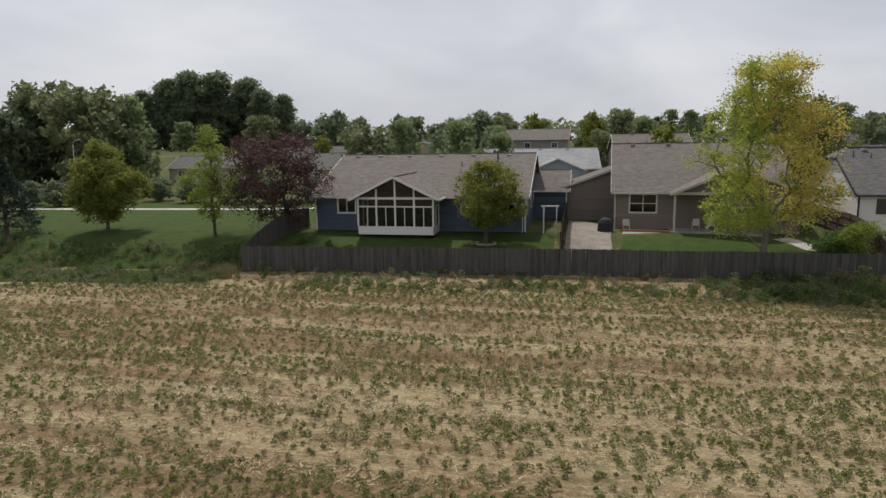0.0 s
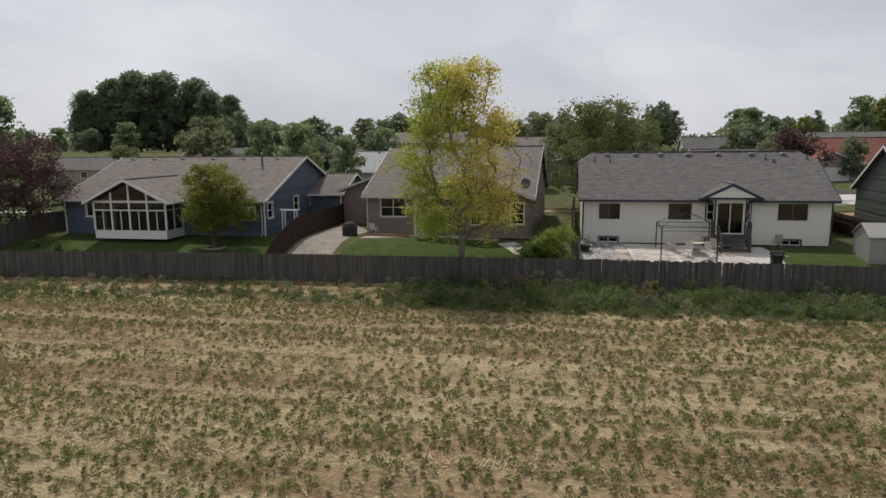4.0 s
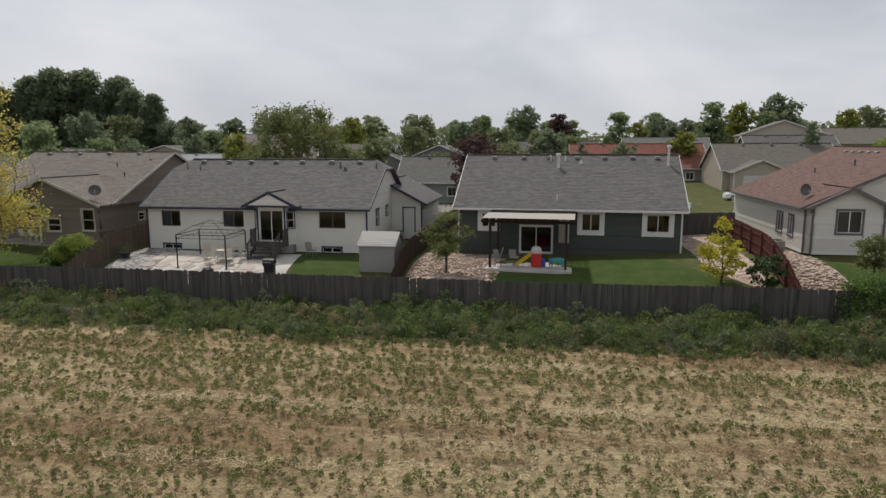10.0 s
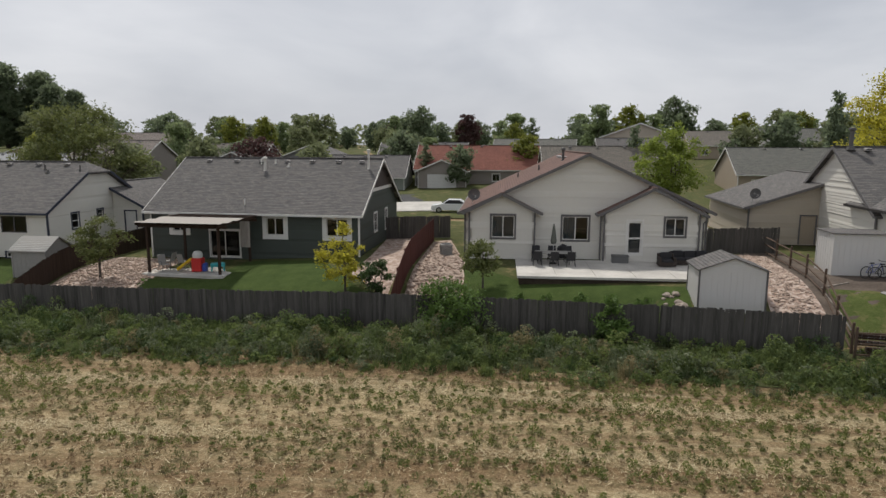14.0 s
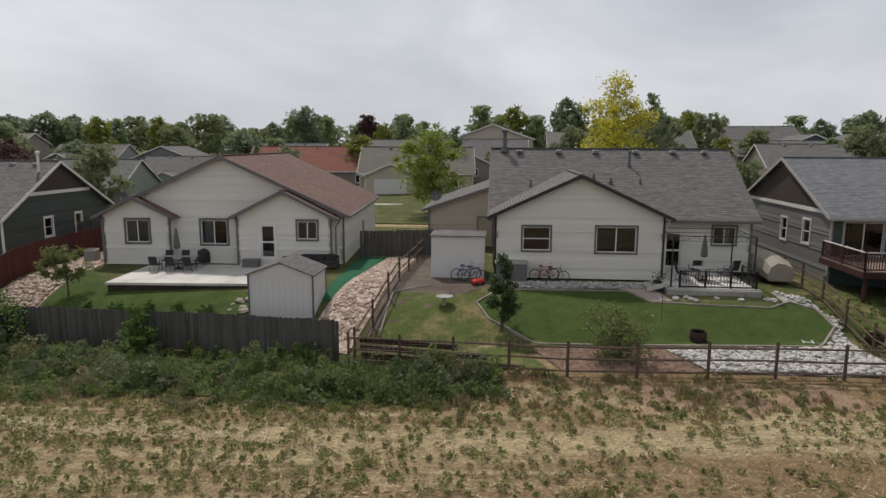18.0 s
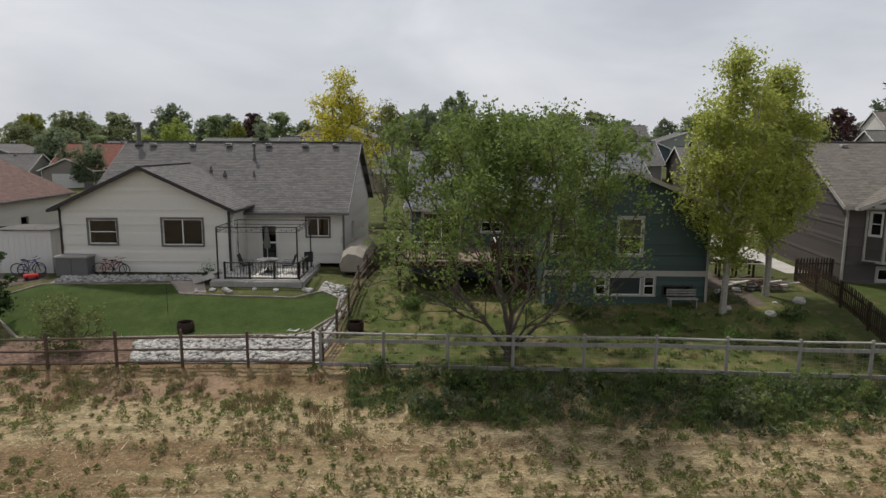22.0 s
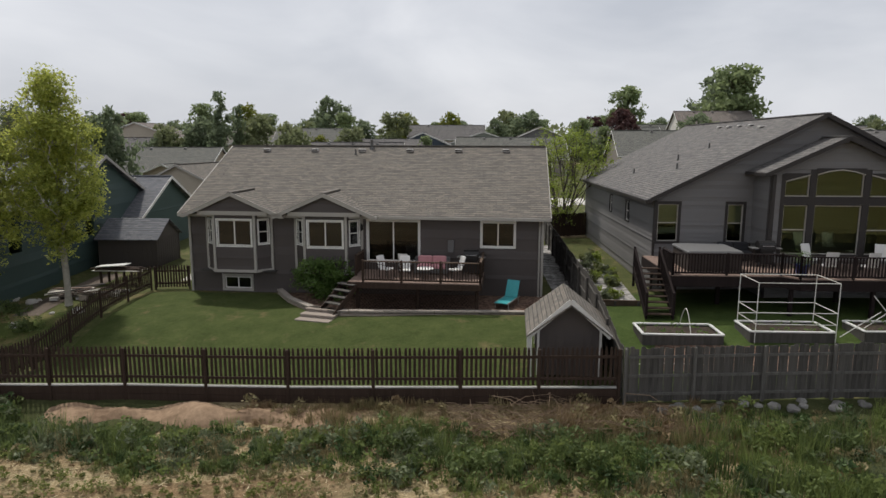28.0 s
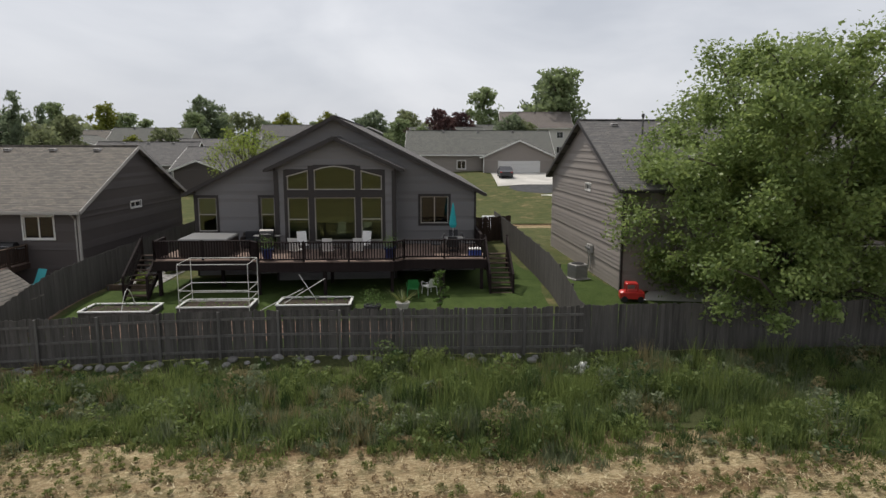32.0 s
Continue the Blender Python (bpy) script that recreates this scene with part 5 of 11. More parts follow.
h.corners([(px0 + 0.1, py - 0.02), (px1 - 0.1, py - 0.02)], 4.9, 8.9, DARK_TRIM, 0.16)

# tan-grey house behind the big tree
h = House("house", "tan-grey lap-sided house with grey shingle roof", 179.0, -7.6, 3.3, -20)
hT = {"L": [(7.9, 8.9, 7.75, 8.1)], "F": [(8, 9.5, 6.0, 7.3)]}
h.gable_x(0, 15, 0, 14.2, 3.3, 8.2, 11.65, 7.1, TANGREY, ROOF_GREY, DARK_TRIM, holes=hT)
h.window((0, 14.2), (0, 0), hT["L"][0], "slide", WHITE, 0.05)
h.window((0, 0), (15, 0), hT["F"][0], "hung", WHITE, 0.08)
h.vents([1.5, 4.2], 6.4, 11.3, 0.5)
h.pipes([(2.7, 5.2, 10.7, 1.0, 0.05)])

# ---- plants ----
LEAF_GREEN = leafy("green_leaves", [(0.0, (0.046, 0.085, 0.022)), (0.5, (0.085, 0.147, 0.034)), (1.0, (0.139, 0.217, 0.054))])
LEAF_PARK = leafy("park_tree_leaves", [(0.0, (0.07, 0.1, 0.02)), (0.5, (0.14, 0.17, 0.034)), (1.0, (0.27, 0.28, 0.06))], 0.4)
LEAF_DARK = leafy("dark_green_leaves", [(0.0, (0.024, 0.045, 0.015)), (0.5, (0.045, 0.078, 0.024)), (1.0, (0.075, 0.120, 0.039))], 0.25)
LEAF_LIGHT = leafy("light_green_leaves", [(0.0, (0.102, 0.145, 0.026)), (0.5, (0.189, 0.246, 0.043)), (1.0, (0.290, 0.348, 0.072))], 0.4)
LEAF_YELLOW = leafy("yellow_green_leaves", [(0.0, (0.2, 0.2, 0.02)), (0.45, (0.38, 0.35, 0.04)), (1.0, (0.55, 0.5, 0.07))], 0.5)
LEAF_MAPLE = leafy("pale_maple_leaves", [(0.0, (0.22, 0.18, 0.035)), (0.5, (0.44, 0.36, 0.07)), (1.0, (0.66, 0.56, 0.16))], 0.5)
LEAF_MAPLE_GREEN = leafy("greener_maple_leaves", [(0.0, (0.11, 0.15, 0.025)), (0.5, (0.22, 0.28, 0.045)), (1.0, (0.42, 0.46, 0.09))], 0.5)
LEAF_GARDEN = leafy("garden_tree_leaves", [(0.0, (0.06, 0.085, 0.016)), (0.5, (0.13, 0.16, 0.03)), (1.0, (0.27, 0.28, 0.055))], 0.35)
LEAF_POPLAR = leafy("poplar_leaves", [(0.0, (0.1, 0.14, 0.028)), (0.5, (0.23, 0.28, 0.055)), (1.0, (0.48, 0.5, 0.13))], 0.5)
LEAF_SHADE = leafy("shade_tree_leaves", [(0.0, (0.06, 0.1, 0.028)), (0.5, (0.13, 0.19, 0.05)), (1.0, (0.3, 0.37, 0.13))], 0.4, 0.42)
LEAF_WILLOW = leafy("willow_leaves", [(0.0, (0.046, 0.08, 0.02)), (0.5, (0.1, 0.152, 0.036)), (1.0, (0.21, 0.275, 0.075))], 0.4)
LEAF_OLIVE = leafy("olive_leaves", [(0.0, (0.075, 0.098, 0.033)), (0.5, (0.128, 0.150, 0.051)), (1.0, (0.195, 0.217, 0.075))], 0.35)
LEAF_PURPLE = leafy("purple_leaves", [(0.0, (0.035, 0.020, 0.020)), (0.5, (0.070, 0.036, 0.036)), (1.0, (0.119, 0.063, 0.059))], 0.3)
LEAF_BLUE = leafy("spruce_needles", [(0.0, (0.018, 0.031, 0.021)), (0.5, (0.031, 0.052, 0.036)), (1.0, (0.052, 0.078, 0.057))], 0.15)
# distant leaves: haze painted in as paler, greyer greens
HAZED_GREEN = leafy("hazed_green_leaves", [(0.0, (0.1, 0.138, 0.06)), (0.5, (0.165, 0.215, 0.1)), (1.0, (0.24, 0.29, 0.145))], 0.5)
HAZED_DARK = leafy("hazed_dark_leaves", [(0.0, (0.08, 0.108, 0.065)), (0.5, (0.13, 0.168, 0.098)), (1.0, (0.195, 0.235, 0.14))], 0.5)
HAZED_OLIVE = leafy("hazed_olive_leaves", [(0.0, (0.1, 0.122, 0.06)), (0.5, (0.155, 0.18, 0.09)), (1.0, (0.22, 0.245, 0.125))], 0.45)
WEED = leafy("weed_leaves", [(0.0, (0.034, 0.056, 0.02)), (0.5, (0.072, 0.108, 0.034)), (1.0, (0.17, 0.215, 0.078))], 0.35)
WEED_PALE = leafy("pale_grass_blades", [(0.0, (0.1, 0.1, 0.04)), (0.5, (0.18, 0.155, 0.075)), (1.0, (0.33, 0.27, 0.15))], 0.3)
GRASSY = leafy("grass_blades", [(0.0, (0.05, 0.08, 0.022)), (0.5, (0.1, 0.142, 0.04)), (1.0, (0.215, 0.26, 0.085))], 0.42)
WEED_GREY = leafy("grey_green_weed_leaves", [(0.0, (0.05, 0.068, 0.034)), (0.5, (0.1, 0.122, 0.064)), (1.0, (0.22, 0.25, 0.145))], 0.32)
ALFALFA = leafy("alfalfa_leaves", [(0.0, (0.04, 0.06, 0.015)), (0.5, (0.1, 0.125, 0.034)), (1.0, (0.25, 0.27, 0.085))], 0.3)
ALFALFA_DULL = leafy("dull_alfalfa_leaves", [(0.0, (0.055, 0.058, 0.024)), (0.5, (0.125, 0.125, 0.052)), (1.0, (0.28, 0.265, 0.12))], 0.28)
DRYTUFT = leafy("dry_stubble", [(0.0, (0.120, 0.074, 0.042)), (0.5, (0.204, 0.138, 0.074)), (1.0, (0.360, 0.270, 0.156))], 0.2)
STRAW = leafy("cut_straw", [(0.0, (0.28, 0.21, 0.11)), (0.5, (0.46, 0.38, 0.22)), (1.0, (0.64, 0.56, 0.37))], 0.1)
BARK = stone("grey_brown_bark", (0.06, 0.05, 0.042), (0.13, 0.11, 0.092), 14.0, 0.95, 0.7)
BARK_GREY = stone("light_grey_bark", (0.11, 0.1, 0.085), (0.22, 0.2, 0.17), 12.0, 0.95, 0.6)
BARK_PALE = stone("pale_aspen_bark", (0.22, 0.2, 0.17), (0.4, 0.38, 0.33), 6.0, 0.9, 0.4)


def leaf_quads(rng, c, size, aspect=0.5, up=0.35):
    """Diamond leaves about the points c, tilted at random."""
    n = len(c)
    a = rng.normal(size=(n, 3))
    a[:, 2] *= 0.8
    a /= np.linalg.norm(a, axis=1)[:, None] + 1e-9
    nn = rng.normal(size=(n, 3))
    nn[:, 2] += up * 3
    b = np.cross(nn, a)
    b /= np.linalg.norm(b, axis=1)[:, None] + 1e-9
    s = np.asarray(size)[:, None] * np.ones((n, 1))
    v = np.stack([c - a * s * 0.5, c + b * s * 0.5 * aspect, c + a * s * 0.5, c - b * s * 0.5 * aspect], 1).reshape(-1, 3)
    return v, np.arange(4 * n).reshape(n, 4)


def leaf_tris(rng, c, size):
    """Small pointed leaves, one triangle each, turned at random."""
    n = len(c)
    a, b = rng.normal(size=(n, 3)), rng.normal(size=(n, 3))
    a /= np.linalg.norm(a, axis=1)[:, None] + 1e-9
    b -= a * np.sum(a * b, 1)[:, None]
    b /= np.linalg.norm(b, axis=1)[:, None] + 1e-9
    s = np.asarray(size)[:, None]
    v = np.stack([c - a * s * 0.5 - b * s * 0.3, c - a * s * 0.5 + b * s * 0.3, c + a * s * 0.6], 1)
    v[:, :, 2] = np.maximum(v[:, :, 2], ground_z(c[:, 0], c[:, 1])[:, None] + 0.004)
    return v.reshape(-1, 3), np.arange(3 * n).reshape(n, 3)


def blade_tris(rng, base, h, w, lean=0.35):
    n = len(base)
    ang = rng.uniform(0, 2 * math.pi, n)
    d = np.stack([np.cos(ang), np.sin(ang), np.zeros(n)], 1) * (np.asarray(w) * 0.5)[:, None]
    tip = base + np.stack([rng.normal(0, lean, n) * h, rng.normal(0, lean, n) * h, h * rng.uniform(0.75, 1.05, n)], 1)
    v = np.stack([base - d, base + d, tip], 1).reshape(-1, 3)
    return v, np.arange(3 * n).reshape(n, 3)


PROFILES = {
    "round": lambda t: np.sqrt(np.clip(1 - (2 * t - 1) ** 2, 0.02, 1)) * (1.05 - 0.15 * t),
    "egg": lambda t: np.clip(np.sin(np.pi * np.clip(t, 0.02, 0.98) ** 0.75), 0.1, 1),
    "column": lambda t: np.clip(np.minimum(t * 4, (1.02 - t) * 2.6), 0.12, 1),
    "spread": lambda t: np.clip(np.sqrt(np.clip(1 - (1.55 * t - 0.75) ** 2, 0, 1)), 0.15, 1),
    "maple": lambda t: np.clip(np.interp(t, [0, 0.1, 0.3, 0.5, 0.75, 0.9, 1.0], [0.7, 0.98, 1.0, 0.92, 0.72, 0.6, 0.45]), 0.1, 1),
    "fan": lambda t: np.clip(np.interp(t, [0, 0.2, 0.45, 0.7, 0.88, 1.0], [0.72, 0.95, 1.0, 0.92, 0.72, 0.45]), 0.1, 1),
    "shade": lambda t: np.clip(np.interp(t, [0, 0.12, 0.35, 0.6, 0.85, 1.0], [0.9, 1.0, 1.0, 0.9, 0.68, 0.4]), 0.1, 1),
    "cone": lambda t: np.clip(1.02 - t, 0.04, 1),
    "vase": lambda t: np.clip(0.35 + t * 1.1, 0, 1) * np.sqrt(np.clip(1.0 - np.clip((t - 0.55) / 0.46, 0, 1) ** 2, 0.03, 1)),
}


def skeleton(rng, base, targets, trunk, tip=0.012, thrift=0.55, sides=6, name="trunk", bark=None):
    """A branching tree: every target is tied to the stem or to an earlier branch, stems swell with what they carry."""
    pos, par, run = [Vector(p) for p in base], list(range(-1, len(base) - 1)), [0.0]
    for a, b in zip(base, base[1:]):
        run.append(run[-1] + (Vector(b) - Vector(a)).length)
    low = max(1, int(len(base) * 0.4))
    t0 = np.asarray(base[low])
    order = np.argsort(np.linalg.norm(targets - t0, axis=1))
    P = np.array([tuple(p) for p in pos])
    for i in order:
        e = targets[i]
        dv = e - P
        ln = np.linalg.norm(dv, axis=1)
        drop = np.clip(-dv[:, 2] / (ln + 1e-6), 0, 1)
        cost = ln * (1 + 0.9 * drop) + thrift * np.array(run)
        cost[:low] = 1e9
        k = int(np.argmin(cost))
        a, b = pos[k], Vector(e)
        if par[k] >= 0:
            d0 = (a - pos[par[k]]).normalized()
        else:
            d0 = Vector((0, 0, 1))
        span = (b - a).length
        q = k
        for f in ((0.5, 1.0) if span > 0.5 else (1.0,)):
            m = a.lerp(b, f)
            if f < 1:
                m += d0 * span * 0.13 + Vector(rng.normal(0, 0.03, 3) * span)
            pos.append(m)
            par.append(q)
            run.append(run[q] + (m - pos[q]).length)
            q = len(pos) - 1
        P = np.array([tuple(p) for p in pos])
    load = np.zeros(len(pos))
    for i in range(len(pos) - 1, -1, -1):
        load[i] = max(load[i], 1.0)
        if par[i] >= 0:
            load[par[i]] += load[i]
    r = tip + (trunk - tip) * (load / load[0]) ** 0.62
    w = MB()
    for i in range(1, len(pos)):
        k = par[i]
        ra = min(r[k], r[i] * 1.6) if k >= len(base) or i >= len(base) else r[k]
        w.tube([pos[k], pos[i]], [ra * (1.35 if k == 0 else 1), r[i]], sides if r[i] > 0.04 else 4, False)
    return w.mesh(name, bark)


def tree_meshes(seed, height, radius, trunk, clear, profile, clumps, per, leaf, lmat, bark, clump_r=0.2, limb_n=60, spread=0.5, shell=0.55, flat=0.75, aspect=0.55, fork=0.0, lobes=12, lobe_r=0.42, tone=None, thin=None, up=0.35, thrift=0.55, lean=(0, 0), tris=False):
    """Crown of leaf clumps set on lobes, and the branches that carry them. tone: (second leaf material, rule); thin: share of leaves kept at a place."""
    rng = np.random.default_rng(seed)
    if lobes:
        lt = (np.arange(lobes) + rng.uniform(0.1, 0.9, lobes)) / lobes
        la = np.arange(lobes) * 2.4 + rng.uniform(-0.5, 0.5, lobes) + seed
        lp = PROFILES[profile](lt)
        lr = radius * lobe_r * rng.uniform(0.75, 1.3, lobes) * (0.45 + 0.55 * lp)
        lz = np.clip(clear + lt * (height - clear), clear + lr * 0.5, np.maximum(height - lr * 0.85, clear + lr * 0.5))
        lrad = np.maximum(radius * lp - lr * 0.75, 0) * rng.uniform(0.55, 1.06, lobes)
        lc = np.stack([lrad * np.cos(la), lrad * np.sin(la), lz], 1)
        share = lr ** 2 / np.sum(lr ** 2)
        own = rng.choice(lobes, clumps, p=share)
        u = rng.normal(size=(clumps, 3))
        u[:, 2] += 0.25
        u /= np.linalg.norm(u, axis=1)[:, None]
        rho = np.cbrt(rng.uniform(shell ** 3, 1, clumps)) * rng.uniform(0.9, 1.12, clumps)
        cen = lc[own] + u * (lr[own] * rho)[:, None] * np.array([1, 1, 0.95])
        cen[:, 2] = np.maximum(cen[:, 2], clear * 0.9 + 0.05)
    else:
        t = rng.uniform(0, 1, clumps) ** 0.9
        prof = PROFILES[profile](t)
        ang = rng.uniform(0, 2 * math.pi, clumps)
        r = radius * prof * np.sqrt(rng.uniform(shell ** 2, 1, clumps)) * (1 + rng.normal(0, 0.08, clumps))
        cen = np.stack([r * np.cos(ang), r * np.sin(ang), clear + t * (height - clear)], 1)
    cen[:, 0] += lean[0] * cen[:, 2] / height
    cen[:, 1] += lean[1] * cen[:, 2] / height
    cr = radius * clump_r * rng.uniform(0.55, 1.3, clumps)
    keep = np.ones(clumps) if thin is None else np.clip(thin(cen), 0.0, 1.0)
    idx = np.repeat(np.arange(clumps), rng.poisson(per * keep))
    off = np.clip(rng.normal(size=(len(idx), 3)) * 0.55, -1.1, 1.1)
    off[:, 2] *= flat
    c = cen[idx] + off * cr[idx][:, None]
    c[:, 2] = np.maximum(c[:, 2], 0.06)
    size = leaf * rng.uniform(0.6, 1.35, len(c))
    if tris:
        a, b = rng.normal(size=c.shape), rng.normal(size=c.shape)
        a /= np.linalg.norm(a, axis=1)[:, None]
        b -= a * np.sum(a * b, 1)[:, None]
        b /= np.linalg.norm(b, axis=1)[:, None]
        v = np.stack([c - a * size[:, None] * 0.5 - b * size[:, None] * 0.4, c - a * size[:, None] * 0.5 + b * size[:, None] * 0.4, c + a * size[:, None] * 0.6], 1).reshape(-1, 3)
        f = np.arange(len(v)).reshape(-1, 3)
    else:
        v, f = leaf_quads(rng, c, size, aspect, up)
    crown = soup("crown", v, f, lmat)
    if tone:
        crown.materials.append(tone[0])
        crown.polygons.foreach_set("material_index", (rng.uniform(size=clumps) < tone[1](cen)).astype(np.int32)[idx])
    sel = rng.permutation(clumps)[:limb_n]
    tgt = cen[sel]
    wob = lambda z: (0.012 * height * math.sin(z * 0.9 + seed), 0.012 * height * math.cos(z * 0.7 + seed * 2))
    top = fork if fork else (clear + (height - clear) * 0.62)
    n = max(3, int(top / 0.5))
    base = [(wob(top * k / n)[0] * k / n + lean[0] * top * k / n / height, wob(top * k / n)[1] * k / n + lean[1] * top * k / n / height, top * k / n - (0.05 if k == 0 else 0)) for k in range(n + 1)]
    return crown, skeleton(rng, base, tgt, trunk, thrift=thrift, bark=bark, sides=8)


def tree(name, label, x, y, meshes, category="tree", z=None, scale=(1, 1, 1), turn=0.0, group=""):
    root = tagged(new(name), label, category, group)
    root.matrix_basis = pose(x, y, float(ground_z(x, y)) - 0.03 if z is None else z, 0, 0, turn) @ Matrix.Diagonal((*scale, 1))
    crown, trunk = meshes
    part("trunk", trunk, None, root)
    part("crown", crown, None, root)
    return root


def ring_shrub(name, label, x, y, r, hgt, mat, seed):
    tree(name, label, x, y, tree_meshes(seed, hgt, r, 0.03, 0.02, "round", 26, 34, 0.1, mat, BARK, 0.3, limb_n=8, lobes=6, lobe_r=0.55, fork=0.05), "shrub")


# ---- fences ----
def board_fence(name, label, run, height, mat, w=0.15, gap=-0.002, joined=False, rails_front=False, mat_rail=None, seed=1, top="dog", every=2.4):
    """A close-board fence along the way run [(x, y), ...]: boards, rails behind (or in front), posts."""
    rnd = random.Random(seed)
    root = tagged(new(name), label, "fence")
    root.matrix_basis = pose(run[0][0], run[0][1], float(ground_z(*run[0])))
    ox, oy, oz = run[0][0], run[0][1], float(ground_z(*run[0]))
    kinds = []
    for k in range(4):
        hgt, c = height + (-0.03, 0.0, 0.015, 0.03)[k], 0.028
        pts = [(-w / 2, 0), (w / 2, 0), (w / 2, hgt - c), (w / 2 - c, hgt), (-w / 2 + c, hgt), (-w / 2, hgt - c)] if top == "dog" else [(-w / 2, 0), (w / 2, 0), (w / 2, hgt - 0.07), (w * 0.28, hgt - 0.045), (0, hgt), (-w * 0.28, hgt - 0.045), (-w / 2, hgt - 0.07)]
        kinds.append(pts)
    meshes = [MB().slab([(x, -0.009, z) for x, z in p], (0, 0.018, 0)).mesh("board", mat) for p in kinds]
    allb = MB()
    for (xa, ya), (xb, yb) in zip(run, run[1:]):
        ln = math.hypot(xb - xa, yb - ya)
        ang = math.atan2(yb - ya, xb - xa)
        nb = max(1, round(ln / (w + gap)))
        for i in range(nb):
            t = (i + 0.5) / nb
            x, y = xa + (xb - xa) * t, ya + (yb - ya) * t
            z = float(ground_z(x, y)) + 0.03 + rnd.uniform(-0.02, 0.02)
            k = rnd.randrange(4)
            m = pose(x - ox, y - oy, z - oz, 0, rnd.gauss(0, 0.5), math.degrees(ang) + rnd.gauss(0, 0.5)) @ Matrix.Translation((0, rnd.uniform(-0.006, 0.006), 0))
            if joined:
                allb.slab([m @ Vector((u, -0.009, v)) for u, v in kinds[k]], m.to_3x3() @ Vector((0, 0.018, 0)))
            else:
                ob = new("board", meshes[k])
                ob.parent = root
                ob.matrix_basis = m
        side = -1 if rails_front else 1
        nx, ny = -math.sin(ang) * side, math.cos(ang) * side
        npost = max(1, round(ln / every))
        for i in range(npost):
            pa, pb = [(xa + (xb - xa) * q, ya + (yb - ya) * q) for q in (i / npost, (i + 1) / npost)]
            for f in ((0.16, 0.5, 0.85) if height > 1.5 else (0.2, 0.8)):
                a = (pa[0] - ox + nx * 0.04, pa[1] - oy + ny * 0.04, float(ground_z(*pa)) - oz + height * f)
                b = (pb[0] - ox + nx * 0.04, pb[1] - oy + ny * 0.04, float(ground_z(*pb)) - oz + height * f)
                part("rail", MB().beam(a, b, 0.04, 0.09), mat_rail or mat, root)
            p = MB().box(pa[0] - ox + nx * 0.09 - 0.045, pa[1] - oy + ny * 0.09 - 0.045, float(ground_z(*pa)) - oz - 0.1, pa[0] - ox + nx * 0.09 + 0.045, pa[1] - oy + ny * 0.09 + 0.045, float(ground_z(*pa)) - oz + height * (1.02 if rails_front else 0.98), 0.012)
            part("post", p, mat_rail or mat, root)
    if joined:
        tagged(part("board_run", allb, mat, root), "", "", "", "stuff")
    return root


def on_fence(x0, x1, step=6.0):
    xs = [x0] + [p[0] for p in FRONT if x0 < p[0] < x1] + [x1]
    return [(x, float(edge_y(x))) for x in xs]


LOTS = (-14.2, 8.6, 28.8, 49.2, 70.6, 90.0)
for i, (a, b) in enumerate(zip(LOTS, LOTS[1:])):
    board_fence("back_fence", "weathered grey cedar board fence along the field", on_fence(a, b), 1.85, OLDWOOD, gap=-0.012, seed=i, mat_rail=OLDWOOD_J)
board_fence("back_fence", "sun-bleached board fence with rails and posts outside", on_fence(152.5, 173.4), 1.8, OLDWOOD, gap=0.006, rails_front=True, seed=11, mat_rail=MIDRAIL)
board_fence("back_fence", "weathered grey cedar board fence in tree shade", on_fence(173.4, 192), 1.85, OLDWOOD, seed=12, mat_rail=OLDWOOD_J)

# ---- side fences ----
def side_run(x0, y0, ang, length, bend=None):
    a = radians(90 + ang)
    return [(x0, y0), (x0 + math.cos(a) * length, y0 + math.sin(a) * length)]


board_fence("side_fence", "dark board fence beside the park lawn", [(-14.1, 47.15), (-12.8, 51.0), (-10.9, 56.3)], 1.75, OLDWOOD_J, joined=True, seed=20)
board_fence("side_fence", "dark weathered board fence between two yards", [(8.6, 43.5), (12.0, 58.0), (14.5, 70)], 1.75, DARKWOOD_J, joined=True, seed=21)
board_fence("side_fence", "tan cedar board fence between two yards", [(28.8, 39.4), (33.6, 59.0), (36.5, 70)], 1.75, TANWOOD, joined=True, seed=22)
board_fence("side_fence", "dark board fence between two yards", [(49.3, 34.2), (53.2, 50.0), (57, 66)], 1.6, DARKWOOD_J, joined=True, seed=23)
board_fence("side_fence", "red-stained board fence between two yards", [(70.7, 28.6), (75.0, 44.6)], 1.75, REDWOOD, joined=True, seed=24)
board_fence("side_fence", "dark board fence closing the side yard", [(71.0, 47.0), (76.5, 46.0)], 1.75, OLDWOOD_J, joined=True, seed=25)
board_fence("side_fence", "grey board fence closing the side yard", [(92.2, 35.6), (97.4, 35.2)], 1.75, OLDWOOD_J, joined=True, seed=26)
board_fence("side_fence", "weathered grey board fence between two yards", [(152.5, -4.0), (157.0, 7.0), (165.5, 27.5)], 1.8, OLDWOOD_J, joined=True, seed=27)
board_fence("side_fence", "weathered grey board fence between two yards", [(173.5, -12.3), (177.2, -3.0), (183.0, 12.5)], 1.8, OLDWOOD_J, joined=True, rails_front=True, seed=28)
board_fence("side_fence", "dark board fence closing the side yard", [(164.0, 24.0), (171.0, 23.6)], 1.8, DARKWOOD_J, joined=True, seed=29)
board_fence("side_fence", "dark board fence closing the side yard", [(175.5, 9.5), (182.5, 9.0)], 1.8, DARKWOOD_J, joined=True, seed=30)


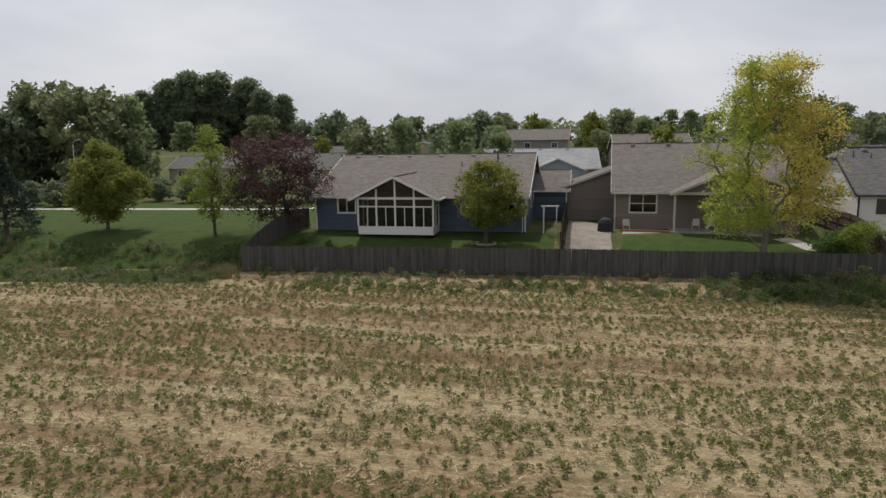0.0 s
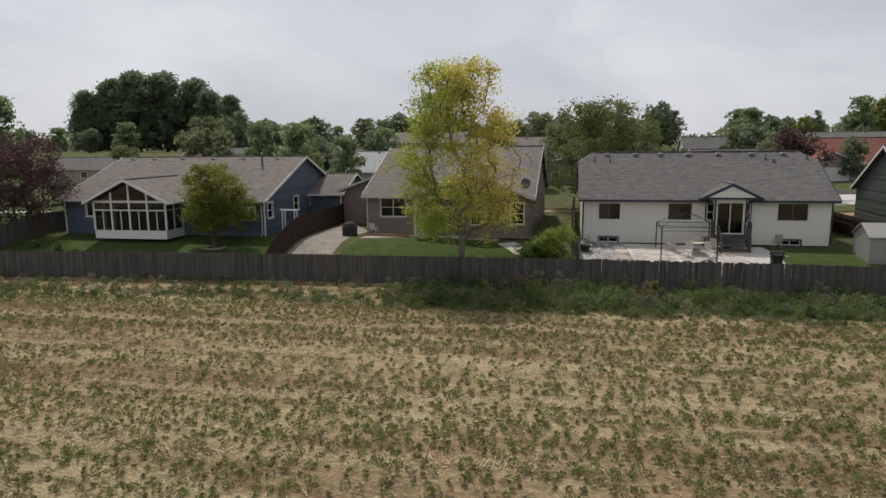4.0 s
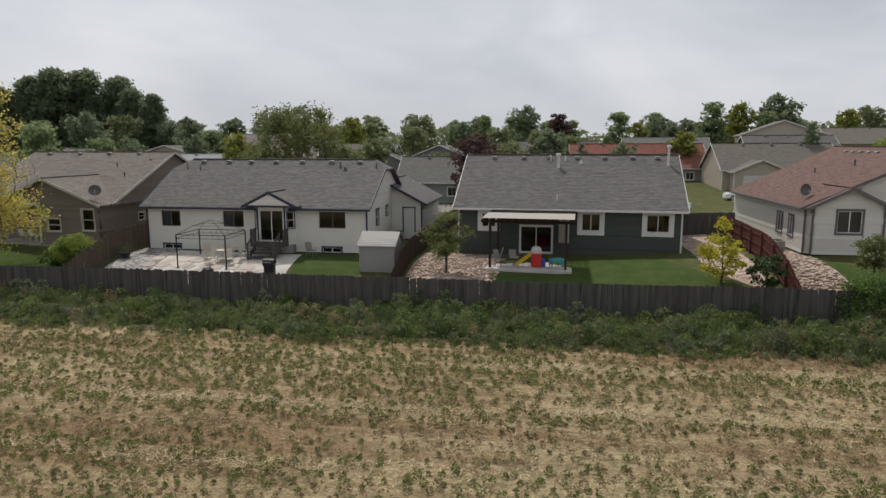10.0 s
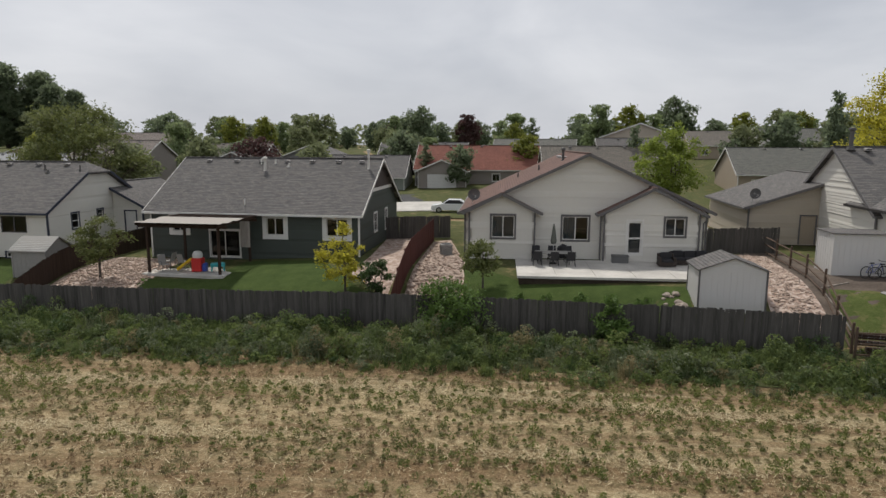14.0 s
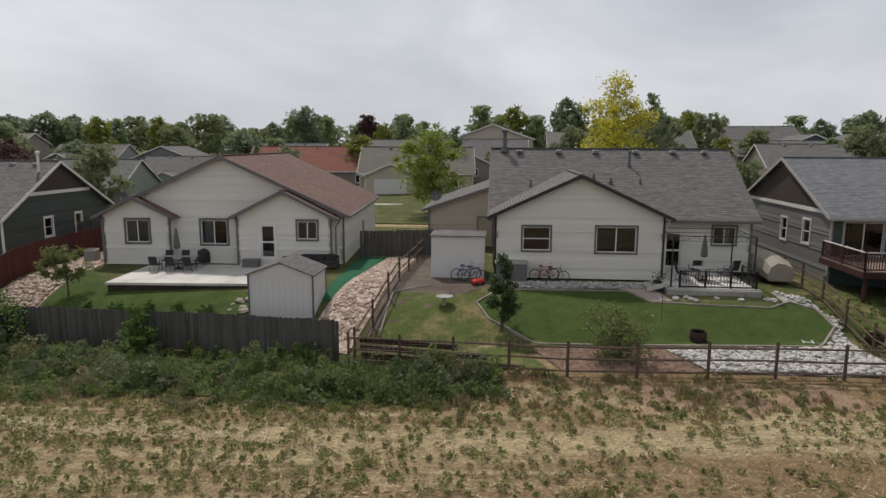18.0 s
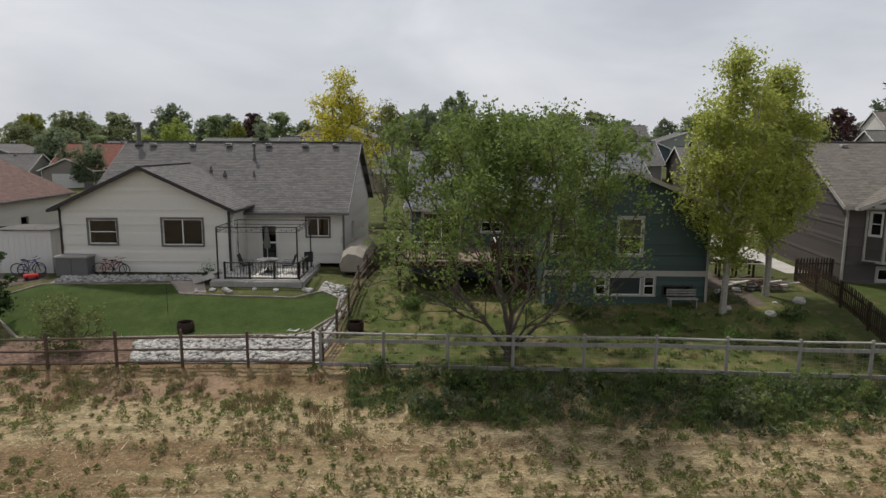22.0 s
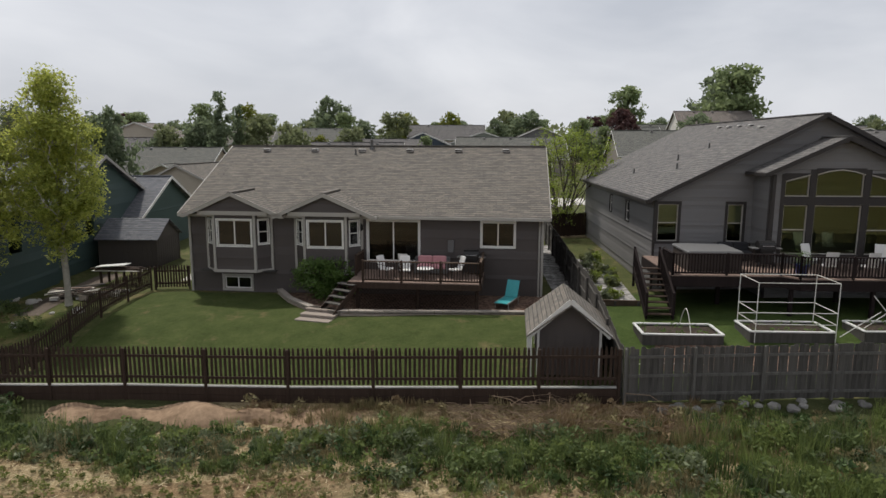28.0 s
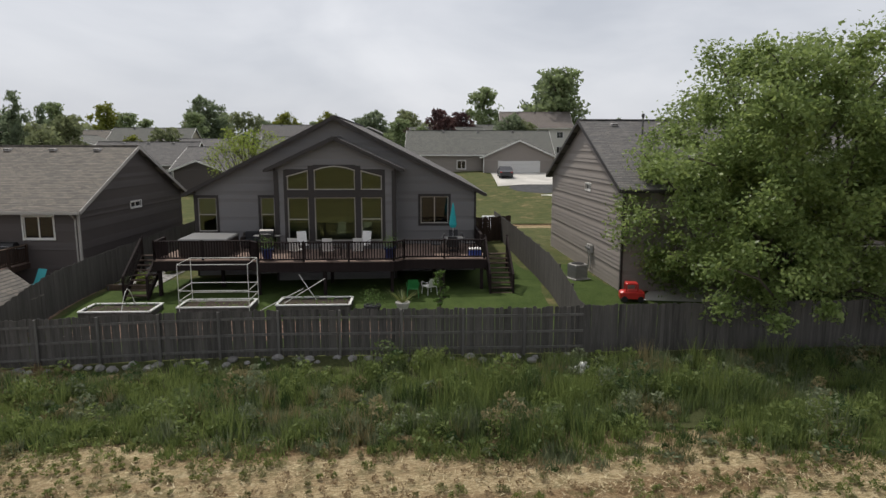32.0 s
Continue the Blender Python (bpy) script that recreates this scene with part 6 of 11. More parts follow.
def rail_fence(name, label, run, hgt, n_rails, mat, every=2.6, post=0.11, wire=True, sawn=False):
    root = tagged(new(name), label, "fence")
    ox, oy, oz = run[0][0], run[0][1], float(ground_z(*run[0]))
    root.matrix_basis = pose(ox, oy, oz)
    rnd = random.Random(len(run) + int(ox))
    for (xa, ya), (xb, yb) in zip(run, run[1:]):
        ln = math.hypot(xb - xa, yb - ya)
        n = max(1, round(ln / every))
        last = (xb, yb) == run[-1]
        for i in range(n + 1 if last else n):
            q = i / n
            x, y = xa + (xb - xa) * q, ya + (yb - ya) * q
            z = float(ground_z(x, y)) - oz
            m = MB().box(x - ox - post / 2, y - oy - post / 2, z - 0.1, x - ox + post / 2, y - oy + post / 2, z + hgt + 0.1 + rnd.uniform(-0.03, 0.05), 0.025)
            part("post", m, mat, root)
            if i == n:
                continue
            x2, y2 = xa + (xb - xa) * (i + 1) / n, ya + (yb - ya) * (i + 1) / n
            z2 = float(ground_z(x2, y2)) - oz
            for k in range(n_rails):
                f = (0.13, 0.5, 0.87)[k] * hgt if not sawn else (0.07, 0.77, 0.98)[k] * hgt
                a, b = (x - ox, y - oy, z + f + rnd.uniform(-0.02, 0.02)), (x2 - ox, y2 - oy, z2 + f + rnd.uniform(-0.02, 0.02))
                if sawn:
                    part("rail", MB().beam(a, b, *((0.045, 0.14) if k < 2 else (0.15, 0.045))), mat, root)
                else:
                    mid = tuple((p + q2) / 2 for p, q2 in zip(a, b))
                    part("rail", MB().tube([a, mid, b], [0.035, 0.055, 0.035], 6), mat, root)
            if wire:
                w = MB()
                for k in range(6):
                    f = 0.08 + k * hgt / 6
                    w.beam((x - ox, y - oy + 0.05, z + f), (x2 - ox, y2 - oy + 0.05, z2 + f), 0.004, 0.004)
                for k in range(1, 10):
                    t = k / 10
                    w.beam((x - ox + (x2 - x) * t, y - oy + (y2 - y) * t + 0.05, z + (z2 - z) * t + 0.05), (x - ox + (x2 - x) * t, y - oy + (y2 - y) * t + 0.05, z + (z2 - z) * t + hgt), 0.004, 0.004)
                part("wire_mesh", w, METAL, root)
    return root


rail_fence("rail_fence", "brown split-rail fence with wire along the field", on_fence(90.4, 111.0), 1.3, 3, RAILWOOD, every=2.45)
rail_fence("rail_fence", "brown split-rail fence between two yards", [(90.7, 20.4), (92.75, 24.9), (97.4, 38.0)], 1.3, 3, RAILWOOD, wire=False)
rail_fence("rail_fence", "brown split-rail fence between two yards", [(111.4, 12.6), (117.4, 29.5)], 1.25, 3, RAILWOOD, wire=False)
rail_fence("rail_fence", "silvered sawn-rail fence with wire along the field", on_fence(111.25, 132.0), 1.35, 3, GREYRAIL, sawn=True, every=2.5)


def picket_fence(name, label, run, hgt, base):
    """Pointed dark pickets on two rails, over a low timber wall."""
    root = tagged(new(name), label, "fence")
    ox, oy, oz = run[0][0], run[0][1], float(ground_z(*run[0]))
    root.matrix_basis = pose(ox, oy, oz)
    w = 0.085
    pts = [(-w / 2, 0), (w / 2, 0), (w / 2, hgt - 0.12), (w * 0.32, hgt - 0.09), (w * 0.42, hgt - 0.06), (0, hgt), (-w * 0.42, hgt - 0.06), (-w * 0.32, hgt - 0.09), (-w / 2, hgt - 0.12)]
    me = MB().slab([(x, -0.01, z) for x, z in pts], (0, 0.02, 0)).mesh("picket", DARKWOOD)
    rnd = random.Random(4)
    for (xa, ya), (xb, yb) in zip(run, run[1:]):
        ln = math.hypot(xb - xa, yb - ya)
        ang = math.degrees(math.atan2(yb - ya, xb - xa))
        n = round(ln / 0.155)
        for i in range(n):
            t = (i + 0.5) / n
            x, y = xa + (xb - xa) * t, ya + (yb - ya) * t
            ob = new("picket", me)
            ob.parent = root
            ob.matrix_basis = pose(x - ox, y - oy, float(ground_z(x, y)) - oz + base + 0.08, 0, rnd.gauss(0, 0.6), ang)
        m = max(1, round(ln / 2.4))
        for i in range(m + 1 if (xb, yb) == run[-1] else m):
            x, y = xa + (xb - xa) * i / m, ya + (yb - ya) * i / m
            z = float(ground_z(x, y)) - oz
            part("post", MB().box(x - ox - 0.05, y - oy - 0.12, z - 0.2, x - ox + 0.05, y - oy - 0.02, z + base + hgt + 0.02, 0.015), DARKWOOD_J, root)
            if i < m:
                x2, y2 = xa + (xb - xa) * (i + 1) / m, ya + (yb - ya) * (i + 1) / m
                z2 = float(ground_z(x2, y2)) - oz
                for f in (0.3, hgt - 0.25):
                    part("rail", MB().beam((x - ox, y - oy - 0.035, z + base + f), (x2 - ox, y2 - oy - 0.035, z2 + base + f), 0.04, 0.09), DARKWOOD_J, root)
                if base > 0.1:
                    for k in range(2):
                        f = base * (k + 0.5) / 2
                        part("wall_timber", MB().beam((x - ox, y - oy, z + f - 0.03), (x2 - ox, y2 - oy, z2 + f - 0.03), 0.14, base / 2 - 0.012), DARKWOOD_J, root)
                    part("coping", MB().beam((x - ox, y - oy, z + base), (x2 - ox, y2 - oy, z2 + base), 0.15, 0.03), OLDCONCRETE, root)
    return root


picket_fence("picket_fence", "dark brown picket fence on a low timber wall", on_fence(132.3, 152.3), 1.28, 0.52)
picket_fence("picket_fence", "dark brown picket fence between two yards", [(132.5, 4.3), (136.7, 15.2)], 1.15, 0.08)
picket_fence("picket_gate", "dark brown picket gate beside the mocha house", [(136.9, 15.3), (138.6, 14.7)], 1.2, 0.03)

# ---- yard surfaces ----
def wavy(pts, k=5, amp=0.12, seed=1):
    """A softer outline: points between, nudged a little."""
    rnd = random.Random(seed)
    out = []
    for a, b in zip(pts, pts[1:] + pts[:1]):
        for i in range(k):
            t = i / k
            j = amp if i else 0
            out.append((a[0] + (b[0] - a[0]) * t + rnd.uniform(-j, j), a[1] + (b[1] - a[1]) * t + rnd.uniform(-j, j)))
    return out


patch("lawn", wavy(along(-13.5, 8.2, 0.4, 7.5)), LAWN, 0.02, "green lawn of the blue house", "lawn")
patch("gravel_drive", [(8.9, 43.9), (12.3, 43.0), (13.4, 48.5), (15.0, 53.6), (13.6, 58.0), (12.3, 58.5)], TANPATH, 0.02, "pale gravel strip between two houses", "gravel")
patch("lawn", wavy([(12.5, 43.4), (25.6, 40.4), (26.2, 44.0), (24.7, 47.0), (19.1, 49.6), (14.5, 48.8)]), LAWN, 0.022, "green lawn of the taupe house", "lawn")
patch("garden_path", [(24.9, 46.7), (25.9, 44.0), (27.0, 43.6), (26.4, 47.2)], CONCRETE, 0.024, "pale concrete path", "path")
patch("patio", [(14.6, 49.6), (19.0, 50.2), (25.0, 47.6), (25.6, 49.6), (15.6, 52.6)], OLDCONCRETE, 0.02, "grey concrete patio", "patio")
patch("rock_bed", [(29.4, 40.0), (33.0, 39.2), (34.2, 47.0), (31.2, 47.8)], GREYROCK, 0.02, "pale gravel beside the cream house", "gravel")
patch("patio_base", [(33.0, 40.0), (42.4, 37.6), (43.2, 43.6), (34.0, 46.0)], CONCRETE, 0.02, "white mortar bed of a flagstone patio", "patio")
patch("lawn", wavy([(42.6, 37.7), (47.0, 36.4), (48.0, 42.6), (43.3, 43.8)]), LAWN, 0.022, "green lawn of the cream house", "lawn")
patch("rock_bed", [(49.6, 34.6), (55.6, 33.0), (57.2, 42.6), (52.0, 44.0)], PINKROCK, 0.02, "pinkish river rock bed", "gravel")
patch("lawn", wavy([(56.0, 33.0), (69.4, 29.8), (70.0, 31.0), (68.0, 35.0), (66.6, 39.4), (61.6, 40.8), (60.0, 36.4), (55.6, 37.4)]), LAWN, 0.022, "green lawn of the dark green house", "lawn")
patch("rock_bed", [(68.6, 34.6), (70.6, 31.0), (75.2, 47.0), (71.6, 47.6), (70.0, 39.6)], PINKROCK, 0.02, "pinkish gravel side yard", "gravel")
patch("rock_bed", [(71.0, 28.6), (74.3, 27.6), (75.8, 35.0), (76.4, 45.0), (75.0, 44.4)], PINKROCK, 0.02, "pink and tan river rock side yard", "gravel")
patch("lawn", wavy([(74.5, 27.8), (85.4, 23.4), (86.6, 27.6), (78.2, 30.6), (75.7, 34.8)]), LAWN, 0.022, "green lawn of the off-white house", "lawn")
patch("turf_strip", [(89.3, 25.4), (90.3, 25.6), (93.8, 35.0), (92.2, 35.4)], ASTRO, 0.045, "bright teal-green turf strip", "lawn")
patch("rock_bed", [(88.9, 21.8), (90.4, 20.9), (91.7, 23.4), (95.6, 33.9), (94.0, 35.0), (90.4, 25.7), (89.2, 23.9)], PINKROCK, 0.06, "pinkish rock strip beside rail fence", "gravel")
patch("garden_path", [(91.4, 22.0), (92.6, 24.4), (95.1, 26.4), (98.6, 25.6), (98.0, 27.6), (96.5, 30.0), (98.5, 41.0), (96.2, 41.6)], DIRTPATH, 0.02, "brown-grey paved side path", "path")
patch("lawn", wavy([(91.2, 20.2), (98.2, 16.6), (97.8, 20.3), (97.2, 22.8), (96.9, 24.4), (93.3, 25.6)]), LAWN_DRY, 0.022, "patchy yellowing lawn beside rail fence", "lawn")
LAWN6 = [(97.0, 23.4), (98.6, 24.6), (104.9, 22.9), (105.4, 21.4), (108.0, 20.4), (110.7, 19.5), (112.2, 20.0), (112.9, 19.0), (112.5, 17.4), (110.6, 16.1), (106.0, 17.2), (102.0, 18.4), (98.8, 19.6), (97.2, 21.8)]
patch("lawn", LAWN6, LAWN, 0.05, "dark green curved lawn with pale edging", "lawn")
patch("rock_bed", [(104.0, 17.6), (104.2, 14.3), (111.2, 12.2), (113.6, 20.6), (112.4, 21.6), (113.2, 17.6), (110.7, 16.0)], GREYROCK, 0.02, "white and grey river rock border", "gravel")
patch("rock_bed", [(99.2, 26.4), (107.8, 24.0), (107.2, 22.9), (98.8, 24.8)], GREYROCK, 0.02, "grey gravel along the house wall", "gravel")
patch("mulch_bed", [(98.4, 19.6), (98.7, 16.2), (104.1, 14.4), (103.9, 17.6)], REDROCK, 0.022, "reddish mulch bed under the roses", "soil")
patch("flagstones", [(104.6, 23.6), (106.4, 23.0), (106.6, 21.3), (105.4, 21.6), (105.0, 22.9)], BLOCK, 0.03, "reddish flagstone path", "path")
patch("lawn", wavy([(111.8, 12.2), (132.1, 4.3), (133.2, 7.4), (133.6, 12.0), (129.8, 14.0), (122.0, 16.4), (117.0, 21.4), (115.2, 20.6)]), LAWN_DRY, 0.02, "weedy patchy lawn of the teal house", "lawn")
patch("lawn", [(132.8, 4.2), (142.4, 0.5), (152.2, -3.6), (153.4, 3.4), (149.5, 5.2), (144.6, 6.6), (143.4, 9.0), (143.0, 11.8), (138.8, 13.8), (136.8, 14.6)], LAWN_MID, 0.02, "mown lawn with drying patches", "lawn")
patch("mulch_bed", [(143.2, 12.0), (143.6, 9.2), (144.8, 6.9), (149.5, 5.4), (153.8, 3.9), (156.6, 6.2), (147.0, 11.0)], REDROCK, 0.02, "brown mulch bed under the deck", "soil")
patch("garden_path", [(153.4, 3.4), (152.6, -1.0), (153.6, -2.0), (156.4, 5.6), (158.6, 11.0), (156.6, 8.0)], REDROCK, 0.022, "mulched path beside the fence", "path")
patch("lawn", wavy([(153.2, -3.8), (173.2, -11.4), (177.4, -2.4), (178.5, 2.0), (176.0, 1.0), (158.0, 5.5), (157.2, 6.4)]), LAWN, 0.02, "green lawn of the grey house", "lawn")
patch("garden_path", [(154.6, -2.6), (168.0, -8.2), (168.6, -6.8), (156.0, -1.0)], REDROCK, 0.024, "bare tan path between raised beds", "path")
patch("lawn", wavy([(174.0, -12.0), (190, -18.4), (192, -12), (179.0, -7.8), (181.0, -0.5), (178.4, -1.0)]), LAWN, 0.02, "green lawn of the tan house", "lawn")
patch("patio", [(179.0, -9.0), (183.4, -11.6), (185.4, -10.2), (180.6, -7.9)], CONCRETE, 0.03, "pale concrete patio under the tree", "patio")


def heap(name, label, x0, x1, d, w, hgt, mat, seed):
    """A long low heap of loose soil in front of the fence."""
    rng = np.random.default_rng(seed)
    u, v = np.meshgrid(np.linspace(0, 1, 70), np.linspace(-1, 1, 15))
    x = x0 + (x1 - x0) * u
    y = edge_y(x) - d + v * w * (0.7 + 0.3 * np.sin(u * 17))
    prof = np.clip(1 - v * v, 0, 1) * np.clip(np.sin(np.pi * u) * 2.2, 0, 1) * (0.6 + 0.25 * np.sin(u * 13 + 1) + 0.2 * np.sin(u * 29))
    z = ground_z(x, y) - 0.03 + hgt * prof + rng.normal(0, 0.018, x.shape) * (prof > 0.02)
    i = (np.arange(14)[:, None] * 70 + np.arange(69)[None]).ravel()
    tagged(new(name, soup(name, np.stack([x.ravel(), y.ravel(), z.ravel()], 1), np.stack([i, i + 1, i + 71, i + 70], 1), mat)), label, "soil")


heap("dirt_mound", "long mound of bare tan soil below the picket fence", 134.6, 144.4, 1.1, 0.85, 0.4, SOIL, 3)
heap("dirt_mound", "low spread of dry tan soil", 100.0, 108.5, 1.6, 1.1, 0.08, SOIL, 4)
patch("side_walk", [(138.0, 17.0), (139.2, 16.6), (143.5, 27.2), (150.5, 44.0), (147.8, 45.0), (141.0, 27.9)], CONCRETE, 0.03, "pale concrete drive beside the mocha house", "driveway")
patch("driveway", [(163.6, 37.5), (176.0, 31.0), (181.5, 43.0), (168.5, 49.5)], CONCRETE, 0.06, "broad pale concrete drive beyond the board fence", "driveway", cell=1)
patch("gravel_strip", [(154.9, 4.4), (155.7, 4.0), (163.0, 20.0), (161.2, 20.8)], GREYROCK, 0.035, "grey gravel strip beside the mocha house", "gravel", cell=0.5)
patch("yard_path", [(131.0, 12.6), (132.2, 12.2), (134.8, 20.4), (133.4, 20.9)], DIRTPATH, 0.03, "worn brown path beside the teal house", "path")
patch("driveway", [(202.4, 49.5), (209.8, 46.3), (204.5, 34.4), (197.1, 37.6)], CONCRETE, 0.08, "pale concrete driveway before the garage", "driveway", cell=1)
patch("driveway", [(212.6, 41.2), (217.8, 37.3), (210.6, 27.7), (205.4, 31.6)], CONCRETE, 0.08, "pale concrete driveway before the tan garage", "driveway", cell=1)
for a, b in ((77.5, 81.5), (89.8, 92.0), (12.5, 16.5), (181, 186)):
    patch("driveway", along(a, b, 26, 50, 3), CONCRETE, 0.025, "pale concrete driveway", "driveway", cell=3)
patch("park_path", [(-60, 79), (-20, 72.5), (-12, 73.0), (-12, 74.4), (-20, 74.0), (-60, 80.6)], CONCRETE, 0.03, "pale concrete path across the park", "path", cell=4)


def edging(name, label, pts, mat, w=0.12, hgt=0.1, closed=True):
    root = tagged(new(name), label, "edging")
    q = pts + (pts[:1] if closed else [])
    for (xa, ya), (xb, yb) in zip(q, q[1:]):
        n = max(1, round(math.hypot(xb - xa, yb - ya) / 0.7))
        for i in range(n):
            a, b = [(xa + (xb - xa) * k, ya + (yb - ya) * k) for k in (i / n, (i + 0.97) / n)]
            part("kerb_piece", MB().beam((a[0], a[1], float(ground_z(*a)) + hgt * 0.4), (b[0], b[1], float(ground_z(*b)) + hgt * 0.4), w, hgt), mat, root)
    return root


edging("lawn_edging", "pale concrete kerb round the curved lawn", LAWN6, TANPATH, 0.1, 0.12)
edging("lawn_edging", "pale concrete kerb along the garden path", [(92.0, 22.0), (93.1, 25.7), (95.2, 26.2)], TANPATH, 0.08, 0.08, closed=False)

# sleepers laid as low terraces behind the rail fence
for i, (xa, xb, d, z) in enumerate(((91.0, 97.6, 0.35, 0.0), (91.0, 97.2, 0.42, 0.2), (91.0, 96.0, 0.9, 0.38), (91.0, 95.0, 1.4, 0.56))):
    a, b = (xa, float(edge_y(xa)) + d), (xb, float(edge_y(xb)) + d)
    ob = part("sleeper", MB().beam((a[0], a[1], float(ground_z(91, 20)) + z + 0.1), (b[0], b[1], float(ground_z(91, 20)) + z + 0.12), 0.2, 0.22), DARKWOOD_J)
    tagged(ob, "brown timber sleeper laid as terrace edge", "timber", "terrace sleepers")

# ---- things in the yards ----
def thing(name, label, category, x, y, ang=0.0, z=None, group=""):
    r = tagged(new(name), label, category, group)
    r.matrix_basis = pose(x, y, float(ground_z(x, y)) + 0.02 if z is None else z, 0, 0, ang)
    return r


RESIN = plain("grey_resin", (0.3, 0.29, 0.27), 0.6)
RESIN_DK = plain("dark_grey_resin", (0.12, 0.12, 0.12), 0.6)
RESIN_WH = plain("white_resin", (0.62, 0.62, 0.6), 0.5)
SHEDWHITE = paint("white_shed_panel", (0.6, 0.59, 0.57), 0.55, 0.08)
SLING = plain("beige_sling_fabric", (0.5, 0.45, 0.37), 0.85)
CUSHION = plain("white_cushion", (0.66, 0.65, 0.63), 0.9)
PINK = plain("pink_cushion", (0.5, 0.25, 0.27), 0.9)
CHARCOAL = plain("charcoal_cloth", (0.03, 0.03, 0.033), 0.9)
WICKER = plain("dark_wicker", (0.045, 0.035, 0.03), 0.8)
TEALCLOTH = plain("teal_canvas", (0.02, 0.3, 0.33), 0.85)
GREYCLOTH = plain("grey_green_canvas", (0.11, 0.115, 0.1), 0.9)
PALECLOTH = plain("pale_awning_cloth", (0.36, 0.33, 0.3), 0.9)
TARP = stone("tan_tarp", (0.25, 0.22, 0.18), (0.36, 0.33, 0.28), 2.0, 0.8, 0.5)
TERRACOTTA = plain("terracotta", (0.3, 0.1, 0.055), 0.8)
COBALT = plain("cobalt_glaze", (0.02, 0.035, 0.15), 0.3)
TOYRED = plain("red_plastic", (0.5, 0.03, 0.025), 0.4)
TOYYELLOW = plain("yellow_plastic", (0.6, 0.4, 0.02), 0.4)
TOYBLUE = plain("blue_plastic", (0.04, 0.08, 0.35), 0.4)
TOYTEAL = plain("turquoise_plastic", (0.05, 0.33, 0.35), 0.4)
GREENPL = plain("green_plastic", (0.03, 0.2, 0.06), 0.5)
RUBBER = plain("black_rubber", (0.02, 0.02, 0.02), 0.8)
CARPAINT = plain("white_car_paint", (0.72, 0.73, 0.74), 0.25, 0, 0.6, 0.03)
CARPAINT_DK = plain("dark_car_paint", (0.05, 0.05, 0.055), 0.25, 0, 0.6, 0.03)
SOIL = stone("dark_garden_soil", (0.03, 0.022, 0.016), (0.065, 0.05, 0.036), 12.0, 0.95, 0.8)
WINECOLOUR = wood("wine_brown_stained_deck", (0.05, 0.022, 0.02), (0.075, 0.035, 0.031), per="island")
BLACKRAIL = plain("black_brown_rail", (0.022, 0.017, 0.016), 0.5)


def shed(name, label, x, y, ang, w, d, hw, hr, wall, roof, ridge="x", over=0.15, door=True, z=None, trim=None):
    """A garden shed: panelled walls with corner strips, two roof slopes and a double door."""
    r = thing(name, label, "shed", x, y, ang, z)
    for nm, a, b in (("wall", (0, 0), (w, 0)), ("wall", (w, 0), (w, d)), ("wall", (w, d), (0, d)), ("wall", (0, d), (0, 0))):
        dv, n, ln = House.axes(a, b)
        gab = (ridge == "x") == (abs(dv.y) > 0.5)
        top = [(0, hw), (ln / 2, hr), (ln, hw)] if gab else [(0, hw), (ln, hw)]
        o = Vector((a[0], a[1], 0))
        pts = [o, o + dv * ln] + [o + dv * u + Vector((0, 0, z_)) for u, z_ in top[::-1]]
        part("wall", MB().slab(pts, -n * 0.04), wall, r)
        k = 0.3
        while k < ln - 0.1:
            p = o + dv * k + n * 0.004
            part("batten", MB().beam(p + Vector((0, 0, 0.05)), p + Vector((0, 0, hw - 0.05)), 0.02, 0.02), wall, r)
            k += 0.3
    for cx, cy in ((0, 0), (w, 0), (w, d), (0, d)):
        part("corner_strip", MB().box(cx - 0.04, cy - 0.04, 0, cx + 0.04, cy + 0.04, hw - 0.02), trim or wall, r)
    t = 0.05
    if ridge == "x":
        e = over * (hr - hw) / (d / 2)
        sl = [[(-over, -over, hw - e), (w + over, -over, hw - e), (w + over, d / 2, hr), (-over, d / 2, hr)], [(w + over, d + over, hw - e), (-over, d + over, hw - e), (-over, d / 2, hr), (w + over, d / 2, hr)]]
    else:
        e = over * (hr - hw) / (w / 2)
        sl = [[(-over, d + over, hw - e), (-over, -over, hw - e), (w / 2, -over, hr), (w / 2, d + over, hr)], [(w + over, -over, hw - e), (w + over, d + over, hw - e), (w / 2, d + over, hr), (w / 2, -over, hr)]]
    for pts in sl:
        a = Vector(pts[0])
        ee, up = (Vector(pts[1]) - a).normalized(), (Vector(pts[3]) - a).normalized()
        lift = [tuple(Vector(p) + Vector((0, 0, t + 0.01))) for p in pts]
        part("roof_slope", MB().slab(lift, (0, 0, -t), [((Vector(p) - a).dot(ee), (Vector(p) - a).dot(up)) for p in pts]), roof, r)
    return r


# cream house yard
r = shed("storage_shed", "grey resin storage shed with pale ribbed roof", 47.5, 38.9, -14, 2.25, 2.4, 1.75, 2.45, RESIN, RESIN_ROOF)
for i in range(8):
    y = 0.04 + i * 0.15
    part("roof_rib", MB().beam((-0.16, -0.1 + y, 1.76 + y * 0.55), (2.41, -0.1 + y, 1.76 + y * 0.55), 0.03, 0.03), RESIN_WH, r)


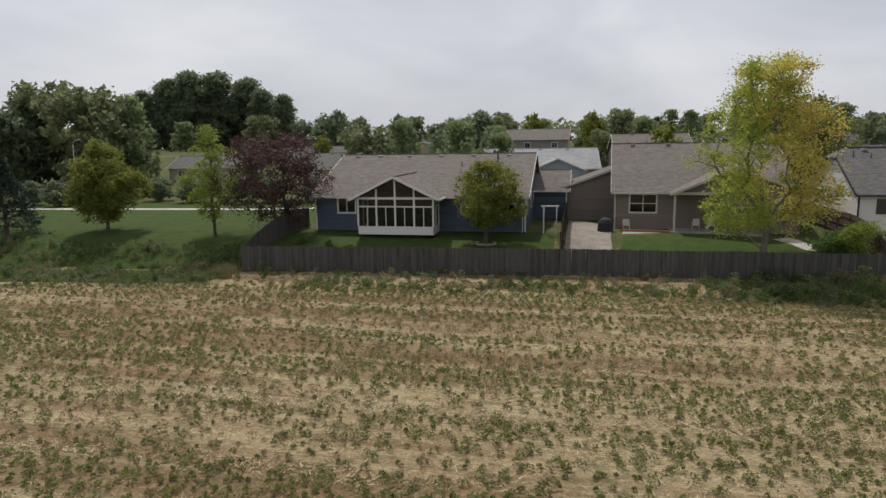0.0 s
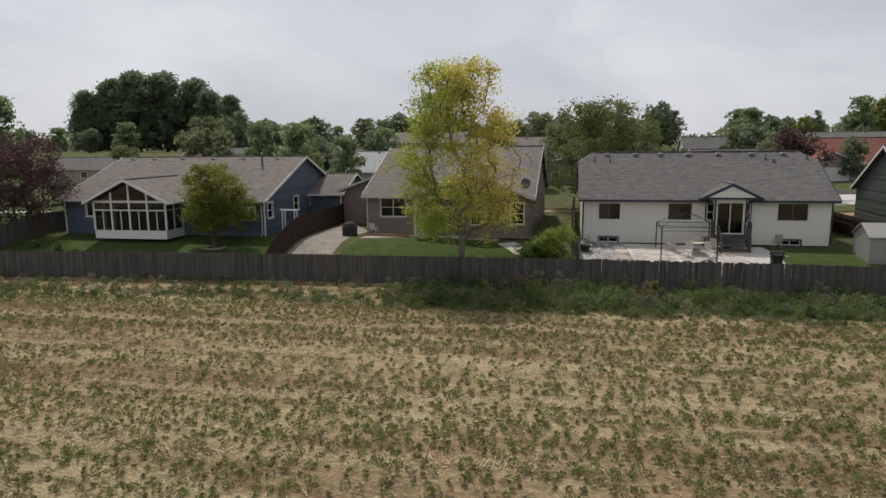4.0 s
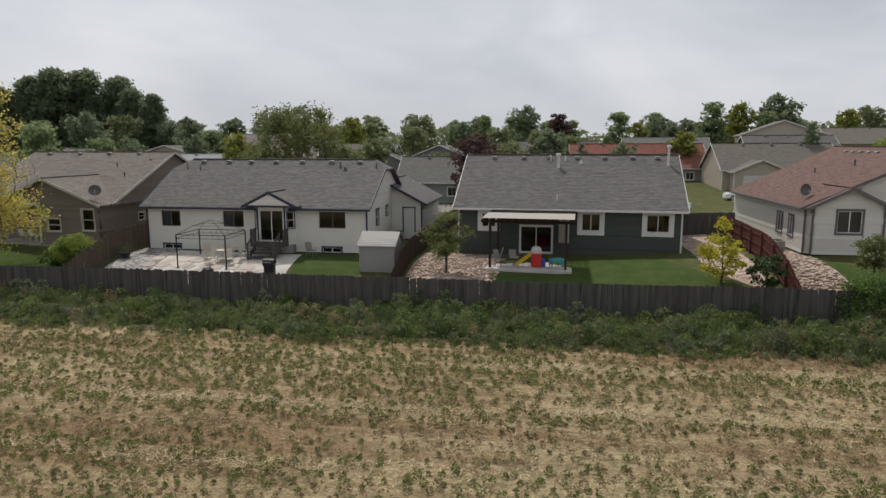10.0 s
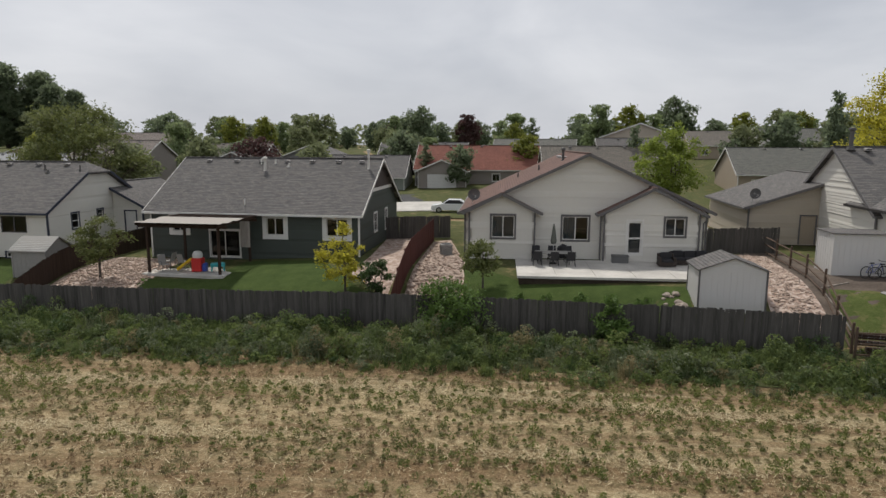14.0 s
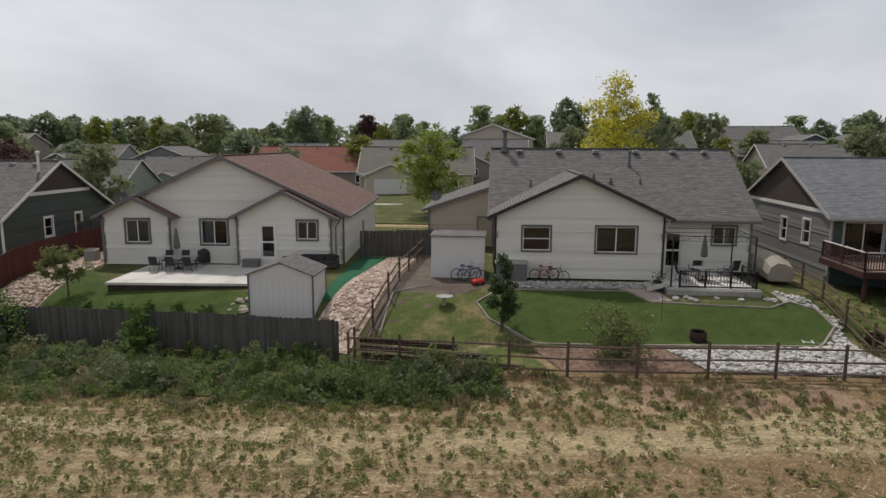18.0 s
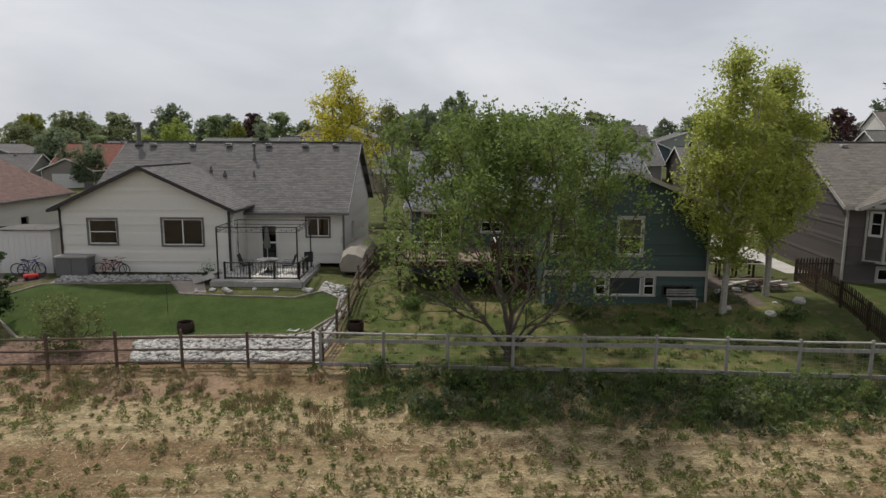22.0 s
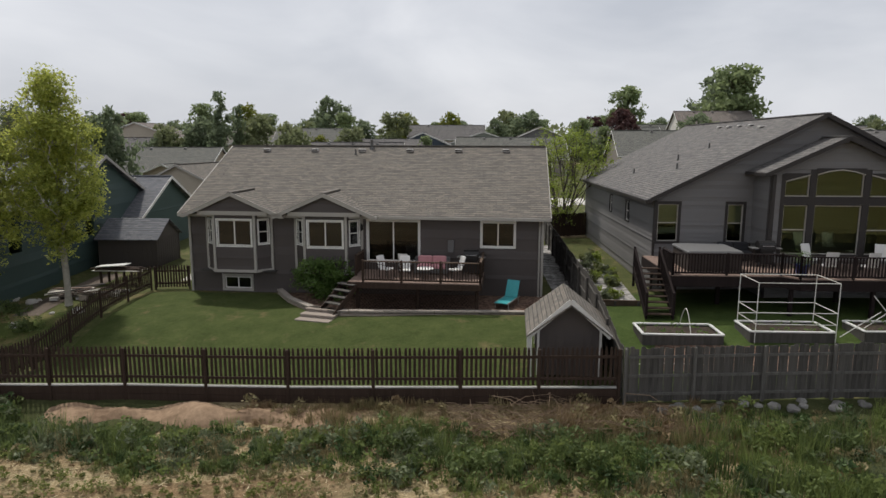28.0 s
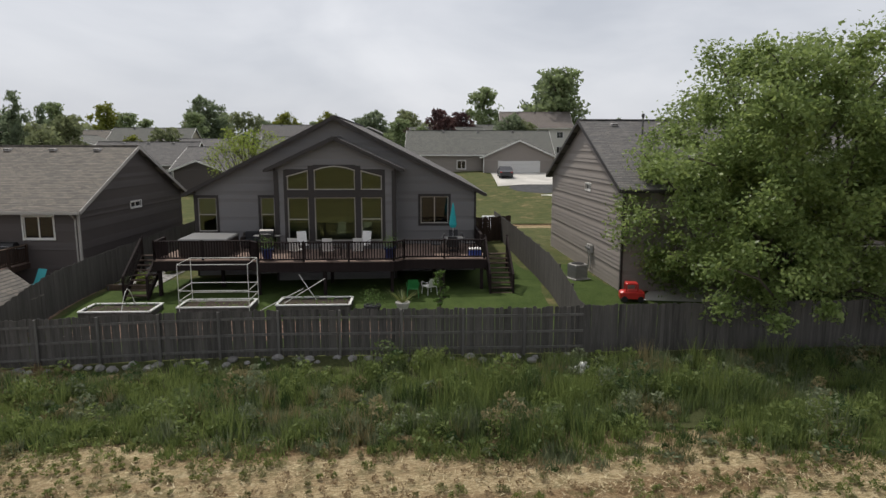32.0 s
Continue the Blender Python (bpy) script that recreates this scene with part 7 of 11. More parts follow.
def chair(name, label, frame, seat, mb_back=0.55, arms=True, legs="four"):
    """A garden chair: seat, backrest, arms and legs as parts; built at the origin."""
    r = tagged(new(name), label, "chair")
    part("seat", MB().box(-0.25, -0.25, 0.38, 0.25, 0.25, 0.44, 0.02), seat, r)
    part("backrest", MB().slab([(-0.25, 0.24, 0.44), (0.25, 0.24, 0.44), (0.24, 0.42, 0.44 + mb_back), (-0.24, 0.42, 0.44 + mb_back)], (0, 0.04, 0.01)), seat, r)
    for sx in (-1, 1):
        for sy in (-1, 1):
            part("leg", MB().tube([(sx * 0.24, sy * 0.24, 0.4), (sx * 0.27, sy * 0.27, 0)], 0.016, 6), frame, r)
        if arms:
            part("armrest", MB().tube([(sx * 0.28, -0.24, 0.4), (sx * 0.29, -0.24, 0.62), (sx * 0.29, 0.3, 0.64)], 0.02, 6), frame, r)
    return r


def put(ob, x, y, ang, first, z=None):
    m = pose(x, y, float(ground_z(x, y)) + 0.02 if z is None else z, 0, 0, ang)
    if first:
        ob.matrix_basis = m
        return ob
    return copy_thing(ob, m)


def round_table(name, label, x, y, rad, hgt, top, leg, z=None):
    r = thing(name, label, "table", x, y, 0, z)
    part("tabletop", MB().lathe(0, 0, [(rad - 0.02, hgt - 0.03), (rad, hgt - 0.015), (rad - 0.01, hgt)], 20), top, r)
    for k in range(4):
        a = k * math.pi / 2 + 0.4
        part("leg", MB().tube([(rad * 0.6 * math.cos(a), rad * 0.6 * math.sin(a), hgt - 0.03), (rad * 0.75 * math.cos(a), rad * 0.75 * math.sin(a), 0)], 0.018, 6), leg, r)
    return r


c = chair("patio_chair", "beige sling patio chair on flagstones", RESIN_WH, SLING)
tagged(c, group="chairs on the flagstone patio")
for i, (x, y, a) in enumerate(((36.6, 43.6, 200), (38.2, 43.3, 170), (39.4, 42.6, 120), (37.2, 42.0, 330), (38.6, 41.6, 20))):
    put(c, x, y, a, i == 0)
round_table("patio_table", "round pale patio table on flagstones", 38.0, 42.6, 0.55, 0.72, SLING, RESIN_WH)
c = chair("lawn_chair", "grey resin lawn chair against the wall", RESIN, RESIN, 0.6)
put(c, 43.9, 43.0, 160, True)


def frame_gazebo(name, label, x, y, ang, w, d, hgt, peak, mat, z=None, scroll=True):
    r = thing(name, label, "gazebo", x, y, ang, z)
    cs = [(0, 0), (w, 0), (w, d), (0, d)]
    for cx, cy in cs:
        part("post", MB().box(cx - 0.035, cy - 0.035, 0, cx + 0.035, cy + 0.035, hgt, 0.008), mat, r)
        part("foot", MB().box(cx - 0.08, cy - 0.08, 0, cx + 0.08, cy + 0.08, 0.03, 0.01), mat, r)
    for a, b in zip(cs, cs[1:] + cs[:1]):
        part("top_rail", MB().beam((*a, hgt), (*b, hgt), 0.04, 0.04), mat, r)
        part("lower_rail", MB().beam((*a, hgt - 0.25), (*b, hgt - 0.25), 0.025, 0.025), mat, r)
        if scroll:
            g = MB()
            for i in range(1, 8):
                p = [a[k] + (b[k] - a[k]) * i / 8 for k in (0, 1)]
                g.beam((*p, hgt - 0.25), (*p, hgt), 0.012, 0.012)
            part("scrollwork", g, mat, r)
    if peak:
        for cx, cy in cs:
            part("roof_rib", MB().tube([(cx, cy, hgt), ((cx + w / 2) / 2, (cy + d / 2) / 2, hgt + peak * 0.62), (w / 2, d / 2, hgt + peak)], 0.016, 6), mat, r)
        for f, zz in ((0.5, 0.62),):
            q = [(w / 2 + (cx - w / 2) * f, d / 2 + (cy - d / 2) * f, hgt + peak * zz) for cx, cy in cs]
            for a, b in zip(q, q[1:] + q[:1]):
                part("roof_ring", MB().tube([a, b], 0.012, 6), mat, r)
    return r


frame_gazebo("gazebo_frame", "open black metal gazebo frame without canopy", 35.2, 41.6, -14, 3.5, 2.9, 2.25, 0.85, BLACKMETAL)
r = thing("fire_pit", "black wire fire pit on flagstones", "fire pit", 37.6, 39.9)
part("bowl", MB().lathe(0, 0, [(0.2, 0.18), (0.4, 0.28), (0.42, 0.34), (0.38, 0.33)], 16), BLACKMETAL, r)
part("spark_guard", MB().lathe(0, 0, [(0.38, 0.34), (0.34, 0.5), (0.2, 0.6), (0.03, 0.64)], 12), BLACKMETAL, r)
for k in range(3):
    part("leg", MB().tube([(0.25 * math.cos(k * 2.1), 0.25 * math.sin(k * 2.1), 0.22), (0.36 * math.cos(k * 2.1), 0.36 * math.sin(k * 2.1), 0)], 0.015, 6), BLACKMETAL, r)


def pot(name, label, x, y, rad, hgt, mat, plant=None, z=None, seed=1):
    r = thing(name, label, "plant pot", x, y, 0, z)
    part("pot", MB().lathe(0, 0, [(rad * 0.68, 0), (rad, hgt * 0.82), (rad * 1.1, hgt * 0.83), (rad * 1.1, hgt), (rad * 0.92, hgt), (rad * 0.9, hgt * 0.9)], 14), mat, r)
    if plant:
        rg = np.random.default_rng(seed)
        c_ = rg.normal(size=(320, 3)) * np.array([rad * 0.7, rad * 0.7, rad * 0.7]) + np.array([0, 0, hgt + rad * 0.7])
        v, f_ = leaf_quads(rg, c_, rg.uniform(0.05, 0.12, 320), 0.45)
        tagged(part("plant", soup("plant", v, f_, plant), None, r), kind="stuff")
    return r


pot("terracotta_pot", "terracotta pot at the patio edge", 34.0, 40.6, 0.2, 0.4, TERRACOTTA)
pot("terracotta_pot", "terracotta pot at the patio edge", 40.4, 39.2, 0.2, 0.42, TERRACOTTA)
pot("planter", "dark planter with low shrub by the wall", 30.8, 44.2, 0.35, 0.4, CHARCOAL, LEAF_DARK)


def grill(name, label, x, y, ang, z=None, cover=False):
    r = thing(name, label, "grill", x, y, ang, z)
    if cover:
        m = MB()
        m.tube([(0, 0, 0.02), (0, 0, 0.7), (0, 0, 0.95), (0, 0, 1.12)], [0.62, 0.6, 0.45, 0.12], 12)
        part("cover", m, CHARCOAL, r)
        return r
    part("cart", MB().box(-0.3, -0.25, 0.1, 0.3, 0.25, 0.7, 0.02), BLACKMETAL, r)
    part("firebox", MB().box(-0.36, -0.28, 0.7, 0.36, 0.28, 0.88, 0.03), BLACKMETAL, r)
    part("lid", MB().tube([(-0.36, 0, 0.9), (0.36, 0, 0.9)], 0.27, 12), BLACKMETAL, r)
    for s in (-1, 1):
        part("side_shelf", MB().box(min(s * 0.37, s * 0.68), -0.22, 0.82, max(s * 0.37, s * 0.68), 0.22, 0.85, 0.005), METAL, r)
        part("wheel", MB().tube([(s * 0.33, -0.2, 0.1), (s * 0.38, -0.2, 0.1)], 0.1, 12), RUBBER, r)
    part("handle", MB().tube([(-0.25, -0.32, 0.95), (0.25, -0.32, 0.95)], 0.015, 6), METAL, r)
    return r


grill("barbecue", "black open barbecue cart on the patio", 41.7, 39.2, -14)
grill("barbecue", "covered black barbecue by the taupe house", 13.7, 51.2, 0, cover=True)


def stairs_rail(name, label, x, y, ang, w, top, n, mat, tread_mat, run=0.28, z=None, rail=True, stop=0.0):
    """Open steps that climb along +y to the height top, with balustrades at both sides."""
    r = thing(name, label, "stairs", x, y, ang, z)
    for i in range(n):
        hgt = top * (i + 1) / n
        part("tread", MB().box(0, i * run, hgt - 0.045, w, i * run + run + 0.03, hgt, 0.008), tread_mat, r)
    for sx in (0.02, w - 0.02):
        part("stringer", MB().beam((sx, -0.05, 0.05), (sx, n * run, top - 0.12), 0.045, 0.26), mat, r)
        if rail:
            part("newel", MB().box(sx - 0.05, -0.05, 0, sx + 0.05, 0.05, top / n + 0.95, 0.012), mat, r)
            part("newel", MB().box(sx - 0.05, n * run - 0.1, top * 0.5, sx + 0.05, n * run, top + 0.95, 0.012), mat, r)
            part("handrail", MB().beam((sx, 0, top / n + 0.9), (sx, n * run, top + 0.92), 0.09, 0.05), mat, r)
            for i in range(n * 2):
                q = (i + 0.5) / (n * 2)
                part("baluster", MB().box(sx - 0.015, q * n * run - 0.015, top * q + 0.1, sx + 0.015, q * n * run + 0.015, top * q + 0.95), mat, r)
    return r


def house_xy(x, y, ang, u, v):
    a = radians(ang)
    return x + u * math.cos(a) - v * math.sin(a), y + u * math.sin(a) + v * math.cos(a)


def balustrade(root, pts, z, hgt, mat, cap=None, gap=0.13, post_every=1.9, bar=0.018):
    for (xa, ya), (xb, yb) in zip(pts, pts[1:]):
        ln = math.hypot(xb - xa, yb - ya)
        n = max(1, round(ln / post_every))
        for i in range(n + 1):
            x, y = xa + (xb - xa) * i / n, ya + (yb - ya) * i / n
            part("post", MB().box(x - 0.05, y - 0.05, z - 0.25, x + 0.05, y + 0.05, z + hgt + 0.06, 0.012), mat, root)
        part("top_rail", MB().beam((xa, ya, z + hgt), (xb, yb, z + hgt), 0.12, 0.045), cap or mat, root)
        part("bottom_rail", MB().beam((xa, ya, z + 0.1), (xb, yb, z + 0.1), 0.05, 0.07), mat, root)
        m = max(2, round(ln / gap))
        for i in range(1, m):
            x, y = xa + (xb - xa) * i / m, ya + (yb - ya) * i / m
            part("baluster", MB().box(x - bar, y - bar, z + 0.1, x + bar, y + bar, z + hgt), mat, root)


def deck(name, label, x, y, ang, zb, outline, z, boards, mat, rail_pts, skirt=0.35, rail_h=0.92, cap=None, posts=(), bar=0.018):
    """A raised deck: boards, rim joists, posts and balustrade, in the frame of its house (z relative to zb)."""
    r = tagged(new(name), label, "deck")
    r.matrix_basis = pose(x, y, zb, 0, 0, ang)
    xs, ys = [p[0] for p in outline], [p[1] for p in outline]
    v0 = min(ys)
    while v0 < max(ys) - 0.02:
        v1 = min(v0 + 0.14, max(ys))
        mid = (v0 + v1) / 2
        cr = []
        for (xa, ya), (xb, yb) in zip(outline, outline[1:] + outline[:1]):
            if (ya - mid) * (yb - mid) < 0:
                cr.append(xa + (xb - xa) * (mid - ya) / (yb - ya))
        cr.sort()
        for a, b in zip(cr[::2], cr[1::2]):
            part("deck_board", MB().box(a, v0, z - 0.035, b, v1 - 0.008, z), boards, r)
        v0 = v1
    for a, b in zip(outline, outline[1:] + outline[:1]):
        part("rim_joist", MB().beam((*a, z - 0.05 - skirt / 2), (*b, z - 0.05 - skirt / 2), 0.05, skirt), mat, r)
    for u, v in posts:
        part("deck_post", MB().box(u - 0.08, v - 0.08, -0.3, u + 0.08, v + 0.08, z - 0.1, 0.015), mat, r)
    for run in rail_pts:
        balustrade(r, run, z, rail_h, mat, cap, bar=bar)
    return r


# steps of the cream house
sx, sy = house_xy(31.4, 47.3, -13.7, 9.15, -2.75)
stairs_rail("entry_stairs", "dark wooden steps with balustrades to the sliding door", sx, sy, -13.7, 1.9, 0.8, 4, OLDWOOD_J, OLDWOOD_J, 0.3)
deck("door_landing", "small grey wooden landing at the sliding door", 31.4, 47.3, -13.7, 2.05, [(8.9, -1.6), (11.3, -1.6), (11.3, -0.8), (8.9, -0.8)], 0.82, OLDWOOD_J, OLDWOOD_J, [[(8.9, -0.85), (8.9, -1.6)], [(11.3, -1.6), (11.3, -0.85)]], 0.2)
# flagstones
rg = random.Random(8)
fl = tagged(new("flagstone_patio"), "pink and tan flagstones in white mortar", "patio", "", "structure")
for i in range(9):
    for j in range(5):
        u, v = 0.2 + i * 1.02 + rg.uniform(-0.1, 0.1), -6.3 + j * 1.05 + rg.uniform(-0.1, 0.1)
        px_, py_ = house_xy(31.4, 47.3, -13.7, 2.4 + u, v)
        k = rg.randint(5, 7)
        pts = []
        for q in range(k):
            a = 2 * math.pi * q / k + rg.uniform(-0.2, 0.2)
            rr_ = rg.uniform(0.4, 0.55)
            x_, y_ = px_ + rr_ * math.cos(a), py_ + rr_ * math.sin(a)
            pts.append((x_, y_, float(ground_z(x_, y_)) + 0.045))
        part("flagstone", MB().slab(pts, (0, 0, -0.04)), stone("flagstone_tone", (0.36, 0.3, 0.26), (0.5, 0.44, 0.39), 3.0, 0.9, 0.2, per="object") if i + j == 0 else bpy.data.materials["flagstone_tone"], fl)

# dark green house: pergola, patio and toys
H4 = (54.45, 44.0, -16.6)
px4, py4 = house_xy(*H4, 2.9, -5.2)
r = thing("patio_slab", "pale concrete patio under the pergola", "patio", px4, py4, -16.6)
r["kind"] = "structure"
part("slab", MB().box(-0.2, -0.3, -0.6, 5.3, 5.1, 0.1, 0.02), CONCRETE, r)
r = thing("pergola", "dark brown pergola with pale cloth shade", "pergola", px4, py4, -16.6)
for u in (0.1, 4.9):
    for v in (0.1, 4.4):
        part("post", MB().box(u - 0.08, v - 0.08, 0, u + 0.08, v + 0.08, 3.05, 0.02), DARKWOOD_J, r)
for v in (0.1, 4.4):
    part("beam", MB().beam((-0.5, v, 3.1), (5.5, v, 3.1), 0.08, 0.2), DARKWOOD_J, r)
for i in range(13):
    u = -0.3 + i * 0.46
    part("rafter", MB().beam((u, -0.5, 3.26), (u, 5.0, 3.26), 0.05, 0.15), DARKWOOD_J, r)
for i in range(9):
    v = 2.7 + i * 0.28
    part("slat", MB().beam((-0.4, v, 3.36), (5.4, v, 3.36), 0.05, 0.05), DARKWOOD_J, r)
m = MB()
for i in range(10):
    v0, v1 = -0.5 + i * 0.32, -0.5 + (i + 1) * 0.32
    za, zb_ = 3.37 + 0.04 * math.sin(i * 1.5), 3.37 + 0.04 * math.sin((i + 1) * 1.5)
    m.slab([(-0.4, v0, za), (5.4, v0, za), (5.4, v1, zb_), (-0.4, v1, zb_)], (0, 0, -0.01))
part("shade_cloth", m, PALECLOTH, r)
m = MB()
for i in range(8):
    u0, u1 = 4.3 + i * 0.09, 4.3 + (i + 1) * 0.09
    w0, w1 = 4.2 + 0.06 * (-1) ** i, 4.2 - 0.06 * (-1) ** i
    m.slab([(u0, w0, 1.2), (u1, w1, 1.2), (u1, w1, 3.0), (u0, w0, 3.0)], (0, 0.012, 0))
part("curtain", m, PALECLOTH, r, "pale hanging curtain")
tx, ty = house_xy(*H4, 5.9, -4.4)
r = thing("toy_slide", "red and yellow plastic toddler slide", "toy", tx, ty, -10, z=float(ground_z(tx, ty)) + 0.12)
part("tower", MB().box(-0.3, -0.3, 0, 0.35, 0.4, 0.85, 0.06), TOYRED, r)
part("tower_top", MB().lathe(0.02, 0.05, [(0.3, 0.85), (0.34, 1.05), (0.24, 1.25), (0.05, 1.3)], 10), RESIN_WH, r)
part("chute", MB().slab([(-0.3, -0.2, 0.75), (-0.3, 0.25, 0.75), (-1.25, 0.25, 0.06), (-1.25, -0.2, 0.06)], (0, 0, -0.06)), TOYYELLOW, r)
for sy_ in (-0.22, 0.27):
    part("chute_side", MB().beam((-0.3, sy_, 0.82), (-1.25, sy_, 0.12), 0.05, 0.14), TOYYELLOW, r)
part("ladder", MB().box(0.35, -0.2, 0, 0.6, 0.3, 0.5, 0.05), TOYBLUE, r)
tx, ty = house_xy(*H4, 7.2, -4.2)
r = thing("toy_table", "turquoise plastic play table", "toy", tx, ty, 10, z=float(ground_z(tx, ty)) + 0.12)
part("basin", MB().box(-0.45, -0.3, 0.3, 0.45, 0.3, 0.5, 0.06), TOYTEAL, r)
for u in (-0.35, 0.35):
    for v in (-0.2, 0.2):
        part("leg", MB().tube([(u, v, 0.3), (u * 1.1, v * 1.1, 0)], 0.05, 8), TOYTEAL, r)
c = chair("patio_chair", "grey wire patio chair under the pergola", RESIN_DK, RESIN)
tagged(c, group="chairs under the pergola")
for i, (u, v, a) in enumerate(((3.6, -4.4, 40), (4.4, -3.4, 150), (3.2, -3.2, 250))):
    tx, ty = house_xy(*H4, u, v)
    put(c, tx, ty, a, i == 0, z=float(ground_z(px4, py4)) + 0.12)

# off-white house: patio, furniture and shed
H5 = (75.9, 36.1, -13)
r = thing("patio_slab", "pale concrete patio behind the off-white house", "patio", *house_xy(*H5, 3.3, -5.35), -13, z=2.0)
r["kind"] = "structure"
for i in range(5):
    for j in range(2):
        part("slab", MB().box(i * 2.2, j * 2.75, 0.6, i * 2.2 + 2.188, j * 2.75 + 2.738, 0.74, 0.012), CONCRETE, r)
# added inset block; its dark colour paints the shadow below the slab edge
part("footing", MB().box(0.1, 0.1, -0.2, 10.9, 5.4, 0.598), SOIL, r)
ZP5 = 2.73
c = chair("dining_chair", "dark mesh dining chair round the patio table", BLACKMETAL, CHARCOAL, 0.5)
tagged(c, group="chairs round the patio table")
tx, ty = house_xy(*H5, 5.6, -1.3)
for i, (u, v, a) in enumerate(((-1.0, -0.75, 0), (0, -0.8, 0), (1.0, -0.75, 0), (-1.0, 0.75, 180), (0, 0.8, 180), (1.0, 0.75, 180))):
    x_, y_ = house_xy(*H5, 5.6 + u, -1.3 + v)
    put(c, x_, y_, -13 + a + 180, i == 0, z=ZP5)
r = thing("patio_table", "long dark glass-topped patio table", "table", tx, ty, -13, z=ZP5)
part("tabletop", MB().box(-1.1, -0.5, 0.7, 1.1, 0.5, 0.74, 0.015), RESIN, r)
for u in (-0.95, 0.95):
    for v in (-0.4, 0.4):
        part("leg", MB().tube([(u, v, 0.7), (u, v, 0)], 0.022, 6), BLACKMETAL, r)


def umbrella(name, label, x, y, z, hgt, mat, pole=METAL):
    """A folded parasol: pole, furled canopy, tie and base."""
    r = thing(name, label, "parasol", x, y, 0, z)
    part("pole", MB().tube([(0, 0, 0), (0, 0, hgt)], 0.02, 8), pole, r)
    m = MB()
    m.tube([(0, 0, hgt), (0, 0, hgt - 0.12), (0, 0, hgt - 0.6), (0, 0, hgt - 1.1), (0, 0, hgt - 1.25)], [0.02, 0.06, 0.13, 0.2, 0.15], 9)
    part("canopy", m, mat, r, "furled canopy")
    part("tie", MB().tube([(0, 0, hgt - 0.75), (0, 0, hgt - 0.7)], 0.16, 9), mat, r)
    part("base", MB().lathe(0, 0, [(0.25, 0), (0.24, 0.06), (0.06, 0.1), (0.04, 0.25)], 14), BLACKMETAL, r)
    return r


umbrella("parasol", "furled grey parasol over the patio table", tx, ty, ZP5, 2.5, GREYCLOTH)
grill("barbecue", "covered black barbecue on the patio", *house_xy(*H5, 6.4, 1.2), -13, ZP5, True)
r = thing("side_table", "white slatted bar cart on the patio", "table", *house_xy(*H5, 8.2, 1.0), -13, ZP5)
part("tabletop", MB().box(-0.45, -0.25, 0.88, 0.45, 0.25, 0.92, 0.01), RESIN_WH, r)
part("shelf", MB().box(-0.4, -0.22, 0.4, 0.4, 0.22, 0.43), RESIN_WH, r)
for u in (-0.4, 0.4):
    for v in (-0.2, 0.2):
        part("leg", MB().box(u - 0.02, v - 0.02, 0, u + 0.02, v + 0.02, 0.88), RESIN_WH, r)


def sofa(name, label, x, y, ang, z, w, frame, cush, pillows=None):
    r = thing(name, label, "sofa", x, y, ang, z)
    part("base", MB().box(-w / 2, -0.4, 0.08, w / 2, 0.4, 0.32, 0.03), frame, r)
    part("back", MB().box(-w / 2, 0.28, 0.32, w / 2, 0.42, 0.78, 0.04), frame, r)
    for s in (-1, 1):
        part("arm", MB().box(min(s * w / 2, s * (w / 2 - 0.14)), -0.4, 0.32, max(s * w / 2, s * (w / 2 - 0.14)), 0.3, 0.6, 0.04), frame, r)
    n = max(1, round((w - 0.28) / 0.65))
    for i in range(n):
        a = -w / 2 + 0.15 + (w - 0.3) * i / n
        b = -w / 2 + 0.15 + (w - 0.3) * (i + 1) / n - 0.02
        part("seat_cushion", MB().box(a, -0.4, 0.32, b, 0.26, 0.46, 0.05), cush, r)
        part("back_cushion", MB().box(a, 0.12, 0.46, b, 0.28, 0.85, 0.05), pillows or cush, r)
    return r


sofa("outdoor_sofa", "long black wicker sofa against the wall", *house_xy(*H5, 14.0, -0.75), -13, ZP5, 2.4, WICKER, CHARCOAL)
sofa("ottoman", "black wicker ottoman by the sofa", *house_xy(*H5, 12.4, -1.5), -13, ZP5, 1.0, WICKER, CHARCOAL)
r = thing("bench_box", "low black storage bench by the door", "bench", *house_xy(*H5, 9.8, -0.5), -13, ZP5)
part("box", MB().box(-0.5, -0.25, 0, 0.5, 0.25, 0.42, 0.03), RESIN_DK, r)
part("lid", MB().box(-0.53, -0.28, 0.425, 0.53, 0.28, 0.48, 0.02), RESIN_DK, r)
shed("storage_shed", "white panelled storage shed with shingle roof", 85.9, 25.0, -16, 3.2, 2.4, 2.15, 2.75, SHEDWHITE, ROOF_GREY, "y", 0.12, trim=GREY_TRIM, z=1.75)


def ac_unit(x, y, z=None, ang=0):
    r = thing("air_conditioner", "grey air-conditioning unit on its pad", "air conditioner", x, y, ang, z)
    part("pad", MB().box(-0.5, -0.5, -0.3, 0.5, 0.5, 0.05), OLDCONCRETE, r)
    part("casing", MB().box(-0.38, -0.38, 0.05, 0.38, 0.38, 0.8, 0.04), RESIN, r)
    for k in range(9):
        part("louvre", MB().box(-0.385, -0.385, 0.14 + k * 0.07, 0.385, 0.385, 0.165 + k * 0.07), RESIN_DK, r)
    part("fan_grille", MB().lathe(0, 0, [(0.33, 0.8), (0.33, 0.83), (0.05, 0.86)], 16), BLACKMETAL, r)


ac_unit(*house_xy(*H5, -1.3, 1.6))
ac_unit(*house_xy(179.0, -7.6, -20, -1.2, 3.2))
ac_unit(*house_xy(31.4, 47.3, -13.7, 17.6, 7.0))


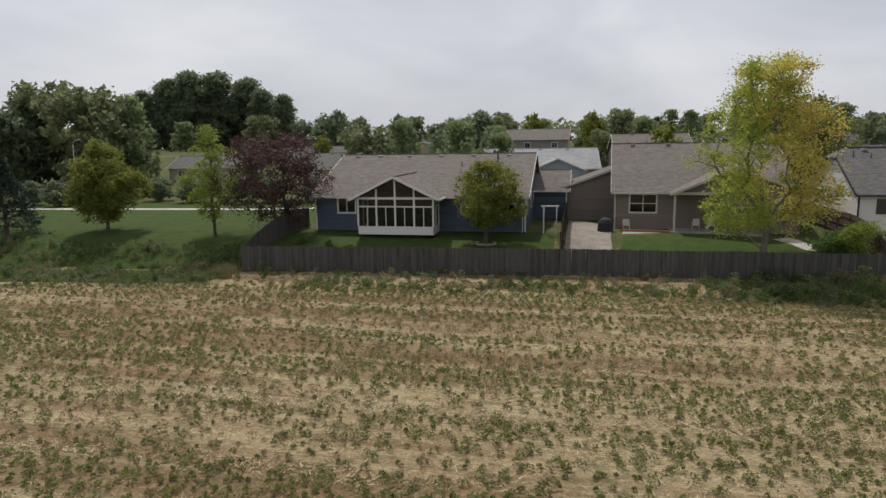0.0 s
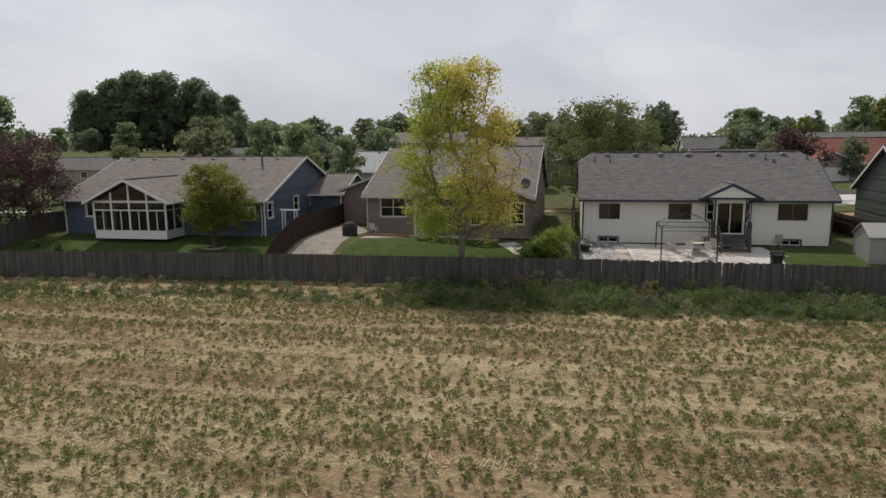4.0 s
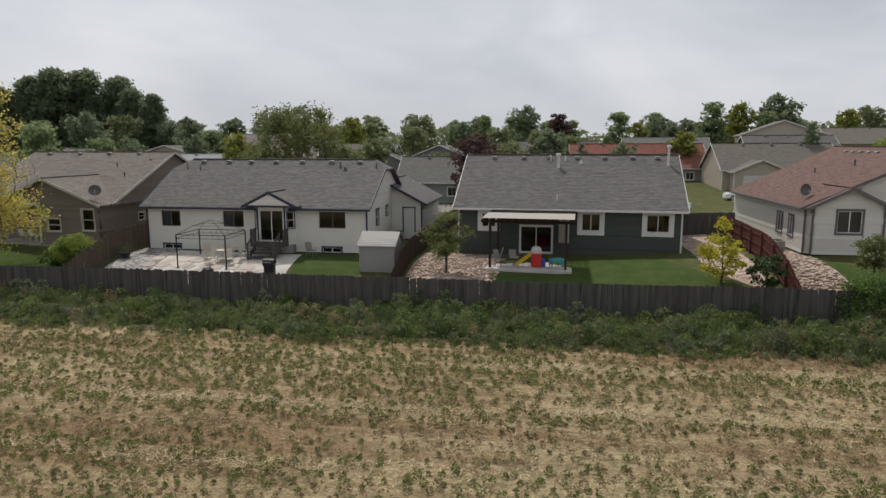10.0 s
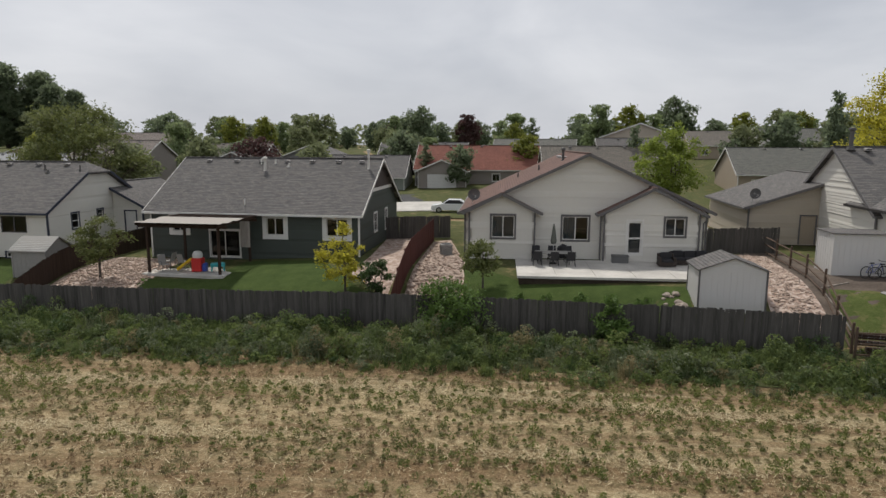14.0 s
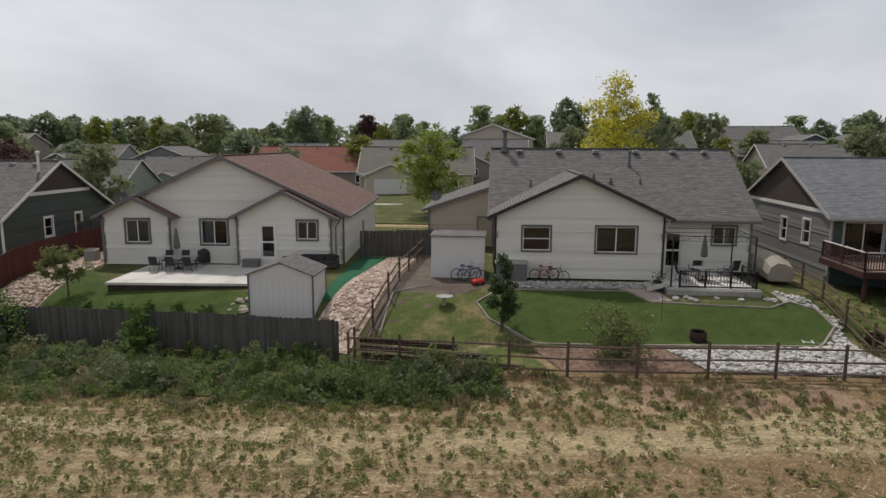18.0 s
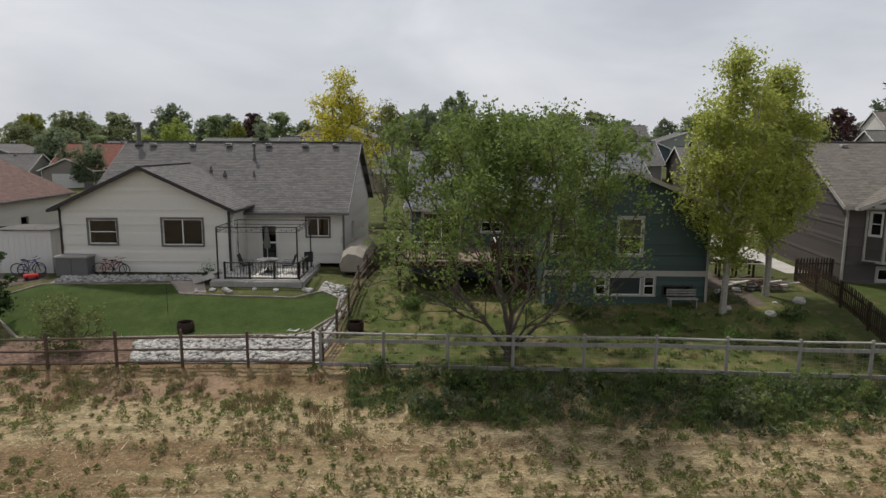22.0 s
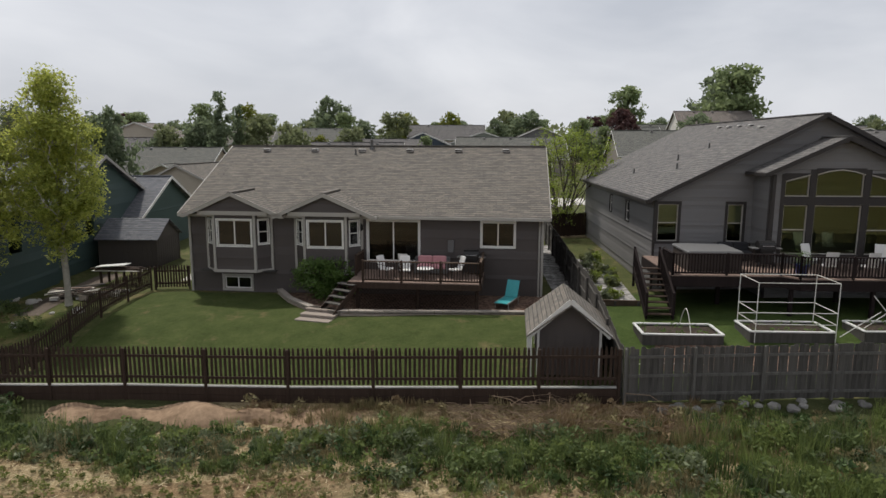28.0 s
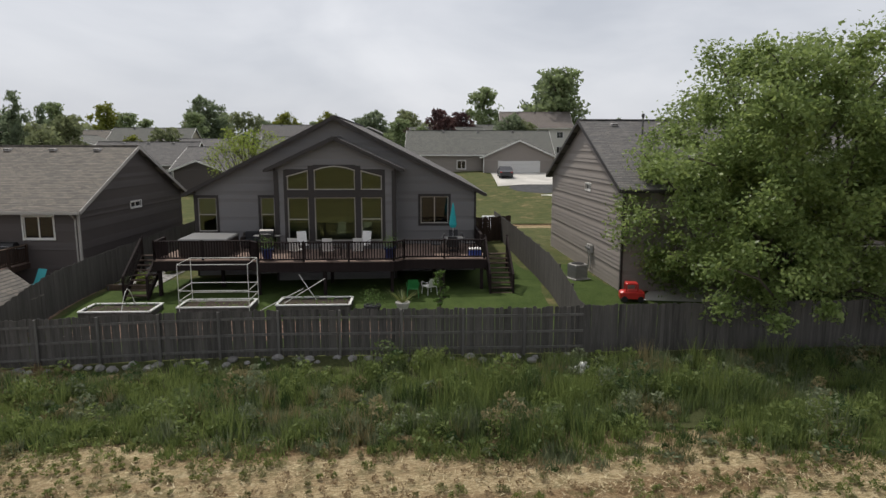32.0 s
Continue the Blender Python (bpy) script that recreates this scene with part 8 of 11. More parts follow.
def dish(x, y, z, ang, mast=0.6):
    r = thing("satellite_dish", "grey satellite dish on a roof mast", "satellite dish", x, y, ang, z)
    part("mast", MB().tube([(0, 0, -0.25), (0, 0, mast * 0.6), (0, -0.1, mast)], 0.022, 6), METAL, r)
    m = MB()
    n = 14
    rings = [(0.03, 0.0), (0.2, 0.03), (0.34, 0.09), (0.4, 0.13)]
    pts = [(q * math.cos(2 * math.pi * k / n) * 1.12, -0.15 - d_, mast + q * math.sin(2 * math.pi * k / n)) for q, d_ in rings for k in range(n)]
    m.add(pts, [(i * n + k, i * n + (k + 1) % n, (i + 1) * n + (k + 1) % n, (i + 1) * n + k) for i in range(3) for k in range(n)])
    part("reflector", m, RESIN_DK, r)
    part("feed_arm", MB().tube([(0, -0.12, mast - 0.3), (0, -0.62, mast - 0.15)], 0.015, 6), METAL, r)
    part("feed_horn", MB().tube([(0, -0.6, mast - 0.14), (0, -0.55, mast - 0.04)], 0.04, 8), RESIN, r)


dish(*house_xy(15.0, 53.2, -15, 12.9, -1.2), 5.75, 20)
dish(*house_xy(*H5, 0.4, 2.6), 6.1, 10)
dish(*house_xy(98.9, 27.0, -16.6, -4.4, 11.6), 5.95, 0)

# off-white house with the grey roof: yard
H6 = (98.9, 27.0, -16.6)
r = shed("lean_to_shed", "off-white lean-to shed with grey roof", 95.6, 28.0, -16.6, 2.9, 2.2, 2.35, 2.36, SHEDWHITE, ROOF_GREY, "x", 0.12, trim=SHEDWHITE)
r = thing("storage_box", "grey resin storage box against the wall", "storage box", *house_xy(*H6, 1.0, -0.5), -16.6)
part("box", MB().box(-0.85, -0.4, 0, 0.85, 0.4, 0.98, 0.03), RESIN_DK, r)
part("lid", MB().box(-0.9, -0.45, 0.985, 0.9, 0.45, 1.08, 0.03), RESIN, r)
part("door_seam", MB().box(-0.01, -0.407, 0.05, 0.01, -0.4, 0.95), BLACKMETAL, r)


def bicycle(x, y, ang, frame, label):
    r = thing("bicycle", label, "bicycle", x, y, ang)
    for nm, u in (("rear_wheel", -0.52), ("front_wheel", 0.52)):
        m = MB()
        n = 20
        m.tube([(u + 0.32 * math.cos(2 * math.pi * k / n), 0, 0.34 + 0.32 * math.sin(2 * math.pi * k / n)) for k in range(n + 1)], 0.025, 6, False)
        w = part(nm, m, RUBBER, r)
        sp = MB()
        for k in range(8):
            a = k * math.pi / 4
            sp.beam((u, 0, 0.34), (u + 0.31 * math.cos(a), 0, 0.34 + 0.31 * math.sin(a)), 0.006, 0.006)
        part("spokes", sp, METAL, w)
    f = MB()
    bb, seat, head, rear, front = (-0.08, 0, 0.3), (-0.2, 0, 0.8), (0.36, 0, 0.82), (-0.52, 0, 0.34), (0.52, 0, 0.34)
    for a, b in ((bb, seat), (bb, head), ((-0.19, 0, 0.74), head), (rear, bb), (rear, seat), (head, front)):
        f.tube([a, b], 0.018, 6)
    part("frame", f, frame, r)
    part("saddle", MB().box(-0.32, -0.06, 0.82, -0.08, 0.06, 0.88, 0.02), RUBBER, r)
    part("handlebar", MB().tube([(0.38, -0.28, 0.98), (0.34, 0, 0.95), (0.38, 0.28, 0.98)], 0.014, 6), BLACKMETAL, r)
    part("crank", MB().tube([(-0.08, -0.08, 0.2), (-0.08, -0.03, 0.3), (-0.08, 0.03, 0.3), (-0.08, 0.08, 0.4)], 0.014, 6), METAL, r)


for u, v, a, mt, lb in ((-1.5, -0.6, 15, TOYBLUE, "blue bicycle leaning by the lean-to shed"), (-1.1, -0.95, -8, BLACKMETAL, "black bicycle leaning by the lean-to shed"), (2.8, -0.45, 10, TOYRED, "red bicycle leaning on the house wall"), (3.3, -0.75, -12, BLACKMETAL, "black bicycle leaning on the house wall")):
    bicycle(*house_xy(*H6, u, v), -16.6 + a, mt, lb)
r = thing("toy_car", "red plastic ride-on toy", "toy", *house_xy(*H6, -0.8, -1.5), 20)
part("body", MB().box(-0.35, -0.18, 0.08, 0.35, 0.18, 0.3, 0.06), TOYRED, r)
for u in (-0.22, 0.22):
    for v in (-0.2, 0.2):
        part("wheel", MB().tube([(u, v - 0.03, 0.09), (u, v + 0.03, 0.09)], 0.09, 10), RUBBER, r)
# raised terrace with its gazebo
T6 = house_xy(*H6, 8.9, -2.3)
r = thing("raised_terrace", "raised concrete terrace with block wall", "terrace", *T6, -16.6, z=2.3)
r["kind"] = "structure"
part("slab", MB().box(0.02, 0.02, 0.4, 4.6, 5.2, 0.68), CONCRETE, r)
for k in range(3):
    for i in range(12):
        part("block", MB().box(i * 0.39 + (0.0 if k % 2 else 0.0), -0.16, k * 0.21 - 0.02, i * 0.39 + 0.38, 0.02, k * 0.21 + 0.185, 0.012), OLDCONCRETE, r)
    for i in range(10):
        part("block", MB().box(4.6, i * 0.39, k * 0.21 - 0.02, 4.78, i * 0.39 + 0.38, k * 0.21 + 0.185, 0.012), OLDCONCRETE, r)
ZT6 = 2.99
r = frame_gazebo("gazebo_frame", "open black metal gazebo with string lights", *house_xy(*H6, 9.2, -2.0), -16.6, 4.1, 3.3, 2.65, 0, BLACKMETAL, ZT6, scroll=False)
m = MB()
for a, b in (((0, 0), (4.1, 0)), ((4.1, 0), (4.1, 3.3)), ((0, 0), (0, 3.3))):
    prev = None
    for i in range(17):
        t = i / 16
        p = (a[0] + (b[0] - a[0]) * t, a[1] + (b[1] - a[1]) * t - 0.03, 2.62 - 0.12 * abs(math.sin(t * math.pi * 4)))
        if prev:
            m.tube([prev, p], 0.006, 4, False)
        m.tube([p, (p[0], p[1], p[2] - 0.07)], 0.025, 6)
        prev = p
part("string_lights", m, RESIN_DK, r)
r = thing("terrace_railing", "black scrolled iron railing on the terrace", "railing", *house_xy(*H6, 9.0, -2.15), -16.6, ZT6)
for run in ([(0.6, 0), (4.4, 0)], [(4.4, 0), (4.4, 2.0)]):
    balustrade(r, run, -0.05, 0.9, BLACKMETAL, gap=0.16, post_every=1.3, bar=0.008)
g = MB()
for i in range(9):
    u = 0.85 + i * 0.41
    pts = [(u + 0.16 * math.cos(k * 0.7), 0.0, 0.45 + 0.22 * math.sin(k * 0.7)) for k in range(10)]
    g.tube(pts, 0.012, 4, False)
part("scrollwork", g, BLACKMETAL, r)
umbrella("parasol", "furled grey-green parasol on the terrace", *house_xy(*H6, 11.3, -0.3), ZT6, 2.55, GREYCLOTH)
round_table("patio_table", "round dark patio table on the terrace", *house_xy(*H6, 11.3, -0.3), 0.6, 0.72, RESIN_DK, BLACKMETAL, ZT6)
c = chair("patio_chair", "dark metal patio chair on the terrace", BLACKMETAL, CHARCOAL, 0.55)
tagged(c, group="chairs on the terrace")
for i, (u, v, a) in enumerate(((10.2, -0.4, 90), (12.4, -0.3, 270), (11.2, 0.8, 180), (13.2, 0.9, 200))):
    put(c, *house_xy(*H6, u, v), -16.6 + a, i == 0, z=ZT6)
pot("planter", "black tub at the terrace corner", *house_xy(*H6, 8.6, -1.9), 0.26, 0.5, CHARCOAL, LEAF_DARK, None, 4)
r = stairs_rail("garden_steps", "pale stone steps to the terrace", *house_xy(*H6, 8.0, -1.2), -106.6, 1.0, 0.5, 3, CONCRETE, CONCRETE, 0.35, rail=False)
# aluminium ladder lying on the lawn
r = thing("ladder", "aluminium ladder lying across the lawn edge", "ladder", 110.4, 16.5, 62)
for v in (-0.2, 0.2):
    part("stile", MB().beam((0, v, 0.08), (2.6, v * 1.2, 0.12), 0.03, 0.07), RESIN_WH, r)
for k in range(9):
    part("rung", MB().beam((0.15 + k * 0.29, -0.2, 0.1), (0.15 + k * 0.29, 0.2, 0.1), 0.06, 0.03), RESIN_WH, r)


def barrel(x, y, label):
    r = thing("barrel_planter", label, "planter", x, y)
    part("barrel_body", MB().lathe(0, 0, [(0.3, 0), (0.38, 0.25), (0.36, 0.5), (0.33, 0.5), (0.32, 0.42)], 16), DARKWOOD_J, r)
    for zz in (0.1, 0.38):
        part("hoop", MB().lathe(0, 0, [(0.352 + zz * 0.05, zz), (0.372 + zz * 0.02, zz + 0.02), (0.36 + zz * 0.02, zz + 0.04)], 16), BLACKMETAL, r)


barrel(105.9, 18.0, "half-barrel planter inside the rail fence")
barrel(113.2, 15.9, "half-barrel planter at the fence corner")
r = thing("bird_bath", "low grey bird bath in the dry lawn", "bird bath", 95.4, 23.6)
part("stem", MB().lathe(0, 0, [(0.12, 0), (0.07, 0.1), (0.07, 0.3), (0.12, 0.35)], 10), OLDCONCRETE, r)
part("bowl", MB().lathe(0, 0, [(0.1, 0.35), (0.42, 0.42), (0.44, 0.46), (0.36, 0.43)], 16), OLDCONCRETE, r)
r = thing("shepherd_hook", "thin black shepherd hook in the lawn", "garden hook", 105.0, 19.6)
part("rod", MB().tube([(0, 0, 0), (0, 0, 1.7), (0.1, 0, 1.85), (0.25, 0, 1.8), (0.28, 0, 1.68)], 0.012, 6), BLACKMETAL, r)
# trailer under a tarpaulin in the side yard
r = thing("covered_trailer", "trailer covered with a tan tarpaulin", "trailer", 114.1, 23.0, -16.6)
m = MB()
prof = [(-0.65, 0.3), (-0.75, 0.75), (-0.6, 1.3), (-0.2, 1.5), (0.25, 1.5), (0.62, 1.25), (0.75, 0.7), (0.65, 0.3)]
rg = random.Random(3)
rows = [[(x_ * (0.9 if j in (0, 8) else 1) + rg.uniform(-0.04, 0.04), j * 0.75, z_ * (0.8 if j in (0, 8) else 1) + rg.uniform(-0.05, 0.05)) for x_, z_ in prof] for j in range(9)]
m.add([p for row in rows for p in row], [(j * 8 + i, j * 8 + i + 1, (j + 1) * 8 + i + 1, (j + 1) * 8 + i) for j in range(8) for i in range(7)] + [tuple(range(7, -1, -1)), tuple(64 + i for i in range(8))])
part("tarpaulin", m, TARP, r)
part("chassis", MB().box(-0.55, 0.1, 0.15, 0.55, 5.9, 0.5, 0.03), DARKWOOD_J, r)
for u in (-0.6, 0.6):
    part("wheel", MB().tube([(u - 0.08, 3.2, 0.28), (u + 0.08, 3.2, 0.28)], 0.28, 14), RUBBER, r)

# teal house: deck and clutter
H7 = (117.6, 23.6, -17.1)
deck("deck", "wine-brown wooden deck with balustrade", *H7, 2.2, [(-0.5, -4.6), (4.6, -4.6), (4.6, -2.6), (6.8, -2.6), (6.8, 0), (-0.5, 0)], 1.85, DECKWOOD, WINECOLOUR, [[(-0.45, -0.2), (-0.45, -4.55), (2.6, -4.55)], [(4.6, -4.55), (4.6, -2.65), (6.7, -2.65)]], 0.3, 0.95, posts=((-0.3, -4.4), (2.4, -4.4), (4.4, -4.4), (6.4, -2.5)), cap=CREAM_TRIM)
stairs_rail("deck_stairs", "wine-brown deck stairs with balustrades", *house_xy(*H7, 6.6, -4.6), 72.9, 1.1, 1.8, 9, WINECOLOUR, WINECOLOUR, 0.25)
r = thing("garden_bench", "weathered grey bench under the basement window", "bench", *house_xy(*H7, 13.3, -6.6), -17.1)
part("seat", MB().box(-0.7, -0.2, 0.4, 0.7, 0.2, 0.45, 0.01), GREYRAIL, r)
for k in range(3):
    part("back_slat", MB().box(-0.7, 0.2, 0.52 + k * 0.12, 0.7, 0.23, 0.6 + k * 0.12), GREYRAIL, r)
for u in (-0.6, 0.6):
    part("leg", MB().box(u - 0.03, -0.2, 0, u + 0.03, 0.22, 0.42, 0.005), GREYRAIL, r)
r = thing("wheelie_bin", "dark blue wheeled bin beside the house", "bin", 142.7, 26.6, -24)
part("body", MB().tube([(0, 0, 0.05), (0, 0, 0.95)], [0.27, 0.36], 4), TOYBLUE, r)
part("lid", MB().box(-0.33, -0.35, 0.955, 0.33, 0.38, 1.03, 0.03), TOYBLUE, r)
for u in (-0.22, 0.22):
    part("wheel", MB().tube([(u - 0.03, 0.28, 0.1), (u + 0.03, 0.28, 0.1)], 0.1, 10), RUBBER, r)
r = thing("timber_stack", "stack of boards and a white panel on trestles", "timber stack", 134.9, 17.6, -25)
for u in (-0.9, 0.0, 0.9):
    for v in (-0.35, 0.35):
        part("trestle_leg", MB().box(u - 0.05, v - 0.05, 0, u + 0.05, v + 0.05, 0.74), DARKWOOD_J, r)
rg = random.Random(5)
for k in range(9):
    part("plank", MB().beam((-1.4 + rg.uniform(-0.2, 0.2), -0.42 + k * 0.1, 0.77 + (k % 3) * 0.05), (1.3 + rg.uniform(-0.2, 0.2), -0.42 + k * 0.1 + rg.uniform(-0.1, 0.1), 0.79 + (k % 3) * 0.05), 0.14, 0.035), CREAM_TRIM if k % 3 == 0 else DARKWOOD_J, r)
part("panel", MB().slab([(-1.2, -0.4, 0.98), (0.5, -0.3, 1.1), (0.5, 0.3, 1.12), (-1.2, 0.25, 0.98)], (0, 0, -0.04)), RESIN_WH, r, "white sheet lying on the boards")
r = thing("scrap_pile", "pile of broken boards, pavers and scrap timber", "scrap pile", 133.9, 14.8, -20)
for k in range(20):
    a, x_, y_, z_ = rg.uniform(-0.7, 0.7), rg.uniform(-1.2, 1.2), rg.uniform(-0.8, 0.9), rg.uniform(0.05, 0.42)
    ln = rg.uniform(0.4, 1.1)
    part("board", MB().beam((x_ - ln * math.cos(a), y_ - ln * math.sin(a), z_), (x_ + ln * math.cos(a), y_ + ln * math.sin(a), z_ + rg.uniform(-0.05, 0.2)), rg.uniform(0.08, 0.2), 0.04), (CREAM_TRIM, DARKWOOD_J, OLDWOOD_J, DECKWOOD)[k % 4], r)
for k in range(14):
    x_, y_ = rg.uniform(-1.5, 1.5), rg.uniform(-1.1, 1.0)
    part("paver", MB().box(x_ - 0.2, y_ - 0.12, 0.0, x_ + 0.2, y_ + 0.12, rg.uniform(0.08, 0.3), 0.02), CONCRETE if k % 2 else BLOCK, r)
r = thing("wheelie_bin", "black wheeled bin beside the blue one", "bin", 143.2, 27.8, -24)
part("body", MB().tube([(0, 0, 0.05), (0, 0, 0.95)], [0.27, 0.36], 4), CHARCOAL, r)
part("lid", MB().box(-0.33, -0.35, 0.955, 0.33, 0.38, 1.03, 0.03), CHARCOAL, r)
for i, (x_, y_, r_) in enumerate(((128.3, 9.6, 0.8), (130.4, 9.2, 0.6), (131.6, 8.0, 0.7), (127.0, 11.8, 0.9), (132.2, 10.6, 0.7), (130.6, 13.4, 0.7), (125.6, 10.4, 0.7), (131.8, 6.4, 0.5), (123.4, 14.0, 0.6), (116.2, 17.2, 0.7))):
    ring_shrub("weed_clump", "rank leafy weed clump in the rough lawn", x_, y_, r_, r_ * 0.8, WEED if i % 3 else LEAF_GREEN, 140 + i)


def boulders(name, label, spots, seed, mat, smin=0.15, smax=0.4, category="rock", group="rocks"):
    rg = random.Random(seed)
    for x, y in spots:
        s = rg.uniform(smin, smax)
        bm = bmesh.new()
        bmesh.ops.create_icosphere(bm, subdivisions=2, radius=s)
        off = Vector((rg.uniform(0, 50), rg.uniform(0, 50), 0))
        for v in bm.verts:
            k = 1 + 0.35 * noise.noise(v.co * (1.6 / s) + off)
            v.co *= k
            v.co.z *= 0.65
        me = bpy.data.meshes.new(name)
        bm.to_mesh(me)
        bm.free()
        me.materials.append(mat)
        ob = tagged(new(name, me), label, category, group)
        ob.matrix_basis = pose(x, y, float(ground_z(x, y)) + s * 0.18, 0, 0, rg.uniform(0, 360))


rg = random.Random(12)
boulders("rock", "rounded grey rock at the fence foot", [(x_, float(edge_y(x_)) - rg.uniform(0.2, 0.9)) for x_ in [152.8 + i * 0.42 + rg.uniform(-0.2, 0.2) for i in range(48)]], 3, ROCK_DULL, 0.08, 0.22, group="rocks along the fence")
boulders("rock", "garden rock among the poplars", [(129.5 + rg.uniform(-1, 5), 12.6 + rg.uniform(-1.5, 4)) for _ in range(14)], 4, ROCK, 0.12, 0.3, group="rocks by the poplars")
boulders("rock", "pinkish rock at the shed corner", [(85.3 + rg.uniform(-0.5, 0.5), 25.4 + rg.uniform(-1.2, 1.6)) for _ in range(12)], 6, BLOCK, 0.12, 0.25, group="rocks by the shed")
boulders("rock", "pale rock in the terrace bed", [house_xy(*H6, 8.5 + rg.uniform(-1, 6), -2.9 + rg.uniform(-0.3, 0.3)) for _ in range(12)], 7, ROCK, 0.1, 0.22, group="rocks by the terrace")
boulders("rock", "white rock below the board fence", [(172.4, -13.6)], 9, SHEDWHITE, 0.3, 0.32, group="")
shed("garden_shed", "brown-grey shed with shingle roof behind the teal house", 133.0, 23.2, -20, 3.6, 3.2, 1.9, 2.9, MOCHA, ROOF_BLUE, "x", 0.2)

PALE_ROCK = stone("pale_river_stone", (0.24, 0.23, 0.22), (0.52, 0.5, 0.47), 5.0, 0.9, 0.5, per="island")
TAN_ROCK = stone("tan_river_stone", (0.24, 0.17, 0.13), (0.5, 0.4, 0.33), 5.0, 0.9, 0.5, per="island")


def loose_stones(name, label, pts, n, r0, r1, mat, seed):
    """Rounded stones strewn over the bed with the outline pts."""
    rng = np.random.default_rng(seed)
    P = np.array(pts)
    c = rng.uniform(P.min(0), P.max(0), (n * 3, 2))
    ins = np.zeros(len(c), bool)
    for (xa, ya), (xb, yb) in zip(pts, pts[1:] + pts[:1]):
        hit = ((ya > c[:, 1]) != (yb > c[:, 1])) & (c[:, 0] < (xb - xa) * (c[:, 1] - ya) / (yb - ya + 1e-9) + xa)
        ins ^= hit
    c = c[ins][:n]
    bm = bmesh.new()
    bmesh.ops.create_icosphere(bm, subdivisions=1, radius=1.0)
    ico = np.array([v.co[:] for v in bm.verts])
    tri = np.array([[v.index for v in f.verts] for f in bm.faces])
    bm.free()
    r = rng.uniform(r0, r1, len(c))
    off = 1 + rng.normal(0, 0.16, (len(c), len(ico)))
    v = ico[None] * off[:, :, None] * r[:, None, None] * np.array([1.15, 1.0, 0.6])
    th = rng.uniform(0, 6.28, len(c))
    vx = v[:, :, 0] * np.cos(th)[:, None] - v[:, :, 1] * np.sin(th)[:, None] + c[:, :1]
    vy = v[:, :, 0] * np.sin(th)[:, None] + v[:, :, 1] * np.cos(th)[:, None] + c[:, 1:]
    vz = v[:, :, 2] + (ground_z(c[:, 0], c[:, 1]) + 0.03 + r * 0.25)[:, None]
    f = (tri[None] + (np.arange(len(c)) * len(ico))[:, None, None]).reshape(-1, 3)
    tagged(new(name, soup(name, np.stack([vx, vy, vz], 2).reshape(-1, 3), f, mat)), label, "stones", "", "stuff")


loose_stones("river_stones", "white and grey river stones inside the rail fence", [(104.0, 17.0), (104.2, 14.5), (111.2, 12.4), (113.5, 20.4), (112.5, 21.4), (113.2, 17.6), (110.7, 16.0)], 1500, 0.06, 0.14, PALE_ROCK, 51)
loose_stones("river_stones", "grey stones along the house wall", [(99.2, 26.2), (107.6, 23.9), (107.1, 23.0), (98.9, 24.9)], 500, 0.05, 0.1, PALE_ROCK, 52)
loose_stones("river_stones", "pink and tan river stones in the side yard", [(71.1, 28.8), (74.2, 27.8), (75.6, 35.0), (76.2, 44.0), (75.2, 43.8)], 1300, 0.07, 0.16, TAN_ROCK, 53)
loose_stones("river_stones", "pinkish stones beside the rail fence", [(89.0, 21.9), (90.4, 21.1), (91.6, 23.4), (95.4, 33.7), (94.1, 34.8), (90.4, 25.7), (89.3, 23.9)], 900, 0.06, 0.13, TAN_ROCK, 54)
loose_stones("river_stones", "pinkish stones round the small tree", [(49.8, 34.8), (55.4, 33.2), (57.0, 42.4), (52.2, 43.6)], 1500, 0.05, 0.1, TAN_ROCK, 55)

# mocha house: deck, block wall, furniture and play shed
H8 = (138.8, 14.2, -24.7)
deck("deck", "low pinkish wooden deck with slatted balustrade", *H8, 2.75, [(9.0, -3.0), (15.1, -3.0), (15.1, 0), (9.0, 0)], 1.3, DECKWOOD, DARKWOOD_J, [[(9.7, -2.95), (15.05, -2.95), (15.05, -0.1)], [(9.05, -1.6), (9.05, -0.1)]], 0.25, 0.95, cap=RAILWOOD, posts=((9.4, -2.8), (12.2, -2.8), (14.9, -2.8)))
lat = tagged(new("deck_lattice"), "dark lattice skirt below the deck", "lattice")
lat.matrix_basis = pose(138.8, 14.2, 2.75, 0, 0, -24.7)
for k in range(40):
    u = 9.0 + k * 0.155
    for sg in (-1, 1):
        a, b = (u, -2.97 + 0.01 * sg, 0.0), (u + sg * 0.9, -2.97 + 0.01 * sg, 1.0)
        if 8.9 < b[0] < 15.2:
            part("lath", MB().beam(a, b, 0.012, 0.04, (0, 1, 0)), DARKWOOD_J, lat)
stairs_rail("deck_stairs", "grey plank steps down from the deck", *house_xy(*H8, 7.9, -3.9), -52, 0.95, 1.2, 5, DARKWOOD_J, OLDWOOD_J, 0.3, rail=False)
bw = tagged(new("block_wall"), "curved tan block retaining wall with pale caps", "retaining wall")
bw.matrix_basis = pose(143.0, 12.0, 2.6)
line = [(143.0, 12.0), (143.3, 10.0), (144.1, 7.8), (145.2, 6.8), (147.0, 6.1), (149.5, 5.3), (151.5, 4.6), (153.6, 3.8)]
rg = random.Random(2)
